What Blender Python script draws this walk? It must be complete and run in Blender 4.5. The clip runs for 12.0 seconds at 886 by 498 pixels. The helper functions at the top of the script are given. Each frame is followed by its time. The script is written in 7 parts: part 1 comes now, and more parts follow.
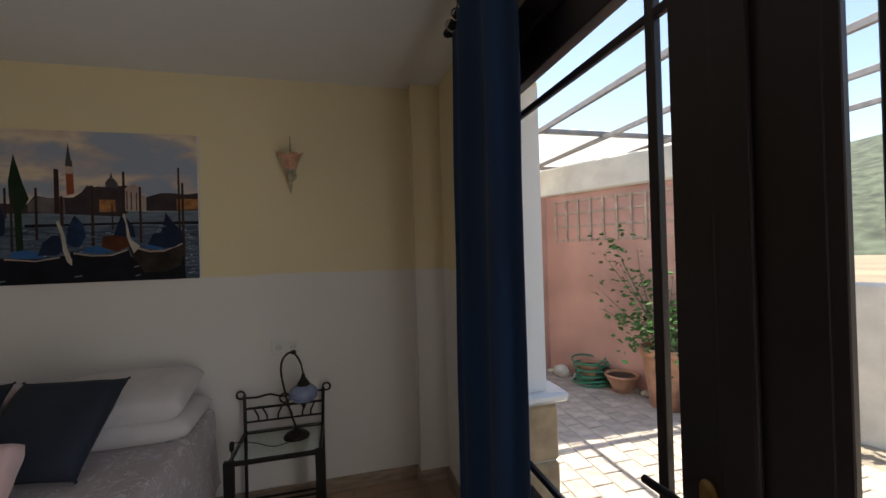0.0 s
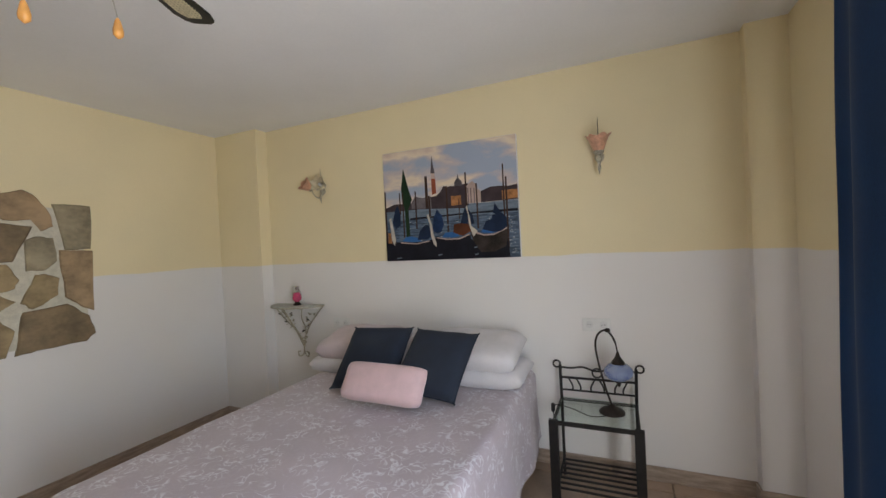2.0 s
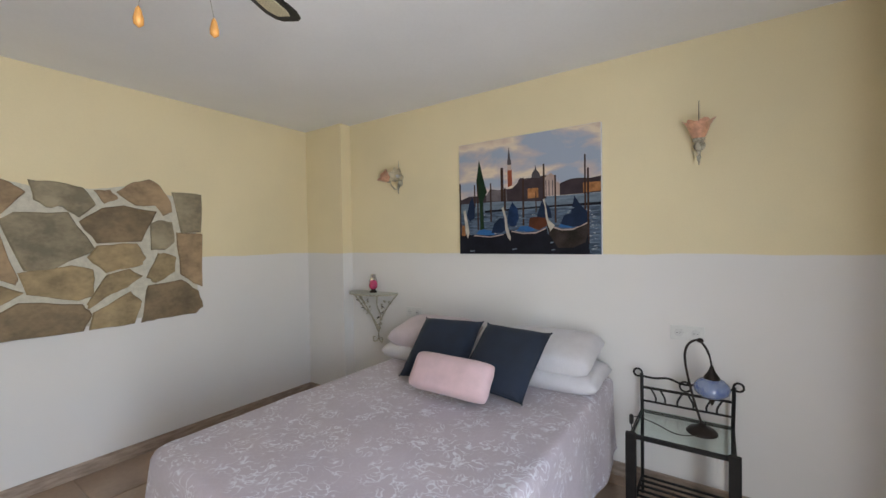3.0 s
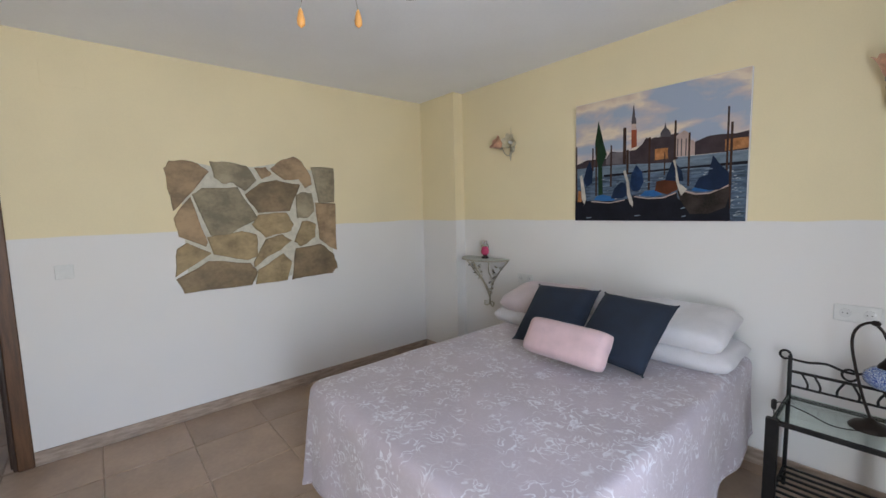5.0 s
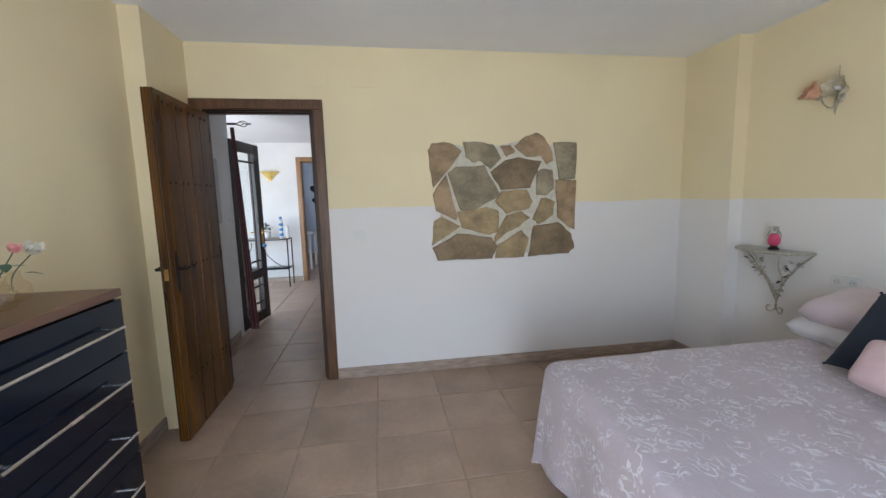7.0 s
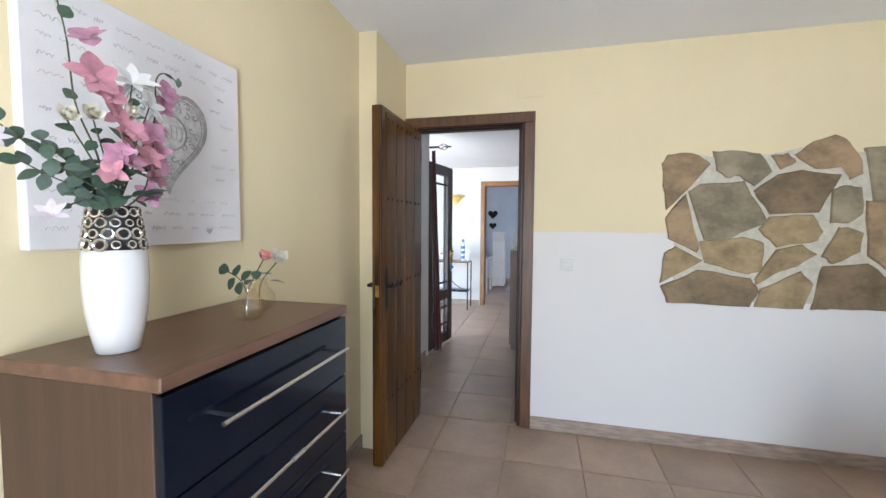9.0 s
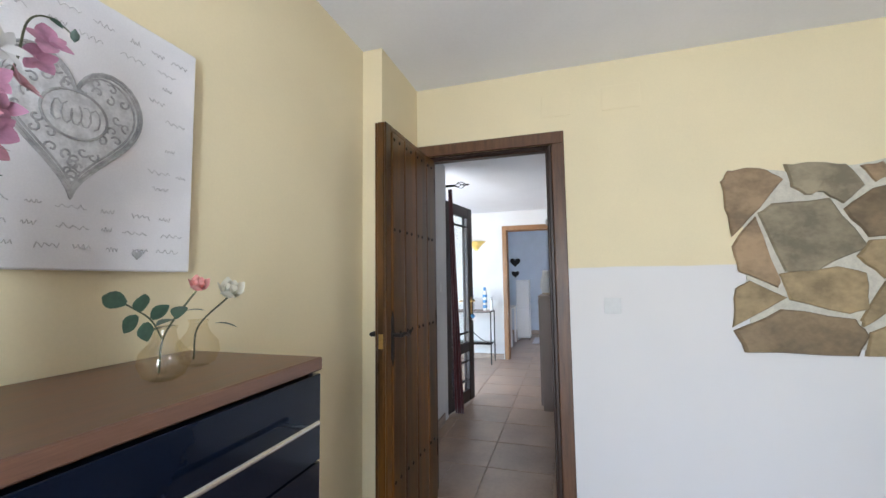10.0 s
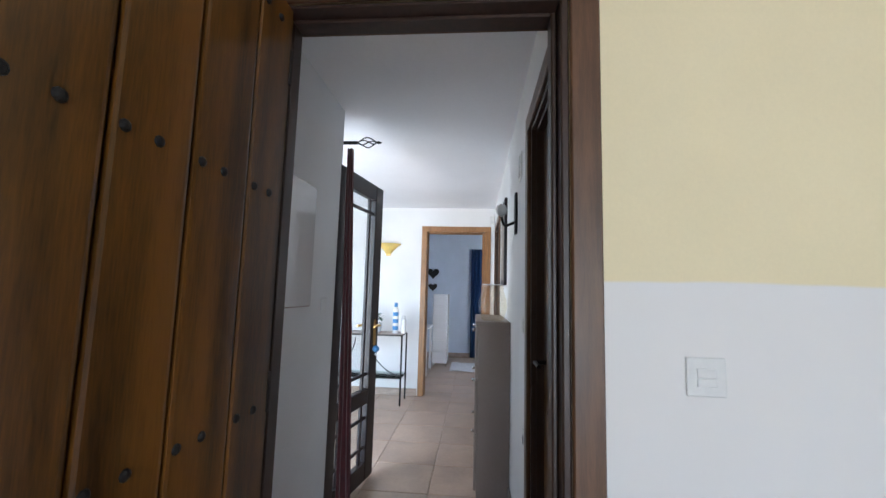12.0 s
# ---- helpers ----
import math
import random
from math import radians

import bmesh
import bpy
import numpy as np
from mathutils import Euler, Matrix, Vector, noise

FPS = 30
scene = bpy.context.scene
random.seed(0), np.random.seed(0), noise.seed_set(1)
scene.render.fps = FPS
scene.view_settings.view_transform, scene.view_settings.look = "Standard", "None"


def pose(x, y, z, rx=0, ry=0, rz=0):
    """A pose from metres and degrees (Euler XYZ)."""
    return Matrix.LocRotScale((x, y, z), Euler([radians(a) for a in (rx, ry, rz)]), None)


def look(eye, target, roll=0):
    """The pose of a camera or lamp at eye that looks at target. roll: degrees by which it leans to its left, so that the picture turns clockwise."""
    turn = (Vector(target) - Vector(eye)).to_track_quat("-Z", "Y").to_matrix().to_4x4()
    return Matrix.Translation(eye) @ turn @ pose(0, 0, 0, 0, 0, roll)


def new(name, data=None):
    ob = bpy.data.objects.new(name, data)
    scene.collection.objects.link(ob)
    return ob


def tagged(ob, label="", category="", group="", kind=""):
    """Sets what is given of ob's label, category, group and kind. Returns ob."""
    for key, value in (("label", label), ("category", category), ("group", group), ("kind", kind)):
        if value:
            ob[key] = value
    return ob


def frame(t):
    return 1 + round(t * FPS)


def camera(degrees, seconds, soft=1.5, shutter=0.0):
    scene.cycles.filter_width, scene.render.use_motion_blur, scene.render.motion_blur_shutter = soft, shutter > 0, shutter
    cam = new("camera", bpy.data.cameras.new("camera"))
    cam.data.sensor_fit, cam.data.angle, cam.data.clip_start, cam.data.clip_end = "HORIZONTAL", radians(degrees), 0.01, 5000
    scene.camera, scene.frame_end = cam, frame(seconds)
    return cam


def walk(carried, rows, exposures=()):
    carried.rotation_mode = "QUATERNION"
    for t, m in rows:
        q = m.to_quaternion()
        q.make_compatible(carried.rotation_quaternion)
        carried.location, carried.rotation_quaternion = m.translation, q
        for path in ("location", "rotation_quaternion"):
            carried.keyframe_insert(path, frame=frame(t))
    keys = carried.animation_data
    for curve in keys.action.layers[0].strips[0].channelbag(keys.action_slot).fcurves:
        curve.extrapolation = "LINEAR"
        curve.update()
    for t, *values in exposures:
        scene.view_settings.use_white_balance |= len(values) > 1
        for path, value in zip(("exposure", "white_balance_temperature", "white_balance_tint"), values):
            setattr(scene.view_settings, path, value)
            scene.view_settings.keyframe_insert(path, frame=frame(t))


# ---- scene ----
cam = camera(95.5, 12.0)
METRES, EYE, TILT, LEAN, TURN = 2.8, 1.36, 0.0, 0.0, -20.0
PATH = [
    (0, (0.17, -0.161, 1.431), (0.668, 1.776, 1.441), -1.7),
    (0.5, (0.135, -0.148, 1.414), (0.102, 1.852, 1.437), -1.7),
    (1, (0.11, -0.16, 1.412), (-0.381, 1.779, 1.435), -1.8),
    (1.5, (0.074, -0.188, 1.406), (-0.638, 1.68, 1.376), -3.2),
    (2, (-0.001, -0.225, 1.42), (-0.805, 1.606, 1.402), -2.8),
    (2.5, (-0.036, -0.209, 1.408), (-0.989, 1.549, 1.354), -1.7),
    (3, (0.0, -0.177, 1.415), (-1.135, 1.469, 1.377), -0.9),
    (5, (-0.008, -0.257, 1.426), (-1.521, 1.036, 1.23), -1.5),
    (5.5, (-0.033, -0.279, 1.42), (-1.653, 0.869, 1.18), -1.1),
    (6, (-0.057, -0.279, 1.396), (-1.802, 0.67, 1.166), -0.6),
    (6.5, (-0.093, -0.258, 1.401), (-1.983, 0.354, 1.175), -0.7),
    (7, (-0.158, -0.28, 1.387), (-2.118, 0.027, 1.133), -1.4),
    (7.5, (-0.218, -0.348, 1.383), (-2.199, -0.271, 1.121), -0.1),
    (9.5, (-0.7, -0.624, 1.313), (-2.607, -1.228, 1.303), -0.1),
    (10, (-0.914, -0.658, 1.267), (-2.822, -1.239, 1.42), -0.8),
    (10.5, (-1.242, -0.751, 1.285), (-3.191, -1.139, 1.51), 0.1),
    (11, (-1.593, -0.821, 1.282), (-3.55, -1.141, 1.539), -1.5),
    (11.5, (-1.95, -0.84, 1.309), (-3.913, -1.134, 1.555), 1.7),
    (12, (-2.298, -0.934, 1.288), (-4.28, -1.098, 1.499), 1.5),
]
walk(cam, [(t, look(eye, target, roll)) for t, eye, target, roll in PATH],
     [(0.0, 1.2, 7300, 13), (0.5, 1.6, 7300, 12), (1.0, 2.0, 7200, 12), (1.5, 2.62, 6850, 12), (2.0, 2.84, 6750, 11), (3.0, 3.02, 6450, 10), (5.0, 3.05, 6200, 10),
      (6.5, 3.02, 6000, 10), (7.5, 3.3, 6050, 9), (9.5, 3.62, 6000, 9), (11.3, 3.25, 5850, 8), (12.0, 3.42, 5800, 8)])


# ---- world and lights ----
SUN_UP, SUN_AZ = radians(63), radians(335)
world = bpy.data.worlds.new("world")
scene.world = world
world.use_nodes = True
wn = world.node_tree
sky = wn.nodes.new("ShaderNodeTexSky")
sky.sky_type, sky.sun_disc, sky.sun_elevation, sky.sun_rotation = "NISHITA", False, SUN_UP, SUN_AZ
wn.nodes["Background"].inputs[1].default_value = 0.15
wn.links.new(sky.outputs[0], wn.nodes["Background"].inputs[0])


def lamp(name, kind, m, energy, color=(1, 1, 1), **more):
    data = bpy.data.lights.new(name, kind)
    data.energy, data.color = energy, color
    for key, value in more.items():
        if key == "angle":
            data.angle = value
        elif key == "size":
            data.shape, data.size, data.size_y = "RECTANGLE", value[0], value[1]
    ob = new(name, data)
    ob.matrix_world = m
    return ob


sun_from = Vector((math.sin(SUN_AZ) * math.cos(SUN_UP), math.cos(SUN_AZ) * math.cos(SUN_UP), math.sin(SUN_UP)))
lamp("sun", "SUN", look(sun_from * 30, (0, 0, 0)), 4.6, (1, 0.95, 0.88), angle=radians(0.53))
# daylight of the open half of the garden door, and of the living room doorway
lamp("door_daylight", "AREA", look((0.725, -0.30, 1.1), (-1.6, 0.15, 1.25)), 6.2, (0.90, 0.95, 1.0), size=(0.62, 1.9))
lamp("living_door_daylight", "AREA", look((-4.42, -2.60, 1.10), (-7.4, -3.1, 1.30)), 4.9, (0.90, 0.96, 1.0), size=(1.3, 1.9))
# fill lamp added to brighten the living room; no window is known here
lamp("living_fill", "AREA", look((-6.0, -4.85, 1.5), (-6.4, 0, 1.3)), 1.6, (0.90, 0.96, 1.0), size=(1.9, 1.6))
# weak bluish fill added inside the far room, which has no window
lamp("study_fill", "AREA", look((-9.4, -3.0, 1.5), (-9.0, 0, 1.0)), 0.08, (0.72, 0.85, 1.0), size=(1.0, 1.2))


# ---- materials ----
def rgb(c, k=1.0):
    return (c[0] * k, c[1] * k, c[2] * k, 1)


def mat(name, color, rough=0.6, dark=0.8, scale=8.0, fine=90.0, bump=0.15, metal=0.0, coat=0.0, stretch=(1, 1, 1), sheen=0.0, spread=0.0, clear=0.0, depth=0.004):
    """A surface with broad stains and fine grain; dark: the stains' share of the colour; spread: how pieces differ."""
    m = bpy.data.materials.new(name)
    m.use_nodes = True
    nt = m.node_tree
    L, N = nt.links, nt.nodes
    b = N["Principled BSDF"]
    tc = N.new("ShaderNodeTexCoord")
    mp = N.new("ShaderNodeMapping")
    mp.inputs["Scale"].default_value = stretch
    L.new(tc.outputs["Object"], mp.inputs[0])
    n1, n2 = N.new("ShaderNodeTexNoise"), N.new("ShaderNodeTexNoise")
    n1.inputs["Scale"].default_value, n1.inputs["Detail"].default_value = scale, 5
    n2.inputs["Scale"].default_value, n2.inputs["Detail"].default_value = fine, 3
    L.new(mp.outputs[0], n1.inputs["Vector"])
    L.new(mp.outputs[0], n2.inputs["Vector"])
    mix = N.new("ShaderNodeMix")
    mix.data_type = "RGBA"
    mix.inputs["A"].default_value, mix.inputs["B"].default_value = rgb(color, dark), rgb(color, 2 - dark if dark > 0.7 else 1.15)
    add = N.new("ShaderNodeMath")
    add.operation = "MULTIPLY_ADD"
    add.inputs[1].default_value = 0.35
    L.new(n2.outputs[0], add.inputs[0])
    L.new(n1.outputs[0], add.inputs[2])
    ramp = N.new("ShaderNodeMapRange")
    ramp.inputs["From Min"].default_value, ramp.inputs["From Max"].default_value = 0.5, 0.85
    L.new(add.outputs[0], ramp.inputs[0])
    L.new(ramp.outputs[0], mix.inputs["Factor"])
    out = mix.outputs["Result"]
    if spread:
        oi = N.new("ShaderNodeObjectInfo")
        hsv = N.new("ShaderNodeHueSaturation")
        mr = N.new("ShaderNodeMapRange")
        mr.inputs["To Min"].default_value, mr.inputs["To Max"].default_value = 1 - spread, 1 + spread
        L.new(oi.outputs["Random"], mr.inputs[0])
        L.new(mr.outputs[0], hsv.inputs["Value"])
        L.new(out, hsv.inputs["Color"])
        out = hsv.outputs[0]
    L.new(out, b.inputs["Base Color"])
    rr = N.new("ShaderNodeMapRange")
    rr.inputs["To Min"].default_value, rr.inputs["To Max"].default_value = max(rough - 0.07, 0.02), min(rough + 0.08, 1)
    L.new(n1.outputs[0], rr.inputs[0])
    L.new(rr.outputs[0], b.inputs["Roughness"])
    b.inputs["Metallic"].default_value = metal
    b.inputs["Coat Weight"].default_value = coat
    b.inputs["Coat Roughness"].default_value = 0.08
    b.inputs["Sheen Weight"].default_value = sheen
    b.inputs["Transmission Weight"].default_value = clear
    if bump:
        bp = N.new("ShaderNodeBump")
        bp.inputs["Strength"].default_value, bp.inputs["Distance"].default_value = bump, depth
        L.new(add.outputs[0], bp.inputs["Height"])
        L.new(bp.outputs[0], b.inputs["Normal"])
    return m


def glass(name, tint=(1, 1, 1), rough=0.0, thin=True):
    m = bpy.data.materials.new(name)
    m.use_nodes = True
    nt = m.node_tree
    L, N = nt.links, nt.nodes
    if thin:
        tr, gl, fr, mx = N.new("ShaderNodeBsdfTransparent"), N.new("ShaderNodeBsdfGlossy"), N.new("ShaderNodeLayerWeight"), N.new("ShaderNodeMixShader")
        tr.inputs[0].default_value, gl.inputs["Roughness"].default_value, fr.inputs[0].default_value = rgb(tint), rough, 0.06
        L.new(fr.outputs[0], mx.inputs[0])
        L.new(tr.outputs[0], mx.inputs[1])
        L.new(gl.outputs[0], mx.inputs[2])
        N.remove(N["Principled BSDF"])
        L.new(mx.outputs[0], N["Material Output"].inputs[0])
    else:
        b = N["Principled BSDF"]
        b.inputs["Base Color"].default_value, b.inputs["Roughness"].default_value, b.inputs["Transmission Weight"].default_value = rgb(tint), 0.03, 1
        b.inputs["IOR"].default_value = 1.45
    return m


def two_tone(name, top, low, edge):
    """Plaster painted in two colours that meet at a wavering line at height edge."""
    m = mat(name, top, 0.75, 0.965, 1.6, 130, 0.25, depth=0.0015)
    nt = m.node_tree
    L, N = nt.links, nt.nodes
    b = N["Principled BSDF"]
    old = b.inputs["Base Color"].links[0].from_node
    low_mix = N.new("ShaderNodeMix")
    low_mix.data_type = "RGBA"
    geo, sep, nz, ad, st, mx = (N.new("ShaderNodeNewGeometry"), N.new("ShaderNodeSeparateXYZ"), N.new("ShaderNodeTexNoise"), N.new("ShaderNodeMath"),
                                N.new("ShaderNodeMapRange"), N.new("ShaderNodeMix"))
    mx.data_type = "RGBA"
    nz.inputs["Scale"].default_value = 2.2
    L.new(geo.outputs["Position"], sep.inputs[0])
    L.new(geo.outputs["Position"], nz.inputs["Vector"])
    ad.operation, ad.inputs[1].default_value = "MULTIPLY_ADD", 0.035
    L.new(nz.outputs[0], ad.inputs[0])
    L.new(sep.outputs["Z"], ad.inputs[2])
    st.inputs["From Min"].default_value, st.inputs["From Max"].default_value = edge + 0.014, edge + 0.021
    L.new(ad.outputs[0], st.inputs[0])
    L.new(st.outputs[0], mx.inputs["Factor"])
    low_mix.inputs["A"].default_value, low_mix.inputs["B"].default_value = rgb(low, 0.97), rgb(low, 1.02)
    L.new(nz.outputs[0], low_mix.inputs["Factor"])
    L.new(low_mix.outputs["Result"], mx.inputs["A"])
    L.new(old.outputs["Result"], mx.inputs["B"])
    L.new(mx.outputs["Result"], b.inputs["Base Color"])
    return m


YELLOW, WHITE = (0.82, 0.715, 0.475), (0.80, 0.78, 0.77)
M_WALL = two_tone("two_tone_plaster", YELLOW, WHITE, 1.325)
M_YELLOW = mat("yellow_plaster", YELLOW, 0.75, 0.965, 1.6, 130, 0.25, depth=0.0015)
M_WHITE = mat("white_plaster", (0.78, 0.78, 0.78), 0.75, 0.96, 2, 120, 0.3, depth=0.002)
M_CEIL = mat("ceiling_paint", (0.85, 0.86, 0.89), 0.85, 0.97, 1.5, 60, 0.15, depth=0.003)
M_TILE = mat("floor_tile", (0.43, 0.31, 0.23), 0.33, 0.64, 3.4, 40, 0.0, spread=0.08, depth=0.002)
def vary_by_piece(m):
    """Shift the stains from piece to piece and let them blend softly."""
    nt = m.node_tree
    oi, mul = nt.nodes.new("ShaderNodeObjectInfo"), nt.nodes.new("ShaderNodeMath")
    mul.operation, mul.inputs[1].default_value = "MULTIPLY", 43.0
    nt.links.new(oi.outputs["Random"], mul.inputs[0])
    for q in nt.nodes:
        if q.bl_idname == "ShaderNodeMapping":
            nt.links.new(mul.outputs[0], q.inputs["Location"])
        if q.bl_idname == "ShaderNodeMapRange" and abs(q.inputs["From Max"].default_value - 0.85) < 0.001:
            q.inputs["From Min"].default_value, q.inputs["From Max"].default_value = 0.30, 1.05


vary_by_piece(M_TILE)
M_GROUT = mat("grout", (0.375, 0.285, 0.215), 0.8, 0.8, 20, 120, 0.2)
M_SKIRT = mat("skirting_tile", (0.37, 0.29, 0.235), 0.30, 0.75, 9, 60, 0.05, stretch=(1, 1, 6))
M_DOOR = mat("oiled_dark_wood", (0.135, 0.053, 0.007), 0.30, 0.22, 2.0, 40, 0.2, stretch=(7, 7, 0.6), coat=0.08, depth=0.002)
M_FRAME = mat("brown_door_frame", (0.125, 0.058, 0.026), 0.4, 0.62, 6, 60, 0.2, stretch=(8, 8, 0.7), coat=0.1, depth=0.001)
M_OAK = mat("honey_oak_frame", (0.30, 0.15, 0.06), 0.4, 0.75, 6, 60, 0.2, stretch=(8, 8, 0.7), depth=0.001)
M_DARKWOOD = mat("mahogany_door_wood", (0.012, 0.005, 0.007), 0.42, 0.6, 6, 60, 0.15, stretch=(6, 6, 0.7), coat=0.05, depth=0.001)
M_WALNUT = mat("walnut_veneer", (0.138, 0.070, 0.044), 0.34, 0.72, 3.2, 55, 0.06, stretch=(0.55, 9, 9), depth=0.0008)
# upright grain; shade on the chest's sides is darkened into the veneer colour
M_WALNUT_SHADE = mat("walnut_veneer_upright_shaded", (0.070, 0.035, 0.022), 0.4, 0.62, 3.2, 45, 0.06, stretch=(9, 9, 0.4), depth=0.0008)
M_GLOSSBLUE = mat("gloss_black_lacquer", (0.003, 0.006, 0.015), 0.10, 0.9, 3, 60, 0.0)
M_GLOSSBLUE.node_tree.nodes["Principled BSDF"].inputs["IOR"].default_value = 1.30
M_STEEL = mat("brushed_steel", (0.66, 0.66, 0.64), 0.26, 0.96, 3, 60, 0.0, metal=1.0)
M_BRASS = mat("worn_brass", (0.62, 0.43, 0.16), 0.3, 0.8, 30, 200, 0.1, metal=1.0)
M_IRON = mat("black_wrought_iron", (0.014, 0.013, 0.013), 0.45, 0.7, 30, 180, 0.3, metal=0.4, depth=0.001)
M_BRONZE = mat("dark_bronze", (0.030, 0.022, 0.018), 0.45, 0.7, 30, 180, 0.4, metal=0.6, depth=0.001)
M_CREAMIRON = mat("distressed_cream_iron", (0.52, 0.48, 0.38), 0.65, 0.5, 60, 220, 0.4, depth=0.001)
M_SPREAD = mat("pink_woven_bedspread", (0.48, 0.415, 0.465), 0.8, 0.93, 4, 240, 0.35, sheen=0.3, depth=0.0015)


def paisley(m, pale):
    """Pale curling figures woven into a plain ground."""
    nt = m.node_tree
    L, N = nt.links, nt.nodes
    b = N["Principled BSDF"]
    ground = b.inputs["Base Color"].links[0].from_node
    geo, nz, vo, a, c, thr, thr2, mx, mul, mask, mth = (N.new("ShaderNodeTexCoord"), N.new("ShaderNodeTexNoise"), N.new("ShaderNodeTexVoronoi"), N.new("ShaderNodeMath"), N.new("ShaderNodeMath"),
                                             N.new("ShaderNodeMapRange"), N.new("ShaderNodeMapRange"), N.new("ShaderNodeMix"), N.new("ShaderNodeMath"), N.new("ShaderNodeTexNoise"), N.new("ShaderNodeMapRange"))
    nz.inputs["Scale"].default_value, nz.inputs["Detail"].default_value, nz.inputs["Distortion"].default_value = 21, 0.7, 1.3
    a.operation, a.inputs[1].default_value = "SUBTRACT", 0.5
    c.operation = "ABSOLUTE"
    L.new(geo.outputs["Object"], nz.inputs["Vector"])
    L.new(nz.outputs[0], a.inputs[0])
    L.new(a.outputs[0], c.inputs[0])
    thr.inputs["From Min"].default_value, thr.inputs["From Max"].default_value, thr.inputs["To Min"].default_value, thr.inputs["To Max"].default_value = 0.012, 0.060, 1, 0
    L.new(c.outputs[0], thr.inputs[0])
    vo.inputs["Scale"].default_value = 11.5
    L.new(geo.outputs["Object"], vo.inputs["Vector"])
    thr2.inputs["From Min"].default_value, thr2.inputs["From Max"].default_value, thr2.inputs["To Min"].default_value, thr2.inputs["To Max"].default_value = 0.46, 0.64, 1, 0.12
    L.new(vo.outputs["Distance"], thr2.inputs[0])
    mul.operation = "MULTIPLY"
    L.new(thr.outputs[0], mul.inputs[0])
    L.new(thr2.outputs[0], mul.inputs[1])
    mask.inputs["Scale"].default_value = 55
    L.new(geo.outputs["Object"], mask.inputs["Vector"])
    mth.inputs["From Min"].default_value, mth.inputs["From Max"].default_value, mth.inputs["To Min"].default_value = 0.32, 0.55, 0.35
    L.new(mask.outputs[0], mth.inputs[0])
    m2 = N.new("ShaderNodeMath")
    m2.operation = "MULTIPLY"
    L.new(mul.outputs[0], m2.inputs[0])
    L.new(mth.outputs[0], m2.inputs[1])
    mx.data_type = "RGBA"
    L.new(m2.outputs[0], mx.inputs["Factor"])
    L.new(ground.outputs["Result"], mx.inputs["A"])
    mx.inputs["B"].default_value = rgb(pale)
    L.new(mx.outputs["Result"], b.inputs["Base Color"])


paisley(M_SPREAD, (0.72, 0.71, 0.76))
M_MATTRESS = mat("mattress_ticking", (0.60, 0.60, 0.64), 0.85, 0.93, 12, 200, 0.3, sheen=0.2)
M_PILLOW = mat("white_pillow_cotton", (0.66, 0.64, 0.67), 0.85, 0.93, 9, 200, 0.3, sheen=0.2, depth=0.003)
M_PINKPILLOW = mat("pale_rose_cotton", (0.62, 0.53, 0.56), 0.85, 0.93, 9, 200, 0.3, sheen=0.2, depth=0.003)
M_NAVY = mat("navy_cushion_linen", (0.016, 0.024, 0.044), 0.9, 0.85, 14, 320, 0.5, sheen=0.04, depth=0.001)
M_PINK = mat("pink_waffle_knit", (0.62, 0.44, 0.46), 0.9, 0.93, 14, 330, 0.6, sheen=0.3, depth=0.002)
M_CURTAIN = mat("navy_velvet_curtain", (0.001, 0.030, 0.105), 0.85, 0.8, 4, 260, 0.3, sheen=0.03, stretch=(1, 1, 0.3), depth=0.001)
M_REDCURTAIN = mat("wine_red_curtain", (0.075, 0.010, 0.014), 0.85, 0.7, 18, 90, 0.3, sheen=0.3)
M_CERAMIC = mat("white_glazed_ceramic", (0.73, 0.73, 0.73), 0.12, 0.98, 3, 60, 0.0, coat=0.5)
M_SILVER = mat("silvered_ceramic", (0.70, 0.69, 0.67), 0.16, 0.85, 30, 90, 0.1, metal=0.9)
M_BLACK = mat("black_recess", (0.012, 0.010, 0.010), 0.5, 0.8, 30, 90, 0.1)
M_PLASTIC = mat("white_plastic", (0.74, 0.74, 0.73), 0.55, 0.97, 20, 90, 0.0)
M_CANVASW = mat("off_white_canvas", (0.77, 0.76, 0.78), 0.8, 0.93, 5, 260, 0.3, depth=0.001)
M_RELIEF = mat("grey_heart_relief", (0.46, 0.46, 0.465), 0.7, 0.6, 30, 160, 0.6, depth=0.003)
M_INK = mat("faint_grey_ink", (0.50, 0.49, 0.50), 0.8, 0.85, 40, 200, 0.0)
M_GLASS = glass("window_glass", (0.97, 0.985, 0.985))
M_CLEARGLASS = glass("thin_vase_glass", (0.97, 0.935, 0.85), 0.04)
M_CLEARGLASS.node_tree.nodes["Mix Shader"].inputs[0].default_value = 0.10
for _l in list(M_CLEARGLASS.node_tree.nodes["Mix Shader"].inputs[0].links):
    M_CLEARGLASS.node_tree.links.remove(_l)
M_TABLEGLASS = glass("clear_table_glass", (0.90, 0.95, 0.93))
M_LEAF = mat("dull_green_leaf", (0.070, 0.130, 0.085), 0.5, 0.6, 25, 120, 0.2, depth=0.001)
M_STEM = mat("brown_green_stem", (0.09, 0.10, 0.055), 0.6, 0.7, 25, 120, 0.2, depth=0.001)
M_ORCHID2 = mat("dusty_pink_petal", (0.56, 0.25, 0.32), 0.6, 0.7, 25, 90, 0.1, sheen=0.2, depth=0.001)
M_ORCHID = mat("orchid_pink_petal", (0.50, 0.23, 0.35), 0.6, 0.7, 25, 90, 0.1, sheen=0.2, depth=0.001)
M_WHITEROSE = mat("cream_petal", (0.74, 0.70, 0.58), 0.6, 0.9, 25, 90, 0.1, depth=0.001)
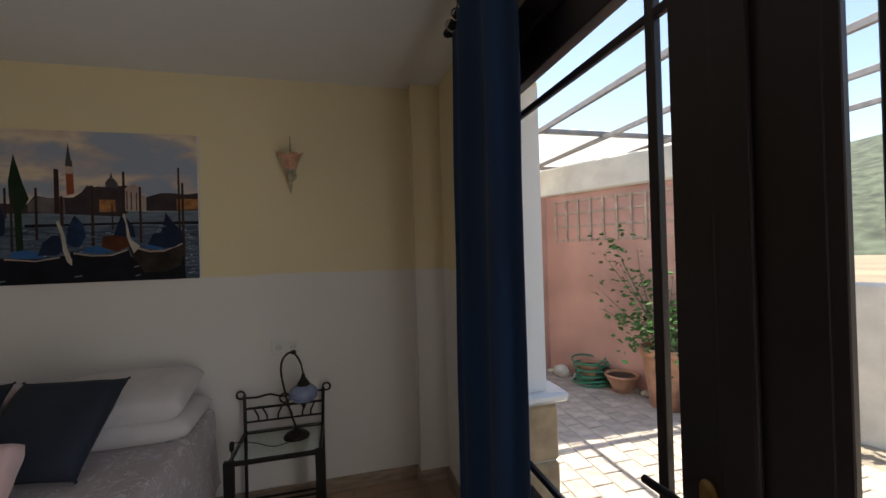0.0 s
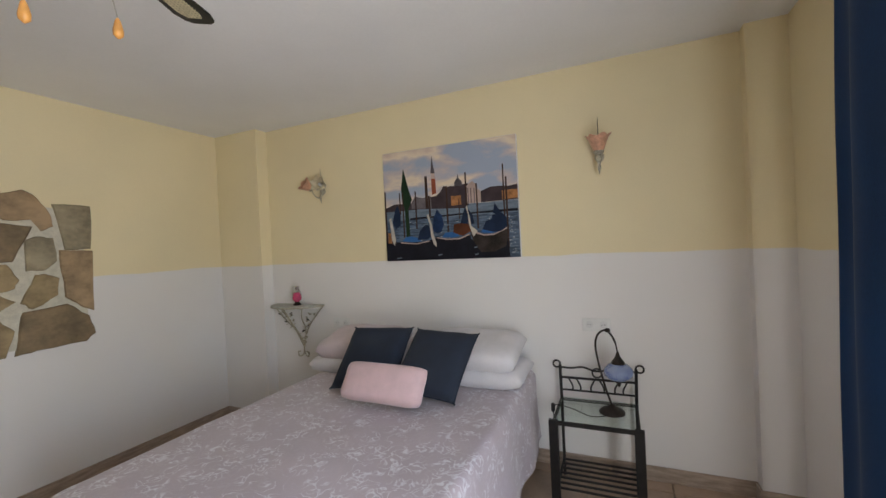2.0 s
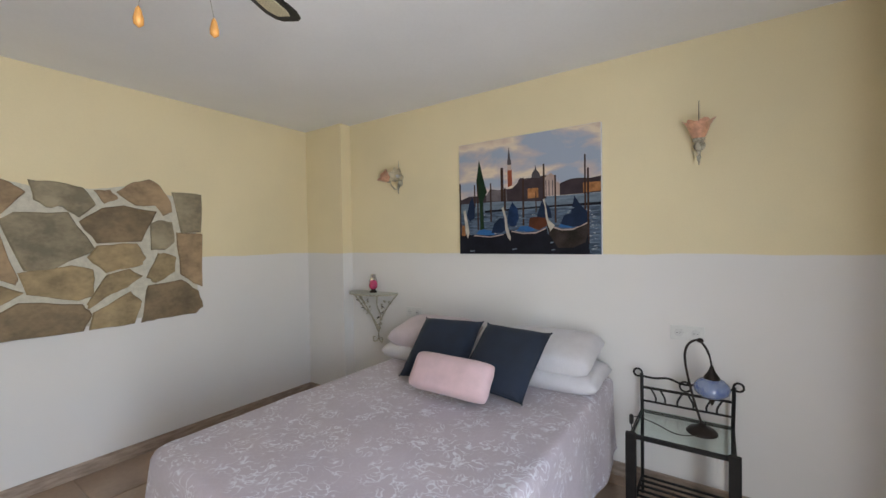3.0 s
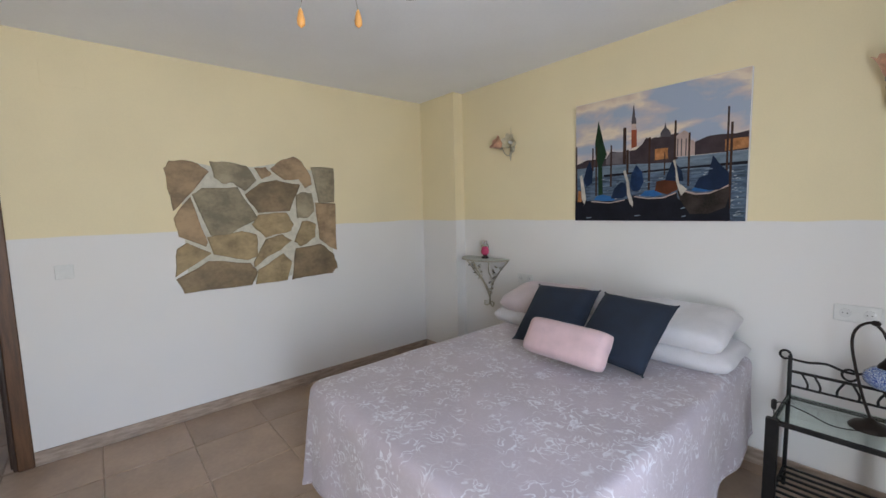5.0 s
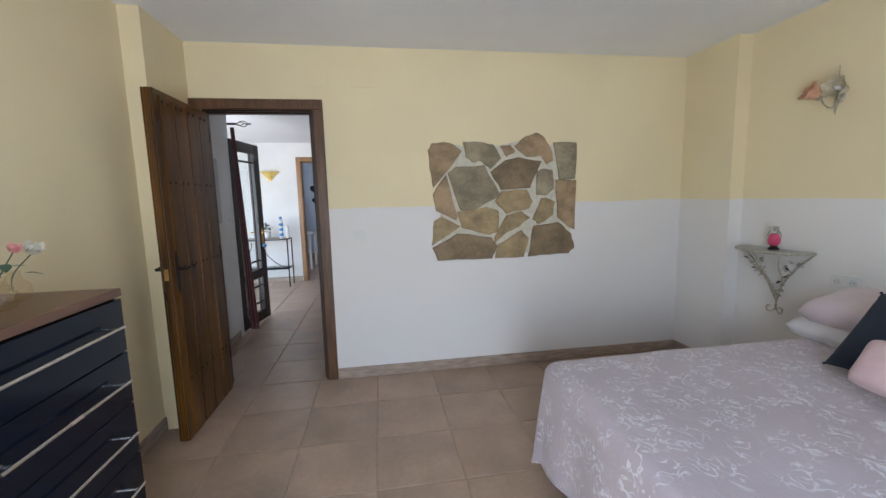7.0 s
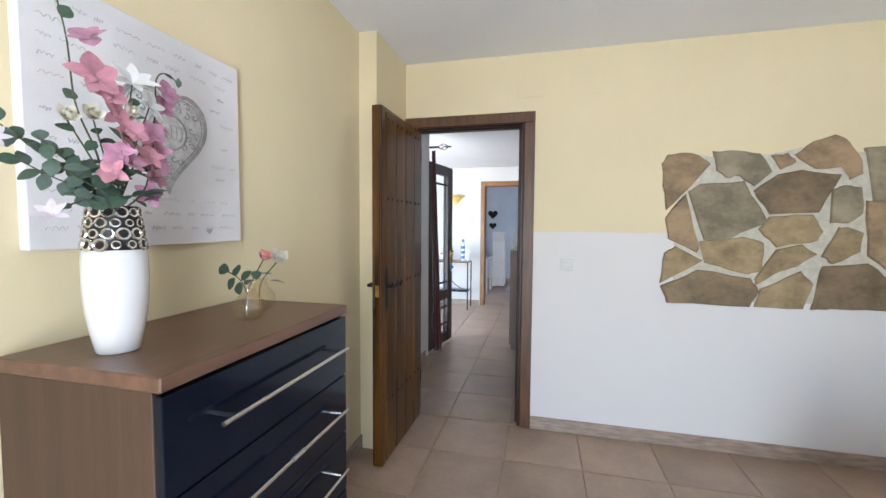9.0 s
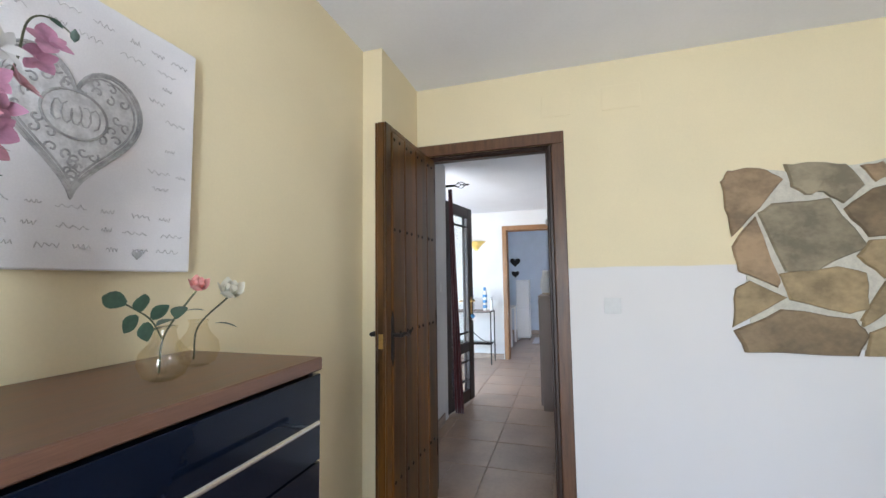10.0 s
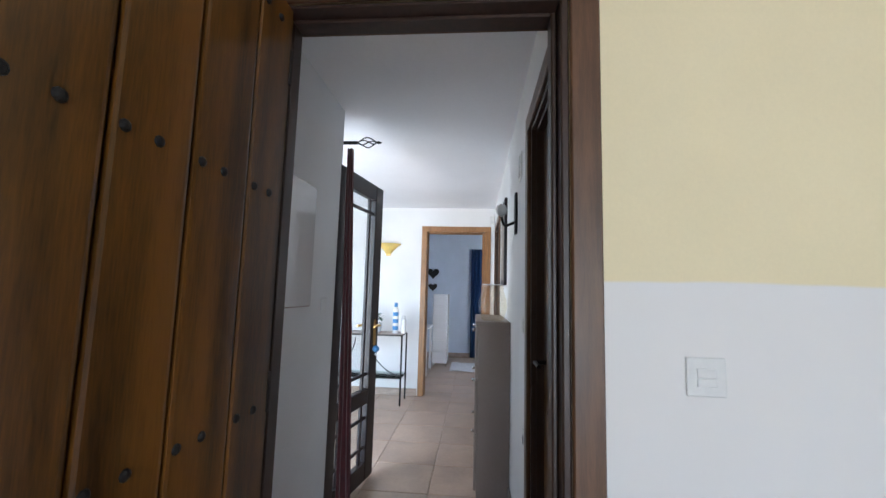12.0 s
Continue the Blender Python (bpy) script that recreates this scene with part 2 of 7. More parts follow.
M_SALMON = mat("salmon_petal", (0.72, 0.33, 0.30), 0.6, 0.8, 25, 90, 0.1, depth=0.001)
M_STONES = [mat("slate_" + n, c, 0.7, 0.60, 7, 34, 0.6, spread=0.08, depth=0.007, stretch=(1, 1, 1.3))
            for n, c in (("ochre", (0.37, 0.275, 0.15)), ("rust", (0.38, 0.265, 0.155)), ("grey", (0.34, 0.285, 0.19)), ("brown", (0.27, 0.195, 0.115)))]
M_MORTAR = mat("white_mortar", (0.62, 0.59, 0.50), 0.85, 0.9, 30, 120, 0.6, depth=0.004)
M_REDWALL = mat("terracotta_render", (0.56, 0.325, 0.265), 0.85, 0.80, 1.6, 70, 0.4, depth=0.005)
M_COPING = mat("cream_coping", (0.62, 0.58, 0.50), 0.8, 0.85, 4, 60, 0.3)
M_PAVER = mat("patio_paver", (0.42, 0.37, 0.32), 0.8, 0.78, 9, 80, 0.5, spread=0.12, depth=0.003)
M_SAND = mat("sandy_joint", (0.30, 0.26, 0.20), 0.95, 0.7, 6, 60, 0.4)
M_TERRACOTTA = mat("terracotta_pot", (0.48, 0.25, 0.15), 0.8, 0.8, 12, 90, 0.3)
M_HOSE = mat("green_hose", (0.03, 0.22, 0.12), 0.35, 0.85, 20, 90, 0.0)
M_BLUEPLASTIC = mat("sky_blue_plastic", (0.06, 0.22, 0.48), 0.35, 0.9, 20, 90, 0.0)
M_TRELLIS = mat("weathered_trellis_wood", (0.50, 0.38, 0.30), 0.8, 0.7, 14, 90, 0.3)
M_PERGOLA = mat("grey_painted_steel", (0.20, 0.19, 0.19), 0.5, 0.8, 14, 90, 0.1)
M_WHITESTEEL = mat("white_painted_steel", (0.70, 0.70, 0.68), 0.5, 0.9, 14, 90, 0.1)
M_SANDSTONE = mat("sandstone_block", (0.42, 0.30, 0.18), 0.85, 0.7, 12, 90, 0.6, spread=0.1)
M_IVY = mat("climber_leaf", (0.060, 0.150, 0.035), 0.85, 0.6, 10, 60, 0.2)
M_HILL = mat("scrub_hillside", (0.085, 0.105, 0.068), 0.95, 0.35, 0.45, 1.6, 0.0)
M_EARTH = mat("dry_ground", (0.30, 0.24, 0.16), 0.95, 0.7, 0.2, 6, 0.2)
M_TAUPE = mat("taupe_cabinet", (0.30, 0.24, 0.21), 0.5, 0.95, 4, 60, 0.05)
M_YSHADE = mat("amber_shade", (0.75, 0.55, 0.16), 0.5, 0.85, 12, 60, 0.1)
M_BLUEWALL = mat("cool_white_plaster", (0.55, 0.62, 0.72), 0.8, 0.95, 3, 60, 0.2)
M_PEACH = mat("frosted_peach_glass", (0.66, 0.36, 0.24), 0.35, 0.7, 25, 80, 0.1, coat=0.3)
M_PALEGLASS = mat("frosted_pale_glass", (0.56, 0.49, 0.34), 0.35, 0.8, 25, 80, 0.1, coat=0.3)
M_ROSEGLASS = mat("pink_lantern_glass", (0.80, 0.09, 0.24), 0.15, 0.8, 25, 80, 0.0, coat=0.5, clear=0.35)
M_RATTAN = mat("woven_rattan", (0.62, 0.56, 0.38), 0.7, 0.85, 90, 260, 0.6, depth=0.003)
_nt = M_RATTAN.node_tree
_old = _nt.nodes["Principled BSDF"].inputs["Base Color"].links[0].from_socket
_tc, _vo, _mr, _mx = (_nt.nodes.new("ShaderNode" + q) for q in ("TexCoord", "TexVoronoi", "MapRange", "Mix"))
_mx.data_type = "RGBA"
_vo.inputs["Scale"].default_value, _vo.inputs["Randomness"].default_value = 85, 0.0
_mr.inputs["From Min"].default_value, _mr.inputs["From Max"].default_value = 0.26, 0.36
_nt.links.new(_tc.outputs["Object"], _vo.inputs["Vector"])
_nt.links.new(_vo.outputs["Distance"], _mr.inputs[0])
_nt.links.new(_mr.outputs[0], _mx.inputs["Factor"])
_mx.inputs["A"].default_value = rgb((0.10, 0.085, 0.06))
_nt.links.new(_old, _mx.inputs["B"])
_nt.links.new(_mx.outputs["Result"], _nt.nodes["Principled BSDF"].inputs["Base Color"])
M_PEARWOOD = mat("orange_pull_wood", (0.62, 0.30, 0.08), 0.4, 0.85, 20, 90, 0.05)


def mosaic():
    m = mat("blue_mosaic_glass", (0.30, 0.38, 0.55), 0.2, 0.8, 30, 90, 0.3, coat=0.5)
    nt = m.node_tree
    v = nt.nodes.new("ShaderNodeTexVoronoi")
    v.inputs["Scale"].default_value = 60
    r = nt.nodes.new("ShaderNodeValToRGB")
    r.color_ramp.interpolation = "CONSTANT"
    e = r.color_ramp.elements
    e[0].color, e[1].position, e[1].color = (0.02, 0.04, 0.22, 1), 0.35, (0.45, 0.52, 0.62, 1)
    e.new(0.7).color = (0.12, 0.20, 0.45, 1)
    sp = nt.nodes.new("ShaderNodeSeparateColor")
    nt.links.new(v.outputs["Color"], sp.inputs[0])
    nt.links.new(sp.outputs[0], r.inputs[0])
    nt.links.new(r.outputs[0], nt.nodes["Principled BSDF"].inputs["Base Color"])
    return m


M_MOSAIC = mosaic()


# ---- mesh helpers ----
def part(name, bm, material, parent=None, label="", smooth=False):
    me = bpy.data.meshes.new(name)
    if smooth:
        for f in bm.faces:
            f.smooth = True
    bm.to_mesh(me)
    bm.free()
    me.materials.append(material)
    ob = new(name, me)
    if parent:
        ob.parent = parent
    if label:
        ob["label"] = label
    return ob


def thing(name, label, category, group="", at=(0, 0, 0), turn=0):
    ob = new(name)
    ob.empty_display_size = 0.1
    ob.matrix_world = pose(*at, 0, 0, turn)
    return tagged(ob, label, category, group)


def box(x0, x1, y0, y1, z0, z1, bevel=0.0, bm=None, seg=1):
    own = bmesh.new()
    vs = [own.verts.new((x, y, z)) for z in (z0, z1) for y in (y0, y1) for x in (x0, x1)]
    for q in ((0, 2, 3, 1), (4, 5, 7, 6), (0, 1, 5, 4), (2, 6, 7, 3), (0, 4, 6, 2), (1, 3, 7, 5)):
        own.faces.new([vs[i] for i in q])
    if bevel:
        bmesh.ops.bevel(own, geom=own.edges[:], offset=bevel, segments=seg, affect="EDGES", profile=0.7)
    if bm is None:
        return own
    return merge(bm, own)


def merge(bm, other, m=None):
    if m is not None:
        other.transform(m)
    me = bpy.data.meshes.new("t")
    other.to_mesh(me)
    other.free()
    bm.from_mesh(me)
    bpy.data.meshes.remove(me)
    return bm


def plain(name, x0, x1, y0, y1, z0, z1, material, bevel=0.0, parent=None, label=""):
    return part(name, box(x0, x1, y0, y1, z0, z1, bevel), material, parent, label)


def lathe(profile, steps=24, bm=None, at=(0, 0, 0)):
    """A turned body from (radius, height) pairs."""
    bm = bm or bmesh.new()
    rings = []
    for r, z in profile:
        rings.append([bm.verts.new((at[0] + r * math.cos(2 * math.pi * k / steps), at[1] + r * math.sin(2 * math.pi * k / steps), at[2] + z)) for k in range(steps)])
    for a, b in zip(rings, rings[1:]):
        for k in range(steps):
            bm.faces.new((a[k], a[(k + 1) % steps], b[(k + 1) % steps], b[k]))
    if profile[0][0] > 0.0005:
        bm.faces.new(rings[0][::-1])
    if profile[-1][0] > 0.0005:
        bm.faces.new(rings[-1])
    return bm


def rod(points, r, bm=None, sides=8, taper=1.0):
    """A round bar along points."""
    bm = bm or bmesh.new()
    pts = [Vector(p) for p in points]
    rings = []
    side = None
    for i, p in enumerate(pts):
        d = (pts[min(i + 1, len(pts) - 1)] - pts[max(i - 1, 0)]).normalized()
        if side is None:
            side = d.orthogonal().normalized()
        side = (side - d * side.dot(d)).normalized()
        up = d.cross(side)
        rr = r * (1 + (taper - 1) * i / max(len(pts) - 1, 1))
        rings.append([bm.verts.new(p + side * rr * math.cos(2 * math.pi * k / sides) + up * rr * math.sin(2 * math.pi * k / sides)) for k in range(sides)])
    for a, b in zip(rings, rings[1:]):
        for k in range(sides):
            bm.faces.new((a[k], a[(k + 1) % sides], b[(k + 1) % sides], b[k]))
    bm.faces.new(rings[0][::-1])
    bm.faces.new(rings[-1])
    return bm


def arc(cx, cy, r, a0, a1, n=14, plane="xz", off=0.0):
    out = []
    for k in range(n + 1):
        a = radians(a0 + (a1 - a0) * k / n)
        u, v = cx + r * math.cos(a), cy + r * math.sin(a)
        out.append((u, off, v) if plane == "xz" else (off, u, v) if plane == "yz" else (u, v, off))
    return out


def smooth_path(points, n=8):
    """A rounded line through a few points."""
    p = [Vector(q) for q in points]
    p = [p[0] * 2 - p[1]] + p + [p[-1] * 2 - p[-2]]
    out = []
    for i in range(1, len(p) - 2):
        for k in range(n):
            t = k / n
            out.append(0.5 * ((2 * p[i]) + (p[i + 1] - p[i - 1]) * t + (2 * p[i - 1] - 5 * p[i] + 4 * p[i + 1] - p[i + 2]) * t * t
                              + (3 * p[i] - p[i - 1] - 3 * p[i + 1] + p[i + 2]) * t ** 3))
    out.append(p[-2])
    return out


def slab(poly, depth, axis="x", at=0.0, bevel=0.0, bm=None):
    """A flat piece with the outline poly, in the plane across axis at 'at', depth thick along +axis."""
    own = bmesh.new()

    def place(u, v, w):
        return (w, u, v) if axis == "x" else (u, w, v) if axis == "y" else (u, v, w)

    a = [own.verts.new(place(u, v, at)) for u, v in poly]
    b = [own.verts.new(place(u, v, at + depth)) for u, v in poly]
    own.faces.new(a)
    own.faces.new(b[::-1])
    for k in range(len(a)):
        own.faces.new((a[k], b[k], b[(k + 1) % len(a)], a[(k + 1) % len(a)]))
    bmesh.ops.recalc_face_normals(own, faces=own.faces[:])
    if bevel:
        bmesh.ops.bevel(own, geom=own.edges[:], offset=bevel, segments=1, affect="EDGES")
    return own if bm is None else merge(bm, own)


def structure(ob, label, category):
    return tagged(ob, label, category, kind="structure")


# ---- the rooms ----
WX, EX, SY, NY, CZ = -3.25, 0.80, -1.64, 2.37, 2.47
HN, HS, HC = -0.70, -1.74, 2.36       # the passage beyond the door
FARX = -7.40                           # its far wall
D0, D1 = -1.46, -0.715                 # the bedroom doorway
G0, G1, GZ = -0.665, 1.295, 2.10         # the garden doorway


def wall(name, x0, x1, y0, y1, z0, z1, material, label):
    return structure(plain(name, x0, x1, y0, y1, z0, z1, material), label, "wall")


wall("wall_north", WX - 0.12, EX, NY, NY + 0.15, 0, CZ, M_WALL, "plaster bedroom wall, pale yellow above white, behind the bed")
wall("wall_south", WX, EX + 0.15, SY - 0.12, SY, 0, CZ, M_YELLOW, "pale yellow plaster wall behind the chest of drawers")
bm = box(WX - 0.12, WX, D1, NY, 0, CZ)
box(WX - 0.12, WX, D0, D1, 2.04, CZ, bm=bm)
box(WX - 0.12, WX, SY, D0, 0, CZ, bm=bm)
structure(part("wall_west", bm, M_WALL), "plaster bedroom wall, pale yellow above white, with a doorway", "wall")
bm = box(EX, EX + 0.15, G1, NY, 0, CZ)
box(EX, EX + 0.15, G0, G1, GZ, CZ, bm=bm)
box(EX, EX + 0.15, SY, G0, 0, CZ, bm=bm)
structure(part("wall_east", bm, M_WALL), "two-tone plaster wall with the garden doorway", "wall")
wall("pilaster_northwest", WX, -2.76, 2.26, NY, 0, CZ, M_WALL, "shallow plaster pilaster in the corner beside the bed")
wall("pilaster_northeast", 0.62, EX, 2.29, NY, 0, CZ, M_WALL, "shallow plaster pilaster in the corner beside the curtain")
wall("pilaster_southwest", WX, -2.74, SY, -1.53, 0, CZ, M_YELLOW, "shallow yellow pilaster in the corner behind the open door")
structure(plain("ceiling", WX - 0.12, EX + 0.15, SY - 0.12, NY + 0.15, CZ, CZ + 0.12, M_CEIL), "plain white plaster bedroom ceiling", "ceiling")

# passage and living room
bm = box(-4.58, WX - 0.12, HS - 0.14, HS, 0, HC)
box(-4.58, -4.44, -5.0, -3.3, 0, HC, bm=bm)
box(-4.58, -4.44, -3.3, HS - 0.14, 2.08, HC, bm=bm)
structure(part("wall_passage_south", bm, M_WHITE), "white plaster wall of the passage, ending at a glazed door", "wall")
bm = box(FARX, -7.02, HN, HN + 0.12, 0, HC)
box(-7.02, -6.22, HN, HN + 0.12, 2.04, HC, bm=bm)
box(-6.22, -4.06, HN, HN + 0.12, 0, HC, bm=bm)
box(-4.06, -3.46, HN, HN + 0.12, 2.04, HC, bm=bm)
box(-3.46, WX - 0.12, HN, HN + 0.12, 0, HC, bm=bm)
structure(part("wall_passage_north", bm, M_WHITE), "long white plaster passage wall with two brown doorways", "wall")
bm = box(FARX - 0.12, FARX, -0.82, HN + 0.12, 0, HC)
box(FARX - 0.12, FARX, -1.56, -0.82, 2.05, HC, bm=bm)
box(FARX - 0.12, FARX, -5.0, -1.56, 0, HC, bm=bm)
structure(part("wall_passage_west", bm, M_WHITE), "bright white plaster wall with an oak-framed doorway", "wall")
wall("wall_living_south", FARX - 0.12, -4.44, -5.12, -5.0, 0, HC, M_WHITE, "white plaster far wall of the living room")
structure(plain("ceiling_passage", FARX - 0.12, WX - 0.12, -5.12, HN + 0.12, HC, HC + 0.12, M_CEIL), "white plaster ceiling of the passage and living room", "ceiling")
bm = box(-10.6, -10.5, -3.6, 0.6, 0, 2.5)
box(-10.5, FARX - 0.12, -3.7, -3.6, 0, 2.5, bm=bm)
box(-10.5, FARX - 0.12, 0.5, 0.6, 0, 2.5, bm=bm)
box(-7.52 - 0.08, FARX - 0.121, -3.6, -1.56, 0, 2.5, bm=bm)
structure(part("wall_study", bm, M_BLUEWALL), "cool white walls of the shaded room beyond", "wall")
structure(plain("ceiling_study", -10.6, FARX - 0.12, -3.7, 0.6, 2.5, 2.6, M_CEIL), "white ceiling of the room beyond", "ceiling")
bm = box(-7.1, -3.5, 0.9, 1.0, 0, 2.4)
box(-7.1, -3.5, HN + 0.12, 1.0, 2.4, 2.5, bm=bm)
box(-7.2, -7.1, HN + 0.12, 1.0, 0, 2.4, bm=bm)
box(-5.6, -5.5, HN + 0.12, 0.9, 0, 2.4, bm=bm)
structure(part("wall_side_rooms", bm, M_WHITE), "plain walls of the dim side rooms", "wall")

floor = structure(plain("floor", -10.6, EX + 0.3, -5.1, NY + 0.1, -0.16, -0.006, M_GROUT), "brown ceramic tile floor with dark joints", "floor")

# skirting
bm = box(WX, WX + 0.012, D1 + 0.07, 2.26, 0, 0.085, 0.003)
box(-2.76, 0.62, NY - 0.012, NY, 0, 0.085, 0.003, bm)
box(WX, -2.76, 2.248, 2.26, 0, 0.085, 0.003, bm)
box(-2.76, -2.748, 2.26, NY - 0.012, 0, 0.085, 0.003, bm)
box(0.608, 0.62, 2.29, NY - 0.012, 0, 0.085, 0.003, bm)
box(0.608, EX, 2.278, 2.29, 0, 0.085, 0.003, bm)
box(EX - 0.012, EX, G1, 2.278, 0, 0.085, 0.003, bm)
box(-2.74, EX, SY, SY + 0.012, 0, 0.085, 0.003, bm)
box(WX, -2.728, -1.53, -1.518, 0, 0.085, 0.003, bm)
box(-4.44, WX - 0.12, HS, HS + 0.012, 0, 0.085, 0.003, bm)
box(-6.2, -4.5, HN - 0.012, HN, 0, 0.085, 0.003, bm)
box(FARX, FARX + 0.012, -5.0, -1.64, 0, 0.085, 0.003, bm)
box(-10.5, -10.488, -3.6, 0.5, 0, 0.085, 0.003, bm)
structure(part("baseboard", bm, M_SKIRT), "low brown tile skirting", "skirting board")


def casing(name, axis, at, a0, a1, top, w, depth, material, label, sill=False, jamb=0.12):
    """A door lining and its architrave; axis: the direction across the wall."""
    bm = bmesh.new()

    def b(u0, u1, v0, v1, z0, z1):
        if axis == "x":
            box(u0, u1, v0, v1, z0, z1, 0.004, bm)
        else:
            box(v0, v1, u0, u1, z0, z1, 0.004, bm)

    for s in (1, -1):
        u = (at, at + depth) if s > 0 else (at - jamb - depth, at - jamb)
        b(*u, a0 - w, a0, 0, top)
        b(*u, a1, a1 + w, 0, top)
        b(*u, a0 - w, a1 + w, top, top + w)
    frame_ob = structure(part(name, bm, material), label, "door frame")
    bm = bmesh.new()
    b(at - jamb, at, a0, a0 + 0.008, 0, top)
    b(at - jamb, at, a1 - 0.02, a1, 0, top)
    b(at - jamb, at, a0 + 0.008, a1 - 0.02, top - 0.008, top)
    b(at - jamb + 0.02, at - 0.055, a0 + 0.008, a0 + 0.014, 0, top - 0.008)
    b(at - jamb + 0.02, at - 0.045, a1 - 0.035, a1 - 0.02, 0, top - 0.008)
    b(at - jamb + 0.02, at - 0.045, a0 + 0.014, a1 - 0.035, top - 0.018, top - 0.008)
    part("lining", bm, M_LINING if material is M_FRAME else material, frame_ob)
    return frame_ob


# the frame's brown darkened, painting in the shade inside the doorways
M_LINING = mat("shaded_door_lining", (0.045, 0.022, 0.014), 0.4, 0.65, 6, 60, 0.2, stretch=(8, 8, 0.7), depth=0.001)
casing("door_frame_bedroom", "x", WX, D0, D1, 2.03, 0.07, 0.018, M_FRAME, "brown wooden bedroom door frame")
casing("door_frame_far", "x", FARX, -1.56, -0.82, 2.05, 0.07, 0.02, M_OAK, "honey oak door frame in the far white wall")
casing("door_frame_near_side", "y", HN + 0.12, -4.03, -3.49, 2.01, 0.07, 0.018, M_FRAME, "dark brown door frame in the passage wall")
casing("door_frame_far_side", "y", HN + 0.12, -6.99, -6.25, 2.01, 0.07, 0.018, M_FRAME, "brown door frame near the far end of the passage")


# ---- bedroom door ----
def bedroom_door():
    d = thing("door", "open dark-stained plank door with black iron studs, hinged on the brown frame", "door", at=(-3.235, -1.443, 0.0), turn=-1)
    x = 0.672
    part("leaf", box(0, x, -0.018, 0.018, 0.008, 2.0, 0.004), M_DOOR, d)
    seams = (0.146, 0.310, 0.465, 0.612)
    for s in (-1, 1):
        y0, y1 = (0.019, 0.029) if s > 0 else (-0.029, -0.019)
        part("hinge_stile", box(0.0, seams[0] - 0.008, y0, y1, 0.01, 2.0, 0.004), M_DOOR, d)
        part("lock_stile", box(seams[3] + 0.008, x, y0, y1, 0.01, 2.0, 0.004), M_DOOR, d)
        part("top_rail", box(seams[0] - 0.008, seams[3] + 0.008, y0, y1 - 0.001, 1.975, 2.0, 0.003), M_DOOR, d)
        for a, b in zip(seams, seams[1:]):
            part("plank", box(a + 0.001, b - 0.007, y0, y1 + 0.001 if s > 0 else y1, 0.012, 1.974, 0.008, seg=2), M_DOOR, d)
    first = None
    for z in (0.36, 1.02, 1.505, 1.94):
        for b in seams[:3]:
            for o in (0.026, 0.086):
                px = b - o
                if px < 0.0:
                    continue
                if first is None:
                    first = part("stud", lathe([(0.010, 0), (0.009, 0.004), (0.005, 0.007), (0.0004, 0.008)], 10), M_IRON, d, "black iron dome stud")
                    ob = first
                else:
                    ob = first.copy()
                    scene.collection.objects.link(ob)
                ob.matrix_basis = pose(px, 0.0285, z, -90, 0, 0)
        for px in (seams[3] - 0.026, seams[3] - 0.086):
            ob = first.copy()
            scene.collection.objects.link(ob)
            ob.matrix_basis = pose(px, 0.0285, z, -90, 0, 0)
    for s in (1, -1):
        y = 0.031 * s
        h = new("handle")
        h.parent = d
        h["label"] = "black iron lever handle on a long plate"
        bm = slab([(x - 0.070, 0.92), (x - 0.054, 0.88), (x - 0.038, 0.92), (x - 0.040, 1.09), (x - 0.054, 1.13), (x - 0.068, 1.09)], 0.005 * s, "y", y, 0.001)
        part("back_plate", bm, M_IRON, h)
        bm = rod([(x - 0.054, y, 1.02), (x - 0.054, y + 0.045 * s, 1.02)], 0.009)
        rod(smooth_path([(x - 0.054, y + 0.045 * s, 1.02), (x - 0.10, y + 0.048 * s, 1.022), (x - 0.14, y + 0.045 * s, 1.012), (x - 0.165, y + 0.045 * s, 1.03)]), 0.010, bm, 8, 0.7)
        part("lever", bm, M_IRON, h)
    part("lock_plate", box(x - 0.001, x + 0.0015, -0.011, 0.011, 0.965, 1.03, 0.001), M_BRASS, d, "brass lock plate on the door edge")
    for z in (0.25, 1.0, 1.8):
        part("hinge", lathe([(0.007, 0), (0.007, 0.09)], 10, None, (0.0, 0.026, z)), M_BRONZE, d)


bedroom_door()


# ---- bed ----
BX0, BX1, BY0, BY1, BZ = -1.925, -0.525, 0.45, 2.33, 0.60


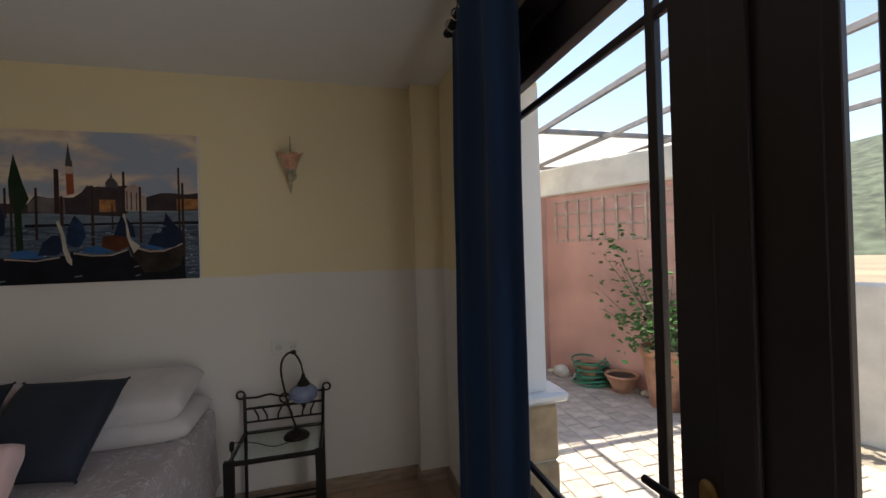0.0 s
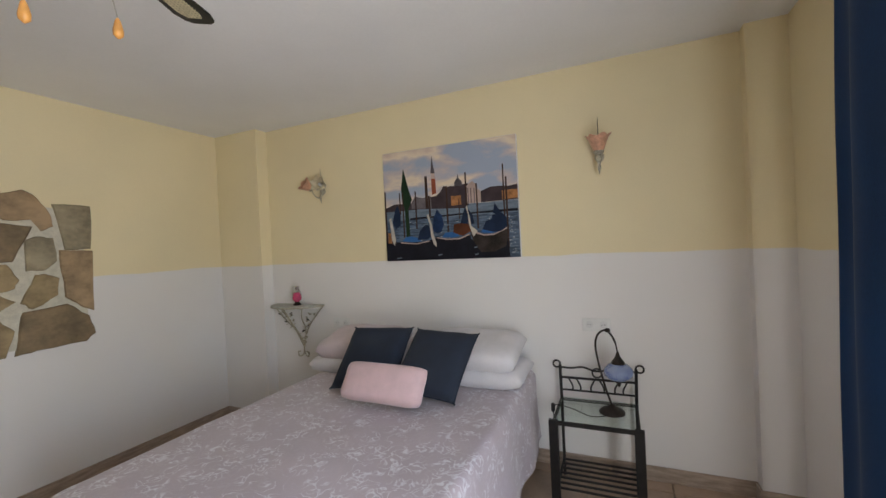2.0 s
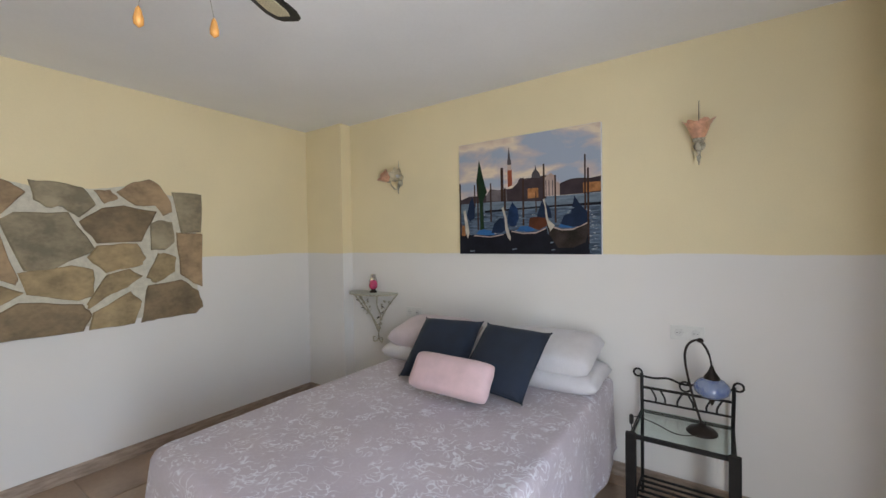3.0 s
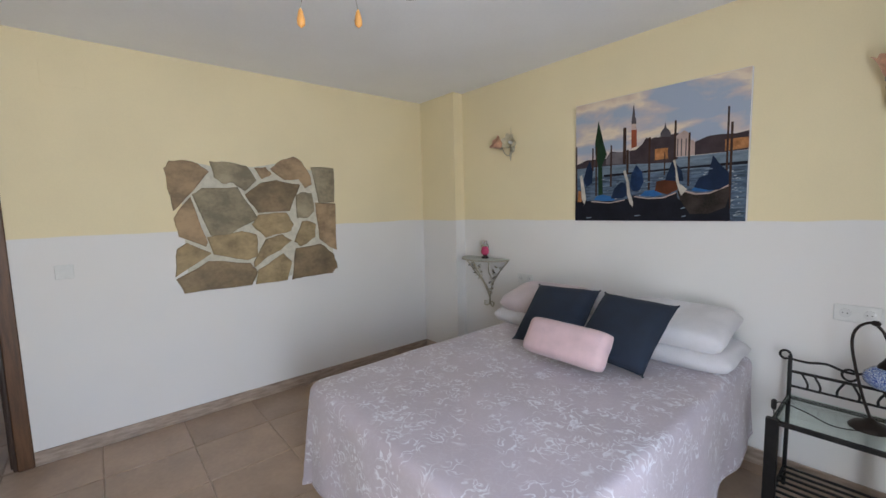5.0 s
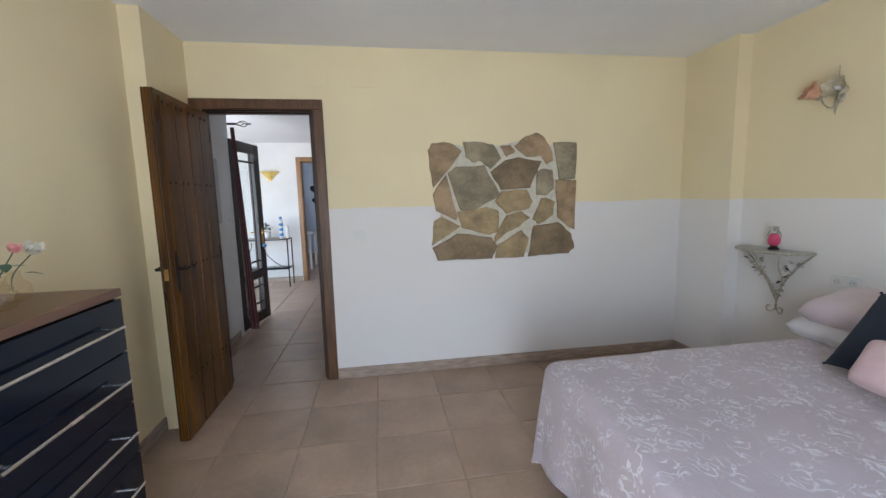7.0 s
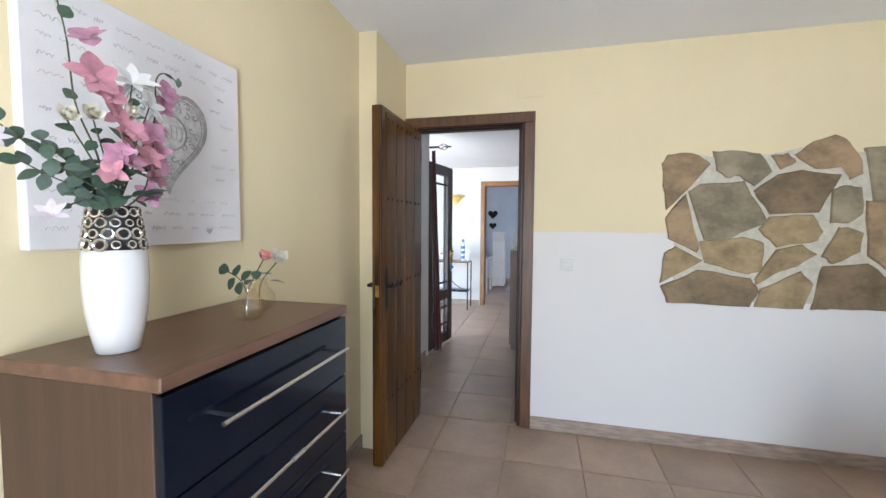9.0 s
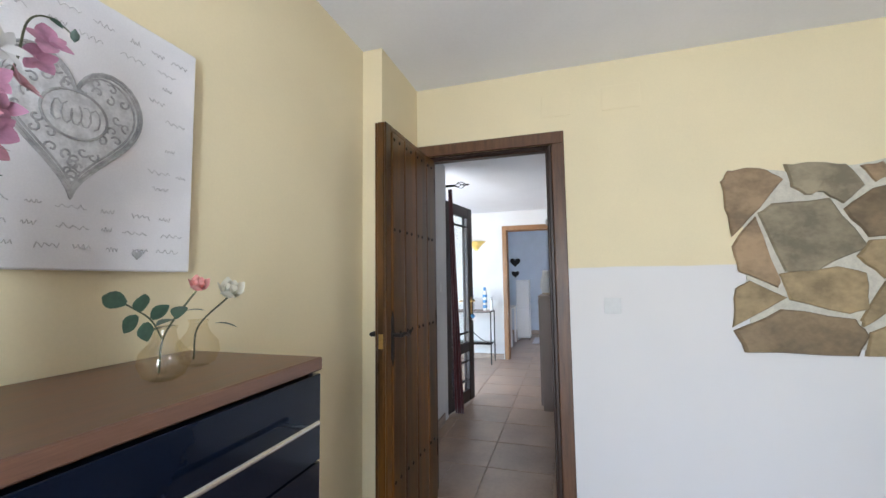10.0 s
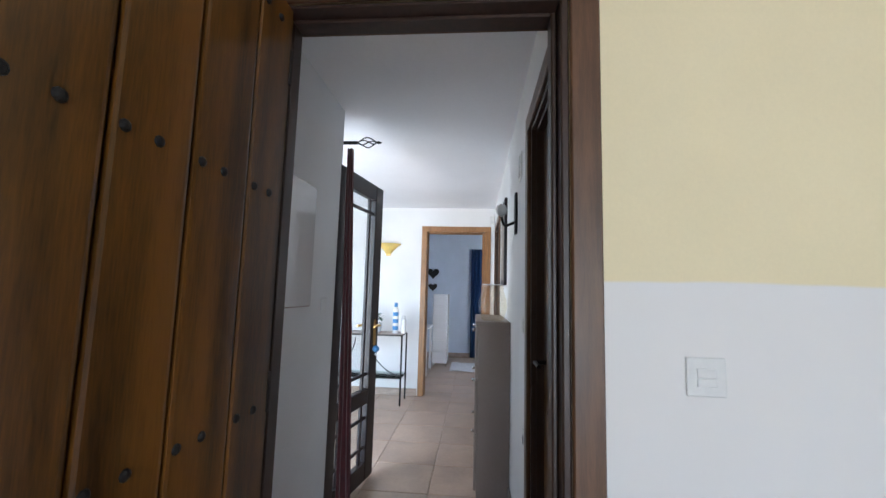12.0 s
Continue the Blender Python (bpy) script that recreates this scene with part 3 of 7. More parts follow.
def bedspread():
    bm = bmesh.new()
    nx, ny, nd = 46, 60, 12

    def topz(x, y):
        return BZ + 0.006 * noise.noise(Vector((x * 3, y * 3, 0))) + 0.003 * noise.noise(Vector((x * 11, y * 7, 2)))

    r = 0.045
    path = []
    # the edge runs from the head on one side, round the foot, to the head on the other
    n1, n2 = 60, 46
    for k in range(n1 + 1):
        path.append((BX0, BY1 - (BY1 - BY0 - 0.10) * k / n1, -1, 0))
    for k in range(1, 8):
        a = radians(180 + 90 * k / 8)
        path.append((BX0 + 0.10 + 0.10 * math.cos(a), BY0 + 0.10 + 0.10 * math.sin(a), math.cos(a), math.sin(a)))
    for k in range(n2 + 1):
        path.append((BX0 + 0.10 + (BX1 - BX0 - 0.20) * k / n2, BY0, 0, -1))
    for k in range(1, 8):
        a = radians(270 + 90 * k / 8)
        path.append((BX1 - 0.10 + 0.10 * math.cos(a), BY0 + 0.10 + 0.10 * math.sin(a), math.cos(a), math.sin(a)))
    for k in range(n1 + 1):
        path.append((BX1, BY0 + 0.10 + (BY1 - BY0 - 0.10) * k / n1, 1, 0))
    levels = [(-r, 0.0), (-r * 0.6, -0.003), (-r * 0.25, -0.012), (0.0, -0.03), (0.004, -0.07), (0.007, -0.13), (0.011, -0.20), (0.016, -0.28), (0.021, -0.35), (0.025, -0.41), (0.027, -0.45)]
    rings = []
    for j, (o, dz) in enumerate(levels):
        ring = []
        for i, (x, y, dx, dy) in enumerate(path):
            s = i * 0.033
            w = max(-dz - 0.05, 0) ** 0.8
            fold = w * (0.055 * math.sin(s * 9 + 1.6 * math.sin(s * 2.3)) * (0.55 + 0.45 * noise.noise(Vector((s * 1.3, 0, 5)))) + 0.02 * noise.noise(Vector((s * 6, dz * 3, 1))))
            corner = 0.04 * w * 2 * (1 if abs(dx) > 0.02 and abs(dy) > 0.02 else 0)
            oo = o + fold + corner
            z = topz(x + dx * o, y + dy * o) + dz + (dz / -0.45) ** 3 * (0.035 * math.sin(s * 2.1 + 1) - 0.01 * (1 if abs(dx) > 0.02 and abs(dy) > 0.02 else 0))
            ring.append(bm.verts.new((x + dx * oo, y + dy * oo, z)))
        rings.append(ring)
    for a, b in zip(rings, rings[1:]):
        for k in range(len(a) - 1):
            bm.faces.new((a[k], a[k + 1], b[k + 1], b[k]))
    inner = rings[0]
    # the top, as strips between the two long sides
    left = inner[:n1 + 1]
    right = inner[::-1][:n1 + 1]
    cols = []
    for a, b in zip(left, right):
        col = [a]
        for k in range(1, nx):
            q = a.co.lerp(b.co, k / nx)
            col.append(bm.verts.new((q.x, q.y, topz(q.x, q.y))))
        col.append(b)
        cols.append(col)
    for a, b in zip(cols, cols[1:]):
        for k in range(nx):
            bm.faces.new((a[k], a[k + 1], b[k + 1], b[k]))
    foot = cols[-1]
    rest = inner[n1 + 1:len(inner) - n1 - 1]
    bm.faces.new(foot[1:-1] + [foot[-1]] + rest[::-1] + [foot[0]])
    bmesh.ops.recalc_face_normals(bm, faces=bm.faces[:])
    bmesh.ops.triangulate(bm, faces=[f for f in bm.faces if len(f.verts) > 4])
    ob = thing("bedspread", "dusty pink bedspread with pale paisley figures draped over the bed", "bedspread")
    hem = [v.co.copy() for v in rings[-1]]
    part("cloth", bm, M_SPREAD, ob, smooth=True)
    part("hem", rod([p + Vector((0, 0, 0.004)) for p in hem], 0.005, None, 6), M_SPREAD, ob)
    return ob


bed = thing("bed", "double bed with a white mattress under a pink bedspread", "bed")
part("mattress", box(BX0 + 0.03, BX1 - 0.03, BY0 + 0.05, BY1, 0.34, BZ - 0.028, 0.03, seg=3), M_MATTRESS, bed)
part("base", box(BX0 + 0.05, BX1 - 0.05, BY0 + 0.07, BY1, 0.10, 0.338, 0.01), M_WALNUT, bed)
for px in (BX0 + 0.12, BX1 - 0.16):
    for py in (BY0 + 0.14, BY1 - 0.12):
        part("leg", lathe([(0.025, 0), (0.028, 0.1)], 10, None, (px + 0.02, py, 0)), M_IRON, bed)
bedspread()


def cushion(name, w, h, t, m, material, label, category, group="", soft=0.28, tassels=False, n=22, corner=0.0, piping=True):
    """A filled cushion with a seam; w, h: its width and height, t: how thick."""
    bm = bmesh.new()
    sheets = []
    for s in (1, -1):
        rows = []
        for j in range(n + 1):
            row = []
            for i in range(n + 1):
                u, v = 2 * i / n - 1, 2 * j / n - 1
                f = (max(1 - u ** 4, 0) * max(1 - v ** 4, 0)) ** soft if soft < 1 else (1 - u * u) * (1 - v * v)
                f = min(f, 1)
                edge = 1 - 0.045 * (1 - abs(u) ** 2) * abs(v) ** 6 * 1
                ue = u * (1 - 0.05 * (1 - v * v) * abs(u) ** 4)
                ve = v * (1 - 0.05 * (1 - u * u) * abs(v) ** 4)
                ue, ve = ue * (1 - 0.4 * corner * abs(v) ** 5), ve * (1 - corner * abs(u) ** 7)
                z = s * t / 2 * f * (1 + 0.10 * noise.noise(Vector((u * 1.7, v * 1.7, w * 9 + s))))
                row.append(bm.verts.new((ue * w / 2, ve * h / 2, z)))
            rows.append(row)
        for a, b in zip(rows, rows[1:]):
            for k in range(n):
                q = (a[k], a[k + 1], b[k + 1], b[k])
                bm.faces.new(q if s > 0 else q[::-1])
    bmesh.ops.remove_doubles(bm, verts=bm.verts[:], dist=0.0004)
    ob = thing(name, label, category, group)
    ob.matrix_world = m
    part("cover", bm, material, ob, smooth=True)
    edge = [(w / 2 * (1 - 0.05 * (1 - v * v)), v * h / 2, 0) for v in [k / 10 for k in range(-10, 11)]]
    top = [(u * w / 2, h / 2 * (1 - 0.05 * (1 - u * u)), 0) for u in [k / 10 for k in range(10, -11, -1)]]
    loop = edge + top[1:] + [(-p[0], -p[1], 0) for p in edge][1:] + [(-p[0], -p[1], 0) for p in top][1:]
    if piping and not corner:
        part("piping", rod(loop, 0.004, None, 6), material, ob)
    if tassels:
        for sx in (-1, 1):
            for sy in (-1, 1):
                own = lathe([(0.002, 0), (0.005, 0.003), (0.004, 0.006), (0.006, 0.013), (0.001, 0.014)], 8)
                t = part("tassel", own, material, ob)
                t.matrix_basis = pose(sx * w / 2 * 0.985, sy * h / 2 * 0.985, 0, -90, 0, math.degrees(math.atan2(sy, sx)) - 90)
    return ob


def tilt(x, y, z, lean, turn=0, roll=0):
    """The pose of a cushion that leans back against the wall; lean: degrees from lying."""
    return pose(x, y, z) @ pose(0, 0, 0, 0, 0, turn) @ pose(0, 0, 0, lean, 0, 0) @ pose(0, 0, 0, 0, 0, roll)


for px, mt in ((-1.66, M_PINKPILLOW), (-0.84, M_PILLOW)):
    cushion("pillow", 0.66, 0.40, 0.12, tilt(px + (0.01 if px > -1 else -0.02), 2.09, 0.655, 3), M_PILLOW, "white cotton pillow lying at the head of the bed", "pillow", "white pillows", 0.38, corner=0.13)
    cushion("pillow", 0.62, 0.40, 0.15, tilt(px - (0.01 if px > -1 else -0.01), 2.10, 0.775, 13), mt, "pale rose cotton pillow on top of a white one", "pillow", "rose pillows", 0.38, corner=0.13)
cushion("cushion", 0.40, 0.42, 0.12, tilt(-1.375, 1.79, 0.775, 42, 3, 2), M_NAVY, "square navy cushion with corner tassels leaning on the pillows", "cushion", "navy cushions", 0.42, True)
cushion("cushion", 0.40, 0.42, 0.12, tilt(-0.965, 1.775, 0.775, 41, -5, -1), M_NAVY, "square navy cushion with corner tassels leaning on the pillows", "cushion", "navy cushions", 0.42, True)
cushion("bolster_cushion", 0.485, 0.205, 0.135, tilt(-1.125, 1.50, 0.735, 55, -1, 0), M_PINK, "oblong pink waffle cushion in front of the navy ones", "cushion", "", 0.40, corner=0.15, piping=False)


# ---- chest of drawers ----
def dresser():
    x0, x1, y0, y1, top = -1.753, -1.082, -1.625, -1.216, 1.09
    d = thing("chest_of_drawers", "walnut chest with glossy black drawers and long steel handles", "chest of drawers")
    part("worktop", box(x0 - 0.004, x1 + 0.004, y0, y1, top - 0.030, top, 0.003), M_WALNUT, d)
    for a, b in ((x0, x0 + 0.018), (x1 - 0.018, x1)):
        part("side_panel", box(a, b, y0, y1 - 0.0235, 0.0, top - 0.0302, 0.001), M_WALNUT_SHADE, d)
    part("back_panel", box(x0 + 0.018, x1 - 0.018, y0, y0 + 0.008, 0.02, top - 0.036), M_WALNUT_SHADE, d)
    part("plinth", box(x0 + 0.018, x1 - 0.018, y0 + 0.03, y1 - 0.05, 0.0, 0.055), M_BLACK, d)
    n, h = 5, (top - 0.035 - 0.06) / 5
    for k in range(n):
        z = 0.06 + k * h
        dr = part("drawer", box(x0 + 0.0005, x1 - 0.0005, y1 - 0.022, y1 - 0.002, z + 0.002, z + h - 0.003, 0.0015), M_GLOSSBLUE, d, "glossy black drawer front")
        zh = z + h * 0.55
        bm = rod([(x0 + 0.068, y1 + 0.038, zh), (x1 - 0.093, y1 + 0.038, zh)], 0.0055, None, 12)
        for px in (x0 + 0.10, x1 - 0.13):
            rod([(px, y1 - 0.002, zh), (px, y1 + 0.036, zh)], 0.005, bm, 8)
        part("handle", bm, M_STEEL, dr, "long round steel bar handle")


dresser()

# ---- garden door and curtain (the rest of it follows below) ----
def french_leaf(name, label, w, h, at, turn, muntin, material=None, hz=1.04, iron=False):
    """A glazed leaf: stiles, rails, border muntins, a lower light. Local x runs from the hinge; faces y."""
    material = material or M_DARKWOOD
    d = thing(name, label, "door", "", at, turn)
    s, t = 0.12, 0.022
    for a, b in ((0, s), (w - s, w)):
        part("stile", box(a, b, -t, t, 0.02, h, 0.005), material, d)
    rails = [(0.02, 0.14), (0.52, 0.62), (h - 0.11, h)]
    for z0, z1 in rails:
        part("rail", box(s, w - s, -t + 0.001, t - 0.001, z0, z1, 0.004), material, d)
    for z0, z1 in ((0.14, 0.52), (0.62, h - 0.11)):
        part("pane", box(s, w - s, -0.003, 0.003, z0, z1), M_GLASS, d, "clear glass pane")
        for x in (s + muntin, w - s - muntin):
            part("muntin", box(x - 0.012, x + 0.012, -0.010, 0.010, z0, z1, 0.003), material, d)
        for z in (z0 + muntin + 0.03, z1 - muntin - 0.03):
            part("muntin", box(s, w - s, -0.009, 0.009, z - 0.010, z + 0.010, 0.003), material, d)
    hd = new("handle")
    hd.parent = d
    hd["label"] = "brass lever handle on a narrow plate"
    for q in (-1, 1):
        cx = w - s / 2
        oval = [(cx + 0.017 * math.cos(radians(a)), (hz + 0.022 if a < 181 else hz - (0.012 if iron else 0.12)) + 0.020 * math.sin(radians(a))) for a in range(0, 361, 18)]
        part("plate", slab(oval, q * 0.004, "y", q * t), M_BRASS, hd)
        part("keyhole", box(cx - 0.0025, cx + 0.0025, q * (t + 0.0042), q * (t + 0.0048), hz - 0.004, hz + 0.012), M_BLACK, hd)
        bm = rod([(w - s / 2, q * t, hz), (w - s / 2, q * (t + 0.04), hz)], 0.008)
        rod([(w - s / 2, q * (t + 0.04), hz), (w - s / 2 - 0.10, q * (t + 0.042), hz - 0.002)], 0.008, bm)
        part("lever", bm, M_IRON if iron else M_BRASS, hd)
    for o in d.children_recursive:
        if o.name.startswith("pane"):
            o.visible_shadow = False
    return d


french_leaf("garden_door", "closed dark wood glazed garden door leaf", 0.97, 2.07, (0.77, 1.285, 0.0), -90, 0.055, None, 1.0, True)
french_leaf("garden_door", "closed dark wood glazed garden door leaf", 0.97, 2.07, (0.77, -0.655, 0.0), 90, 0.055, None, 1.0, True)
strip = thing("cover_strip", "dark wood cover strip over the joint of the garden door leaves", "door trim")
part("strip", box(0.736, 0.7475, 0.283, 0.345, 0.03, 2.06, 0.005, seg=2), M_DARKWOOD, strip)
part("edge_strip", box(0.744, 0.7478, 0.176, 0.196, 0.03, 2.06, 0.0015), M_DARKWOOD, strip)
bm = box(0.73, 0.798, G1, G1 + 0.05, 0, GZ + 0.03, 0.004)
box(0.73, 0.798, G0 - 0.05, G0 + 0.005, 0, GZ + 0.03, 0.004, bm)
box(0.73, 0.798, G0 + 0.005, G1, 2.075, GZ + 0.08, 0.004, bm)
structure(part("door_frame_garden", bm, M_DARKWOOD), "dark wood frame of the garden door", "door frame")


def curtain(name, label, y0, y1, x, z0, z1, material, folds, depth=0.035, n=90, flare=0.0, axis="y", lean=0.0):
    bm = bmesh.new()
    rows = []
    for j in range(25):
        v = j / 24
        z = z1 + (z0 - z1) * v
        row = []
        for i in range(n + 1):
            u = i / n
            ph = folds * 2 * math.pi * u + 0.5 * math.sin(4 * u + 1) + 0.25 * math.sin(v * 3)
            o = depth * math.sin(ph) * (0.75 + 0.25 * noise.noise(Vector((u * 3, v, 0)))) + 0.012 * noise.noise(Vector((u * 5, v * 3, 3)))
            yy = y0 + (y1 - y0) * (0.5 + (u - 0.5) * (1 + flare * v)) + lean * v
            row.append(bm.verts.new((x + o, yy, z) if axis == "y" else (yy, x + o, z)))
        rows.append(row)
    for a, b in zip(rows, rows[1:]):
        for k in range(n):
            bm.faces.new((a[k], a[k + 1], b[k + 1], b[k]))
    c = thing(name, label, "curtain")
    ob = part("fabric", bm, material, c, smooth=True)
    mod = ob.modifiers.new("thickness", "SOLIDIFY")
    mod.thickness = 0.003
    return c


cu = curtain("curtain", "navy velvet curtain gathered on a black rod beside the garden door", 0.840, 1.440, 0.64, 0.03, 2.41, M_CURTAIN, 2.5, 0.026, 120, 0.14, "y", 0.05)
for k in range(8):
    y = 0.865 + k * 0.079
    part("eyelet", rod(arc(0.64, 2.355, 0.024, 0, 360, 18, "xz", y), 0.004), M_STEEL, cu, "bright steel eyelet")
rodset = thing("curtain_rod", "black iron curtain rod above the garden door", "curtain rod")
part("pole", rod([(0.64, -0.9, 2.355), (0.64, 1.47, 2.355)], 0.013, None, 12), M_IRON, rodset)
for y in (-0.8, 0.3, 1.465):
    bm = rod([(EX, y, 2.34), (0.64, y, 2.34)], 0.008)
    box(EX - 0.012, EX, y - 0.03, y + 0.03, 2.29, 2.39, 0.003, bm)
    part("bracket", bm, M_IRON, rodset)
for y, s in ((-0.9, -1), (1.47, 1)):
    part("end_cap", lathe([(0.012, 0), (0.018, 0.004), (0.018, 0.016), (0.004, 0.022)], 14), M_IRON, rodset).matrix_basis = pose(0.64, y, 2.355, -90 * s, 0, 0)


# ---- stones set in the wall ----
def chop(poly, n=3, amount=0.012, seed=0):
    """The outline with each side broken into n uneven lengths."""
    rnd = random.Random(seed)
    out = []
    for a, b in zip(poly, poly[1:] + poly[:1]):
        for k in range(n):
            t = k / n
            j = amount if k else amount * 0.3
            out.append((a[0] + (b[0] - a[0]) * t + rnd.uniform(-j, j) * 0.5, a[1] + (b[1] - a[1]) * t + rnd.uniform(-j, j) * 0.5))
    return out


stone_panel = thing("stone_inlay", "patch of brown slate stones set proud in the bedroom wall", "stone panel")
STONE_N = [0]


def stone(kind, outline):
    STONE_N[0] += 1
    k = STONE_N[0]
    rnd = random.Random(k)
    poly = chop(outline, 3, 0.010, k)
    cx, cy = sum(p[0] for p in poly) / len(poly), sum(p[1] for p in poly) / len(poly)
    poly = [(cx + (u - cx) * 1.045, cy + (v - cy) * 1.045) for u, v in poly]
    bm = bmesh.new()
    rings = []
    d = rnd.uniform(0.018, 0.026)
    for f, x in ((1.0, 0.0), (0.995, d * 0.6), (0.95, d * 0.95), (0.6, d * 1.05)):
        ring = []
        for u, v in poly:
            n = noise.noise(Vector((u * 6, v * 6, k * 3.1))) * 0.006 if x else 0
            ring.append(bm.verts.new((WX + x + n * (0.4 if f > 0.9 else 1.0), cx + (u - cx) * f, cy + (v - cy) * f)))
        rings.append(ring)
    for a, b in zip(rings, rings[1:]):
        for i in range(len(a)):
            bm.faces.new((a[i], a[(i + 1) % len(a)], b[(i + 1) % len(a)], b[i]))
    mid = bm.verts.new((WX + d * 1.1 + rnd.uniform(-0.002, 0.003), cx, cy))
    for i in range(len(poly)):
        bm.faces.new((rings[-1][i], rings[-1][(i + 1) % len(poly)], mid))
    bmesh.ops.recalc_face_normals(bm, faces=bm.faces[:])
    part("stone", bm, M_STONES[kind], stone_panel)


stone(1, [(0.11, 1.74), (0.14, 1.79), (0.22, 1.80), (0.30, 1.78), (0.36, 1.73), (0.26, 1.60), (0.14, 1.47), (0.12, 1.61)])
stone(2, [(0.38, 1.80), (0.50, 1.80), (0.61, 1.78), (0.67, 1.68), (0.59, 1.60), (0.52, 1.66), (0.45, 1.65), (0.40, 1.69)])
stone(1, [(0.67, 1.77), (0.75, 1.78), (0.79, 1.73), (0.72, 1.69)])
stone(1, [(0.79, 1.77), (0.88, 1.84), (0.97, 1.87), (1.03, 1.83), (1.09, 1.73), (1.10, 1.66), (1.04, 1.63), (1.02, 1.70), (0.89, 1.69), (0.82, 1.74)])
stone(2, [(1.11, 1.79), (1.30, 1.79), (1.29, 1.52), (1.16, 1.51)])
stone(1, [(1.13, 1.50), (1.30, 1.49), (1.29, 1.11), (1.23, 1.14), (1.15, 1.21)])
stone(2, [(0.26, 1.57), (0.32, 1.61), (0.54, 1.62), (0.66, 1.40), (0.57, 1.35), (0.47, 1.29), (0.35, 1.29)])
stone(3, [(0.60, 1.57), (0.71, 1.66), (0.82, 1.68), (1.00, 1.65), (0.91, 1.45), (0.68, 1.44)])
stone(1, [(0.14, 1.41), (0.24, 1.55), (0.32, 1.25), (0.31, 1.21), (0.16, 1.29)])
stone(0, [(0.63, 1.35), (0.68, 1.42), (0.88, 1.43), (0.93, 1.34), (0.91, 1.29), (0.82, 1.27), (0.72, 1.25)])
stone(2, [(0.97, 1.57), (1.02, 1.59), (1.10, 1.58), (1.11, 1.44), (1.05, 1.39), (0.97, 1.39)])
stone(0, [(1.01, 1.36), (1.05, 1.36), (1.12, 1.33), (1.11, 1.23), (0.99, 1.16), (0.94, 1.20)])
stone(0, [(0.14, 1.20), (0.20, 1.24), (0.34, 1.16), (0.12, 1.02), (0.13, 1.13)])
stone(0, [(0.33, 1.27), (0.55, 1.30), (0.65, 1.27), (0.65, 1.11), (0.58, 1.09), (0.36, 1.15)])
stone(3, [(0.13, 1.00), (0.32, 1.10), (0.59, 1.06), (0.63, 0.99), (0.59, 0.90), (0.17, 0.90)])
stone(0, [(0.72, 1.23), (0.84, 1.26), (0.91, 1.21), (0.82, 1.14), (0.74, 1.11), (0.63, 1.03), (0.62, 1.06)])
stone(0, [(0.65, 1.00), (0.84, 1.11), (0.90, 1.04), (0.86, 0.90), (0.63, 0.90)])
stone(3, [(0.94, 1.11), (0.95, 1.14), (1.15, 1.16), (1.26, 1.07), (1.29, 0.95), (1.24, 0.91), (1.00, 0.91), (0.91, 0.90)])
part("mortar", slab(chop([(0.19, 1.76), (0.28, 1.79), (0.44, 1.76), (0.65, 1.78), (0.95, 1.82), (1.04, 1.78), (1.25, 1.77), (1.26, 0.98), (1.22, 0.92), (0.20, 0.92), (0.19, 1.04)], 4, 0.02, 3), 0.007, "x", WX, 0.0), M_MORTAR, stone_panel,
     "cream mortar between the stones")


# ---- the picture above the bed ----
def flat(name, color, rough=0.55, dark=0.8, scale=14, stretch=(1, 1, 1)):
    m = mat(name, color, rough + 0.2, dark, scale, 120, 0.0, stretch=stretch)
    m.node_tree.nodes["Principled BSDF"].inputs["Specular IOR Level"].default_value = 0.15
    return m


PX0, PX1, PZ0, PZ1, PY = -1.585, -0.582, 1.319, 2.115, 2.343
P_SKY = mat("print_evening_sky", (0.36, 0.36, 0.42), 0.5, 0.8, 5, 30, 0.0, stretch=(1, 1, 2.2))


def tint_sky(m):
    nt = m.node_tree
    L, N = nt.links, nt.nodes
    tc, mp, nz, rp = N.new("ShaderNodeTexCoord"), N.new("ShaderNodeMapping"), N.new("ShaderNodeTexNoise"), N.new("ShaderNodeValToRGB")
    mp.inputs["Scale"].default_value = (1, 1, 2.2)
    nz.inputs["Scale"].default_value, nz.inputs["Detail"].default_value, nz.inputs["Distortion"].default_value = 2.3, 5, 0.25
    L.new(tc.outputs["Object"], mp.inputs[0])
    L.new(mp.outputs[0], nz.inputs["Vector"])
    L.new(nz.outputs[0], rp.inputs[0])
    e = rp.color_ramp.elements
    e[0].position, e[0].color = 0.40, (0.34, 0.40, 0.52, 1)
    e[1].position, e[1].color = 0.46, (0.52, 0.46, 0.47, 1)
    e.new(0.52).color = (0.76, 0.65, 0.50, 1)
    e.new(0.62).color = (0.58, 0.43, 0.37, 1)
    L.new(rp.outputs[0], N["Principled BSDF"].inputs["Base Color"])


tint_sky(P_SKY)
P_SEA, P_FAR = flat("print_dark_water", (0.11, 0.155, 0.225), 0.5, 0.35, 16, (1, 1, 6)), flat("print_pale_water", (0.16, 0.21, 0.27), 0.5, 0.7, 16, (1, 1, 6))
P_DARK, P_BLACK = flat("print_dark_roofs", (0.055, 0.040, 0.045)), flat("print_black_hull", (0.012, 0.012, 0.018))
P_BRICK, P_ORANGE = flat("print_brick_tower", (0.26, 0.070, 0.035)), flat("print_lit_facade", (0.42, 0.19, 0.075), 0.5, 0.6, 30)
P_PALE, P_GREEN = flat("print_pale_stone", (0.45, 0.34, 0.30)), flat("print_dark_green", (0.016, 0.036, 0.018))
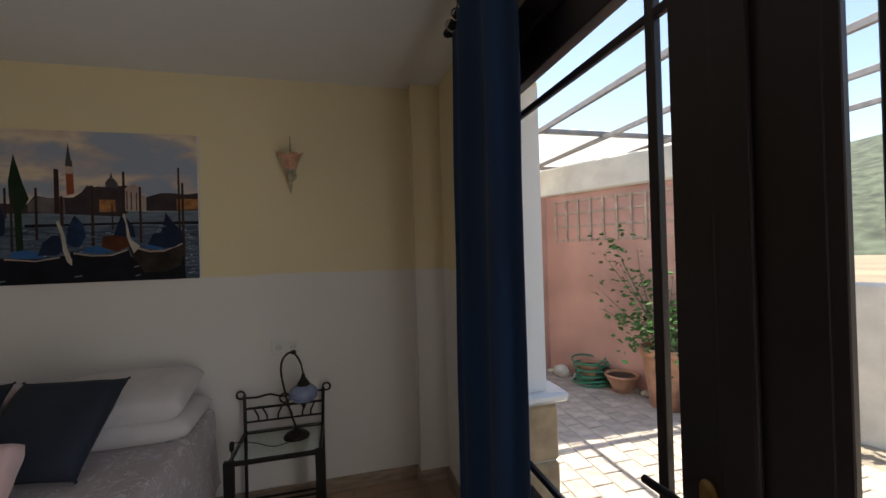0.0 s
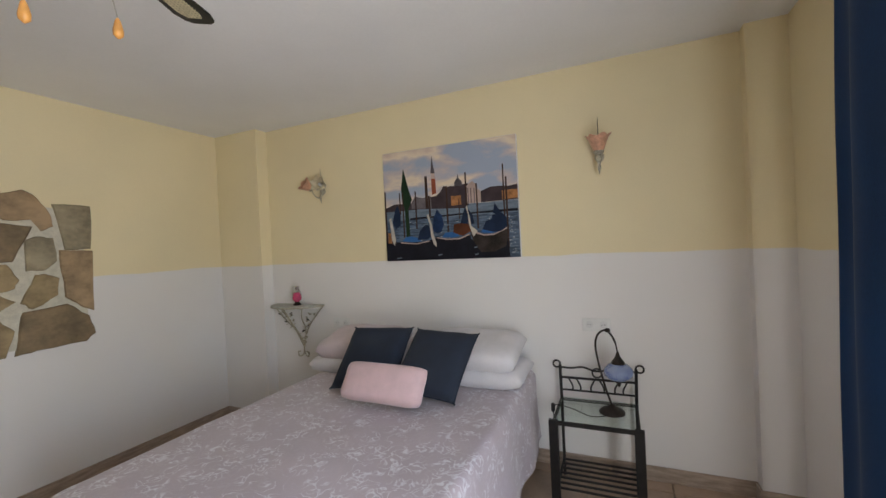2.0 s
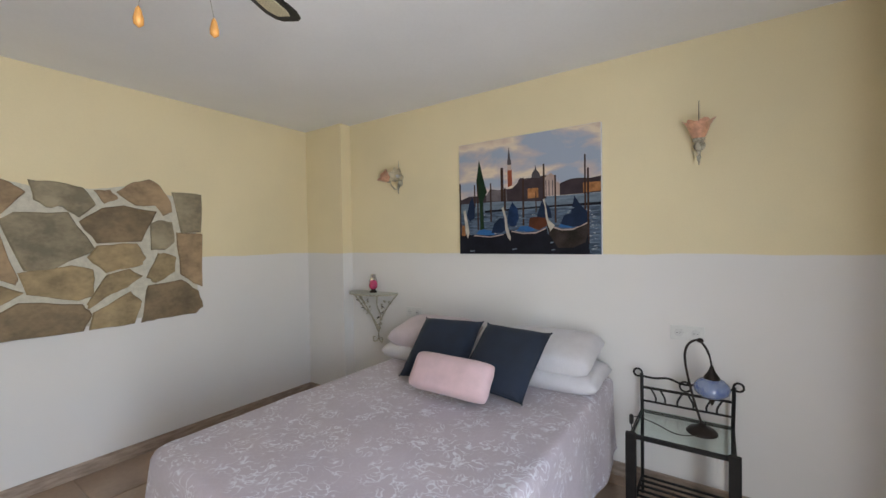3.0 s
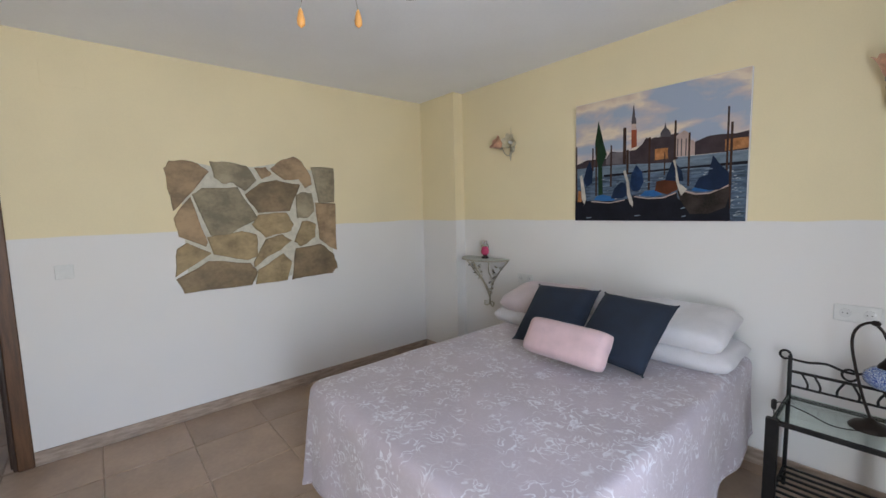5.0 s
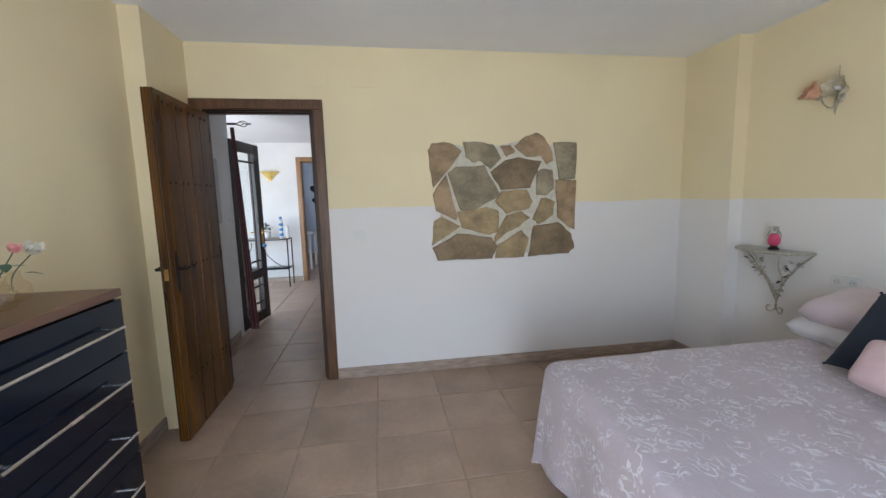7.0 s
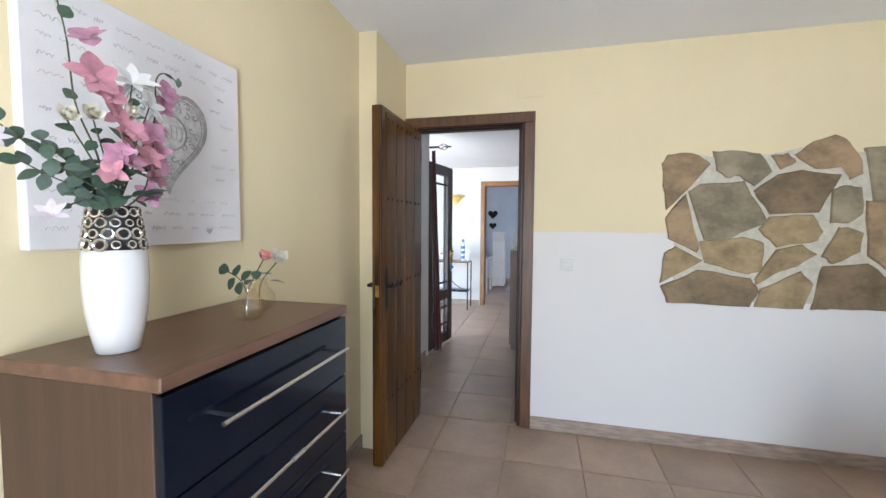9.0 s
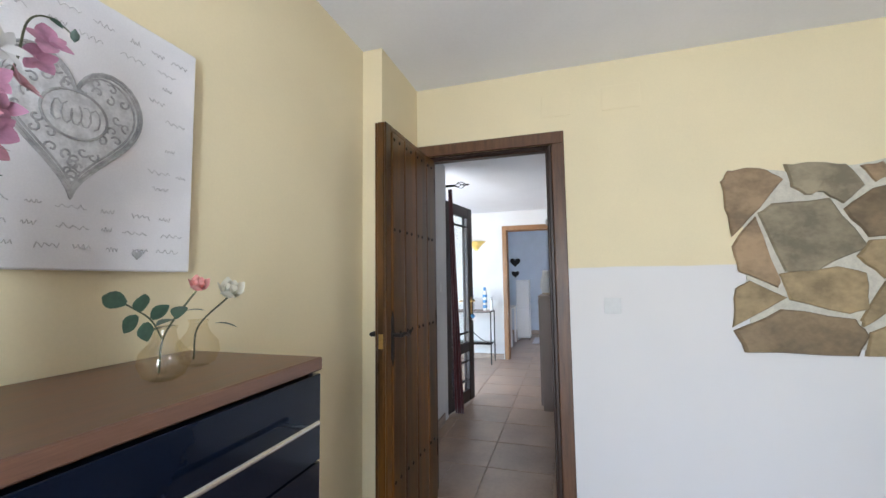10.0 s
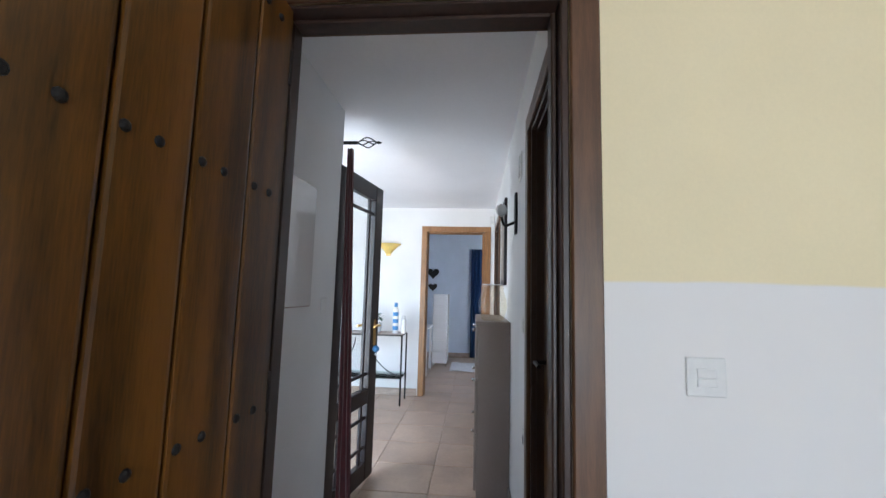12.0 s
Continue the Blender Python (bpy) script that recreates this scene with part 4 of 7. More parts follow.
P_POLE, P_BLUE = flat("print_brown_pole", (0.050, 0.028, 0.022)), flat("print_blue_cover", (0.030, 0.12, 0.32))
P_NAVY, P_SILVER = flat("print_navy_canopy", (0.014, 0.024, 0.055)), flat("print_silver_prow", (0.50, 0.46, 0.40))
P_RIPPLE = flat("print_white_ripples", (0.42, 0.46, 0.50), 0.5, 0.6)
P_BROWN = flat("print_brown_seat", (0.095, 0.032, 0.016))
P_HAZE, P_ROOF = flat("print_hazy_town", (0.15, 0.13, 0.14)), flat("print_grey_roof", (0.085, 0.075, 0.085))
P_HULL, P_NAVYB = flat("print_bronze_hull", (0.045, 0.035, 0.030), 0.5, 0.4), flat("print_blue_canopy", (0.020, 0.045, 0.12), 0.5, 0.5)

picture = thing("canvas_picture", "unframed canvas print of moored gondolas before a waterside church", "picture")
part("canvas", box(PX0, PX1, PY, NY, PZ0, PZ1, 0.004), M_CANVASW, picture)


SHAPES = []


def shape(name, material, layer, pts):
    SHAPES.append(name)
    poly = [(PX0 + 0.003 + (PX1 - PX0 - 0.006) * u, PZ0 + 0.003 + (PZ1 - PZ0 - 0.006) * v) for u, v in pts]
    d = 0.0004 + 0.00006 * len(SHAPES)
    return part(name, slab(poly, d, "y", PY - d), material, picture)


def rect(u0, u1, v0, v1):
    return [(u0, v0), (u1, v0), (u1, v1), (u0, v1)]


shape("sky", P_SKY, 0, rect(0, 1, 0.42, 1))
shape("sea", P_SEA, 1, rect(0, 1, 0, 0.37))
shape("far_water", P_FAR, 1, rect(0, 1, 0.37, 0.47))
shape("low_town", P_DARK, 2, [(0.000, 0.457), (0.000, 0.489), (0.086, 0.524), (0.224, 0.520), (0.254, 0.575), (0.313, 0.557), (0.377, 0.561), (0.440, 0.563), (0.480, 0.645), (0.507, 0.631), (0.534, 0.638), (0.573, 0.626), (0.637, 0.633), (0.649, 0.433), (0.313, 0.459)])
shape("town_haze", P_HAZE, 2, [(0.224, 0.469), (0.224, 0.516), (0.257, 0.566), (0.313, 0.554), (0.379, 0.553), (0.384, 0.456)])
shape("breakwater", P_BLACK, 3, [(0.209, 0.387), (1.000, 0.400), (1.000, 0.378), (0.662, 0.382), (0.209, 0.367)])
rnd = random.Random(19)
bm = bmesh.new()
for k in range(170):
    u, v = rnd.uniform(0.20, 0.97) if k % 3 else rnd.uniform(0.90, 0.97), rnd.uniform(0.02, 0.36)
    w, h = rnd.uniform(0.008, 0.032), rnd.uniform(0.003, 0.009)
    x0, z0 = PX0 + (PX1 - PX0) * u, PZ0 + (PZ1 - PZ0) * v
    y0 = PY - 0.00108
    bm.faces.new([bm.verts.new((x0 + (PX1 - PX0) * a * w, y0, z0 + (PZ1 - PZ0) * b * h)) for a, b in ((-0.5, 0), (0, -0.5), (0.5, 0.1), (0.1, 0.5))])
tagged(part("ripples", bm, P_RIPPLE, picture), kind="stuff")
shape("church", P_DARK, 3, [(0.398, 0.463), (0.398, 0.543), (0.451, 0.593), (0.494, 0.628), (0.560, 0.635), (0.662, 0.645), (0.662, 0.455), (0.494, 0.459)])
shape("dome", P_ROOF, 4, [(0.563, 0.635), (0.563, 0.666), (0.576, 0.690), (0.590, 0.701), (0.605, 0.686), (0.620, 0.658), (0.620, 0.627)])
shape("dome_lantern", P_ROOF, 4, [(0.583, 0.699), (0.590, 0.738), (0.596, 0.697)])
shape("facade", P_PALE, 4, [(0.643, 0.472), (0.643, 0.617), (0.664, 0.637), (0.693, 0.659), (0.721, 0.629), (0.726, 0.614), (0.726, 0.472)])
shape("column_shadow", P_ROOF, 5, [(0.657, 0.478), (0.657, 0.603), (0.663, 0.604), (0.663, 0.478)])
shape("column_shadow", P_ROOF, 5, [(0.677, 0.476), (0.677, 0.600), (0.683, 0.601), (0.683, 0.476)])
shape("column_shadow", P_ROOF, 5, [(0.701, 0.474), (0.701, 0.597), (0.707, 0.598), (0.707, 0.473)])
shape("side_chapel", P_PALE, 4, [(0.726, 0.475), (0.726, 0.584), (0.741, 0.577), (0.750, 0.556), (0.750, 0.475)])
shape("bell_tower", P_BRICK, 4, [(0.391, 0.577), (0.389, 0.730), (0.421, 0.727), (0.424, 0.588)])
shape("belfry", P_PALE, 5, [(0.389, 0.721), (0.389, 0.770), (0.417, 0.768), (0.419, 0.718)])
shape("belfry_roof", P_ROOF, 6, [(0.387, 0.768), (0.390, 0.812), (0.416, 0.808), (0.419, 0.765)])
shape("spire", P_ROOF, 6, [(0.390, 0.806), (0.401, 0.925), (0.412, 0.806)])
shape("lit_house", P_ORANGE, 5, [(0.534, 0.465), (0.534, 0.549), (0.606, 0.548), (0.609, 0.467)])
shape("long_roof", P_DARK, 3, [(0.750, 0.472), (0.750, 0.566), (0.818, 0.595), (0.875, 0.595), (0.942, 0.586), (1.000, 0.597), (1.000, 0.473), (0.898, 0.472)])
shape("lit_warehouse", P_ORANGE, 4, [(0.895, 0.477), (0.895, 0.556), (1.000, 0.555), (1.000, 0.485)])
shape("green_spire", P_GREEN, 7, [(0.173, 0.212), (0.168, 0.474), (0.148, 0.561), (0.145, 0.663), (0.168, 0.842), (0.206, 0.647), (0.230, 0.552), (0.197, 0.472), (0.203, 0.228)])
shape("mooring_pole", P_POLE, 8, [(0.001, 0.192), (0.001, 0.649), (0.012, 0.648), (0.014, 0.192)])
shape("mooring_pole", P_POLE, 8, [(0.125, 0.427), (0.125, 0.623), (0.134, 0.622), (0.136, 0.426)])
shape("mooring_pole", P_POLE, 8, [(0.150, 0.213), (0.150, 0.628), (0.159, 0.627), (0.161, 0.213)])
shape("mooring_pole", P_POLE, 8, [(0.254, 0.284), (0.254, 0.625), (0.264, 0.623), (0.265, 0.284)])
shape("mooring_pole", P_POLE, 8, [(0.337, 0.460), (0.337, 0.750), (0.357, 0.747), (0.359, 0.458)])
shape("mooring_pole", P_POLE, 8, [(0.361, 0.377), (0.361, 0.571), (0.374, 0.570), (0.375, 0.376)])
shape("mooring_pole", P_POLE, 8, [(0.496, 0.241), (0.496, 0.643), (0.508, 0.642), (0.509, 0.241)])
shape("mooring_pole", P_POLE, 8, [(0.588, 0.346), (0.588, 0.516), (0.594, 0.515), (0.595, 0.345)])
shape("mooring_pole", P_POLE, 8, [(0.640, 0.388), (0.640, 0.739), (0.651, 0.738), (0.652, 0.387)])
shape("mooring_pole", P_POLE, 8, [(0.716, 0.255), (0.716, 0.638), (0.726, 0.636), (0.727, 0.254)])
shape("mooring_pole", P_POLE, 8, [(0.902, 0.340), (0.902, 0.774), (0.911, 0.772), (0.912, 0.339)])
shape("mooring_pole", P_POLE, 8, [(0.919, 0.081), (0.919, 0.668), (0.930, 0.666), (0.931, 0.081)])
shape("shadow_water", P_BLACK, 6, [(0.000, 0.000), (0.000, 0.192), (0.101, 0.172), (0.356, 0.158), (0.453, 0.171), (0.662, 0.174), (0.687, 0.150), (0.830, 0.162), (0.920, 0.209), (0.931, 0.023), (0.936, 0.000)])
shape("hull", P_BLACK, 9, [(0.054, 0.190), (0.117, 0.163), (0.254, 0.148), (0.377, 0.182), (0.415, 0.084), (0.426, 0.001), (0.021, 0.000)])
shape("hull", P_BLACK, 10, [(0.405, 0.205), (0.480, 0.179), (0.586, 0.179), (0.662, 0.212), (0.680, 0.082), (0.687, 0.001), (0.426, 0.001), (0.377, 0.101)])
shape("hull", P_HULL, 10, [(0.662, 0.234), (0.711, 0.214), (0.783, 0.193), (0.852, 0.205), (0.918, 0.245), (0.922, 0.166), (0.909, 0.095), (0.830, 0.052), (0.735, 0.052), (0.680, 0.158)])
shape("gunwale", P_PALE, 11, [(0.125, 0.171), (0.254, 0.153), (0.356, 0.174), (0.356, 0.166), (0.254, 0.145), (0.120, 0.161)])
shape("gunwale", P_PALE, 11, [(0.415, 0.200), (0.494, 0.180), (0.586, 0.180), (0.657, 0.213), (0.657, 0.204), (0.586, 0.171), (0.494, 0.170), (0.415, 0.190)])
shape("gunwale", P_PALE, 11, [(0.693, 0.230), (0.759, 0.201), (0.830, 0.201), (0.918, 0.250), (0.918, 0.238), (0.830, 0.191), (0.759, 0.189), (0.693, 0.218)])
shape("cover", P_BLUE, 12, [(0.140, 0.180), (0.164, 0.213), (0.209, 0.220), (0.257, 0.205), (0.291, 0.171), (0.224, 0.164)])
shape("cover", P_BLUE, 12, [(0.453, 0.199), (0.480, 0.234), (0.534, 0.237), (0.586, 0.199), (0.534, 0.187)])
shape("cover", P_BLUE, 12, [(0.738, 0.224), (0.759, 0.248), (0.806, 0.246), (0.852, 0.215), (0.806, 0.208), (0.759, 0.213)])
shape("canopy", P_NAVY, 13, [(0.262, 0.185), (0.284, 0.267), (0.327, 0.314), (0.356, 0.309), (0.370, 0.214), (0.342, 0.183)])
shape("canopy", P_NAVYB, 12, [(0.384, 0.262), (0.395, 0.374), (0.423, 0.444), (0.460, 0.386), (0.471, 0.306), (0.447, 0.240), (0.412, 0.237)])
shape("canopy", P_BROWN, 13, [(0.540, 0.232), (0.547, 0.302), (0.611, 0.313), (0.662, 0.318), (0.668, 0.234), (0.611, 0.198)])
shape("canopy", P_NAVY, 12, [(0.596, 0.307), (0.618, 0.390), (0.637, 0.457), (0.687, 0.369), (0.696, 0.293), (0.662, 0.295)])
shape("canopy", P_NAVY, 13, [(0.753, 0.243), (0.777, 0.311), (0.818, 0.323), (0.835, 0.417), (0.841, 0.460), (0.875, 0.392), (0.918, 0.331), (0.920, 0.252), (0.875, 0.218), (0.830, 0.216)])
shape("canopy", P_NAVY, 12, [(0.062, 0.354), (0.086, 0.464), (0.109, 0.513), (0.130, 0.427), (0.126, 0.325), (0.086, 0.293)])
shape("prow", P_SILVER, 14, [(0.342, 0.402), (0.356, 0.409), (0.379, 0.311), (0.387, 0.230), (0.409, 0.149), (0.407, 0.113), (0.387, 0.141), (0.370, 0.214), (0.364, 0.312)])
shape("prow", P_SILVER, 14, [(0.637, 0.446), (0.649, 0.456), (0.664, 0.356), (0.674, 0.279), (0.717, 0.232), (0.687, 0.185), (0.672, 0.234), (0.657, 0.296), (0.652, 0.387)])
shape("prow", P_SILVER, 14, [(0.034, 0.390), (0.050, 0.401), (0.073, 0.259), (0.082, 0.190), (0.070, 0.142), (0.050, 0.191), (0.044, 0.295)])
shape("lamp_glow", P_ORANGE, 13, [(0.018, 0.165), (0.021, 0.261), (0.041, 0.260), (0.050, 0.165)])
shape("glint", P_FAR, 15, [(0.209, 0.285), (0.209, 0.295), (0.254, 0.298), (0.254, 0.289)])
shape("glint", P_FAR, 15, [(0.313, 0.313), (0.313, 0.323), (0.349, 0.325), (0.349, 0.317)])
shape("glint", P_FAR, 15, [(0.480, 0.296), (0.480, 0.305), (0.521, 0.308), (0.521, 0.300)])
shape("glint", P_FAR, 15, [(0.735, 0.342), (0.735, 0.351), (0.783, 0.352), (0.783, 0.345)])
shape("glint", P_FAR, 15, [(0.806, 0.359), (0.806, 0.368), (0.841, 0.370), (0.841, 0.363)])
shape("glint", P_FAR, 15, [(0.942, 0.328), (0.942, 0.337), (0.985, 0.338), (0.985, 0.331)])
shape("glint", P_FAR, 15, [(0.953, 0.271), (0.953, 0.279), (0.990, 0.281), (0.990, 0.274)])
shape("glint", P_FAR, 15, [(0.942, 0.214), (0.942, 0.223), (0.990, 0.225), (0.990, 0.218)])
shape("glint", P_FAR, 15, [(0.947, 0.143), (0.947, 0.152), (0.990, 0.155), (0.990, 0.148)])
shape("glint", P_FAR, 15, [(0.942, 0.086), (0.942, 0.095), (0.990, 0.098), (0.990, 0.091)])
shape("glint", P_FAR, 15, [(0.947, 0.029), (0.947, 0.038), (0.990, 0.042), (0.990, 0.035)])
shape("glint", P_FAR, 15, [(0.419, 0.035), (0.419, 0.044), (0.453, 0.049), (0.453, 0.041)])
shape("glint", P_FAR, 15, [(0.687, 0.088), (0.687, 0.097), (0.709, 0.102), (0.709, 0.094)])
shape("glint", P_FAR, 15, [(0.693, 0.028), (0.693, 0.037), (0.715, 0.042), (0.715, 0.034)])
shape("glint", P_FAR, 15, [(0.086, 0.016), (0.086, 0.027), (0.125, 0.032), (0.125, 0.023)])
shape("glint", P_FAR, 15, [(0.224, 0.334), (0.224, 0.344), (0.254, 0.347), (0.254, 0.339)])


# ---- wall lights ----
def tulip(r, h, petals=6):
    """A cup of glass whose wide rim waves outwards."""
    bm = bmesh.new()
    rings = []
    for j in range(11):
        t = j / 10
        ring = []
        for k in range(36):
            a = 2 * math.pi * k / 36
            rr = r * (0.36 + 0.52 * t ** 0.75 + 0.14 * t ** 5 * (1 + 0.8 * math.cos(petals * a)))
            ring.append(bm.verts.new((rr * math.cos(a), rr * math.sin(a), h * t * (1 + 0.07 * t * math.cos(petals * a + 0.6)))))
        rings.append(ring)
    for a, b in zip(rings, rings[1:]):
        for k in range(36):
            bm.faces.new((a[k], a[(k + 1) % 36], b[(k + 1) % 36], b[k]))
    return bm


def shade_and_bulb(d, r, h, m, place):
    part("shade", tulip(r, h), m, d, smooth=True).matrix_basis = place
    part("collar", lathe([(r * 0.30, -0.016), (r * 0.42, -0.010), (r * 0.44, 0.004), (r * 0.30, 0.008)], 20), M_CREAMIRON, d, smooth=True).matrix_basis = place
    part("bulb", lathe([(0.008, 0.006), (0.010, 0.012), (0.015, 0.028), (0.012, 0.046), (0.001, 0.058)], 12), M_CERAMIC, d, smooth=True).matrix_basis = place


def sconce(x, z, single, label):
    d = thing("wall_light", label, "wall light", "wall lights beside the picture", (x, NY, z))
    bm = lathe([(0.026, 0), (0.028, 0.004), (0.018, 0.012), (0.002, 0.014)], 18)
    part("wall_plate", bm, M_CREAMIRON, d).matrix_basis = pose(0, 0, -0.03, 90, 0, 0)
    if single:
        part("spike", rod([(0, -0.075, 0.03), (0, -0.075, 0.19)], 0.003, None, 8, 0.4), M_BRONZE, d)
        part("arm", rod(smooth_path([(0, -0.01, -0.03), (0, -0.04, -0.06), (0, -0.075, -0.045), (0, -0.085, -0.02)]), 0.005), M_CREAMIRON, d)
        part("point", lathe([(0.001, -0.145), (0.010, -0.105), (0.007, -0.085), (0.016, -0.060), (0.012, -0.020)], 14, None, (0, -0.085, 0)), M_CREAMIRON, d, smooth=True)
        shade_and_bulb(d, 0.066, 0.092, M_PEACH, pose(0, -0.088, -0.010, 8, 0, 0))
        return
    part("spike", rod([(0, -0.02, 0.0), (0, -0.024, 0.15)], 0.003, None, 8, 0.4), M_CREAMIRON, d)
    part("point", lathe([(0.001, -0.125), (0.007, -0.095), (0.005, -0.08), (0.009, -0.06), (0.004, -0.03)], 12, None, (0, -0.03, 0)), M_CREAMIRON, d, smooth=True)
    for s, m, place in ((-1, M_PEACH, pose(-0.050, -0.085, -0.010, 48, -36, 0)), (1, M_PALEGLASS, pose(0.062, -0.075, 0.0, 78, 14, 0))):
        part("arm", rod(smooth_path([(0, -0.012, -0.04), (s * 0.012, -0.04, -0.085), (s * 0.035, -0.065, -0.06), (s * 0.048, -0.078, -0.015)]), 0.004), M_CREAMIRON, d)
        shade_and_bulb(d, 0.058, 0.070, m, place)


sconce(-2.17, 1.93, False, "twin wall light with peach and pale petal glass shades")
sconce(-0.09, 1.93, True, "wall light with a peach petal glass shade and iron spike")


# ---- corner shelf with lantern ----
def leaf_bm(l, w, bm=None, m=None, curl=0.15, veins=5):
    own = bmesh.new()
    rows = []
    for j in range(veins + 1):
        t = j / veins
        ww = w * math.sin(math.pi * min(t * 0.92 + 0.06, 1)) ** 0.8
        z = -curl * l * t * t
        rows.append([own.verts.new((-ww, l * t, z + 0.12 * ww)), own.verts.new((0, l * t, z)), own.verts.new((ww, l * t, z + 0.12 * ww))])
    for a, b in zip(rows, rows[1:]):
        own.faces.new((a[0], a[1], b[1], b[0]))
        own.faces.new((a[1], a[2], b[2], b[1]))
    return merge(bm, own, m) if bm is not None else own


shelf = thing("wall_shelf", "small demilune frosted glass shelf on a cream floral iron bracket", "shelf", "", (-2.465, NY, 0.985))
half = [(-0.245, 0)] + [(0.245 * math.cos(radians(a)), -0.20 * math.sin(radians(a)) ** 0.8) for a in range(170, 9, -10)] + [(0.245, 0)]
part("glass_top", slab([(u, v) for u, v in half], 0.006, "z", 0.0), mat("frosted_shelf_glass", (0.40, 0.41, 0.36), 0.35, 0.85, 30, 90, 0.1), shelf)
rim = [(u, v, -0.006) for u, v in half]
bm = rod(rim, 0.005)
rod([(-0.245, -0.005, -0.006), (0.245, -0.005, -0.006)], 0.005, bm)
part("rim", bm, M_CREAMIRON, shelf)
for pts in ([(-0.24, -0.01, -0.01), (-0.13, -0.03, -0.10), (-0.03, -0.03, -0.22), (0.03, -0.02, -0.34)], [(0.24, -0.01, -0.01), (0.15, -0.03, -0.12), (0.07, -0.03, -0.24), (0.04, -0.02, -0.34)],
            [(0.0, -0.19, -0.01), (0.03, -0.13, -0.14), (0.05, -0.05, -0.28), (0.035, -0.02, -0.38)], [(-0.12, -0.15, -0.01), (-0.06, -0.10, -0.12), (0.0, -0.05, -0.22), (0.03, -0.02, -0.33)],
            [(0.14, -0.14, -0.01), (0.10, -0.10, -0.10), (0.08, -0.04, -0.20), (0.035, -0.02, -0.36)]):
    part("stem", rod(smooth_path(pts), 0.0052), M_CREAMIRON, shelf)
for s in (-1, 1):
    part("scroll", rod(smooth_path([(0.035, -0.02, -0.36), (0.035 + s * 0.01, -0.02, -0.41), (0.035 + s * 0.045, -0.03, -0.425), (0.035 + s * 0.055, -0.03, -0.39), (0.035 + s * 0.03, -0.03, -0.385)]), 0.005), M_CREAMIRON, shelf)
rnd = random.Random(8)
for k in range(46):
    t = rnd.random()
    side = rnd.choice((-1, 1))
    u = 0.035 + (side * 0.205 - 0.0) * (1 - t) * rnd.uniform(0.5, 1.0)
    part("iron_leaf", leaf_bm(0.032, 0.010), M_CREAMIRON if k % 5 else M_BRONZE, shelf).matrix_basis = pose(u, -0.03 - 0.09 * (1 - t) * rnd.random(), -0.04 - 0.27 * t, rnd.uniform(-40, 60), rnd.uniform(-40, 40), rnd.uniform(0, 360))

lantern = thing("lantern", "small pink glass lantern with a grey metal cap and foot", "lantern", "", (-2.425, 2.29, 0.992))
part("foot", lathe([(0.030, 0), (0.031, 0.010), (0.020, 0.018), (0.018, 0.028)], 20), M_BRONZE, lantern)
part("globe", lathe([(0.020, 0.028), (0.034, 0.045), (0.036, 0.065), (0.028, 0.092), (0.022, 0.104)], 24), M_ROSEGLASS, lantern, smooth=True)
part("cap", lathe([(0.024, 0.104), (0.027, 0.110), (0.020, 0.122), (0.024, 0.150), (0.012, 0.156)], 20), M_SILVER, lantern)
part("bail", rod(arc(0, 0.09, 0.045, -10, 190, 16, "xz", 0.0), 0.0018), M_BRONZE, lantern)


def wall_plate(x, y, z, w, h, face, label, name="socket", kind="round", group=""):
    """face: 'n' on the north wall, 'w' on the west one, 's' on a wall that looks north, 'p' on one that looks south."""
    turn = {"n": 0, "w": 90, "s": 180, "p": 0}[face]
    d = thing(name, label, name, group, (x, y, z), turn)
    part("plate", box(-w / 2, w / 2, -0.006, 0.0, -h / 2, h / 2, 0.003), M_PLASTIC, d)
    n = max(1, round(w / h))
    for k in range(n):
        cx = -w / 2 + (k + 0.5) * w / n
        if kind == "round":
            part("socket_well", lathe([(0.021, 0), (0.021, 0.0035), (0.018, 0.004)], 20), M_CERAMIC, d).matrix_basis = pose(cx, -0.005, 0, 90, 0, 0)
            for q in (-0.008, 0.008):
                part("pin_hole", lathe([(0.0025, 0), (0.0025, 0.001)], 8), M_BLACK, d).matrix_basis = pose(cx + q, -0.0091, 0, 90, 0, 0)
        else:
            for q in ((-0.001, 0.019), (-0.021, -0.003)):
                part("rocker", box(cx - 0.021, cx + 0.021, -0.0085, -0.005, q[0], q[1], 0.0012), M_PLASTIC, d)
    return d


wall_plate(-2.05, NY, 0.845, 0.16, 0.08, "n", "double white socket plate beside the shelf", group="sockets by the bed")
wall_plate(-0.15, NY, 0.895, 0.16, 0.08, "n", "double white socket plate behind the table lamp", group="sockets by the bed")
wall_plate(WX, -0.427, 1.117, 0.085, 0.085, "w", "white double light switch beside the bedroom door", "light_switch", "rocker")
for a, b in ((-0.76, -0.60), (-0.436, -0.24)):
    d = thing("access_cover", "flush square cover painted pale yellow above the door", "wall cover", "covers above the door")
    part("lid", box(WX, WX + 0.004, a, b, 2.19, 2.325, 0.0015), M_YELLOW, d)


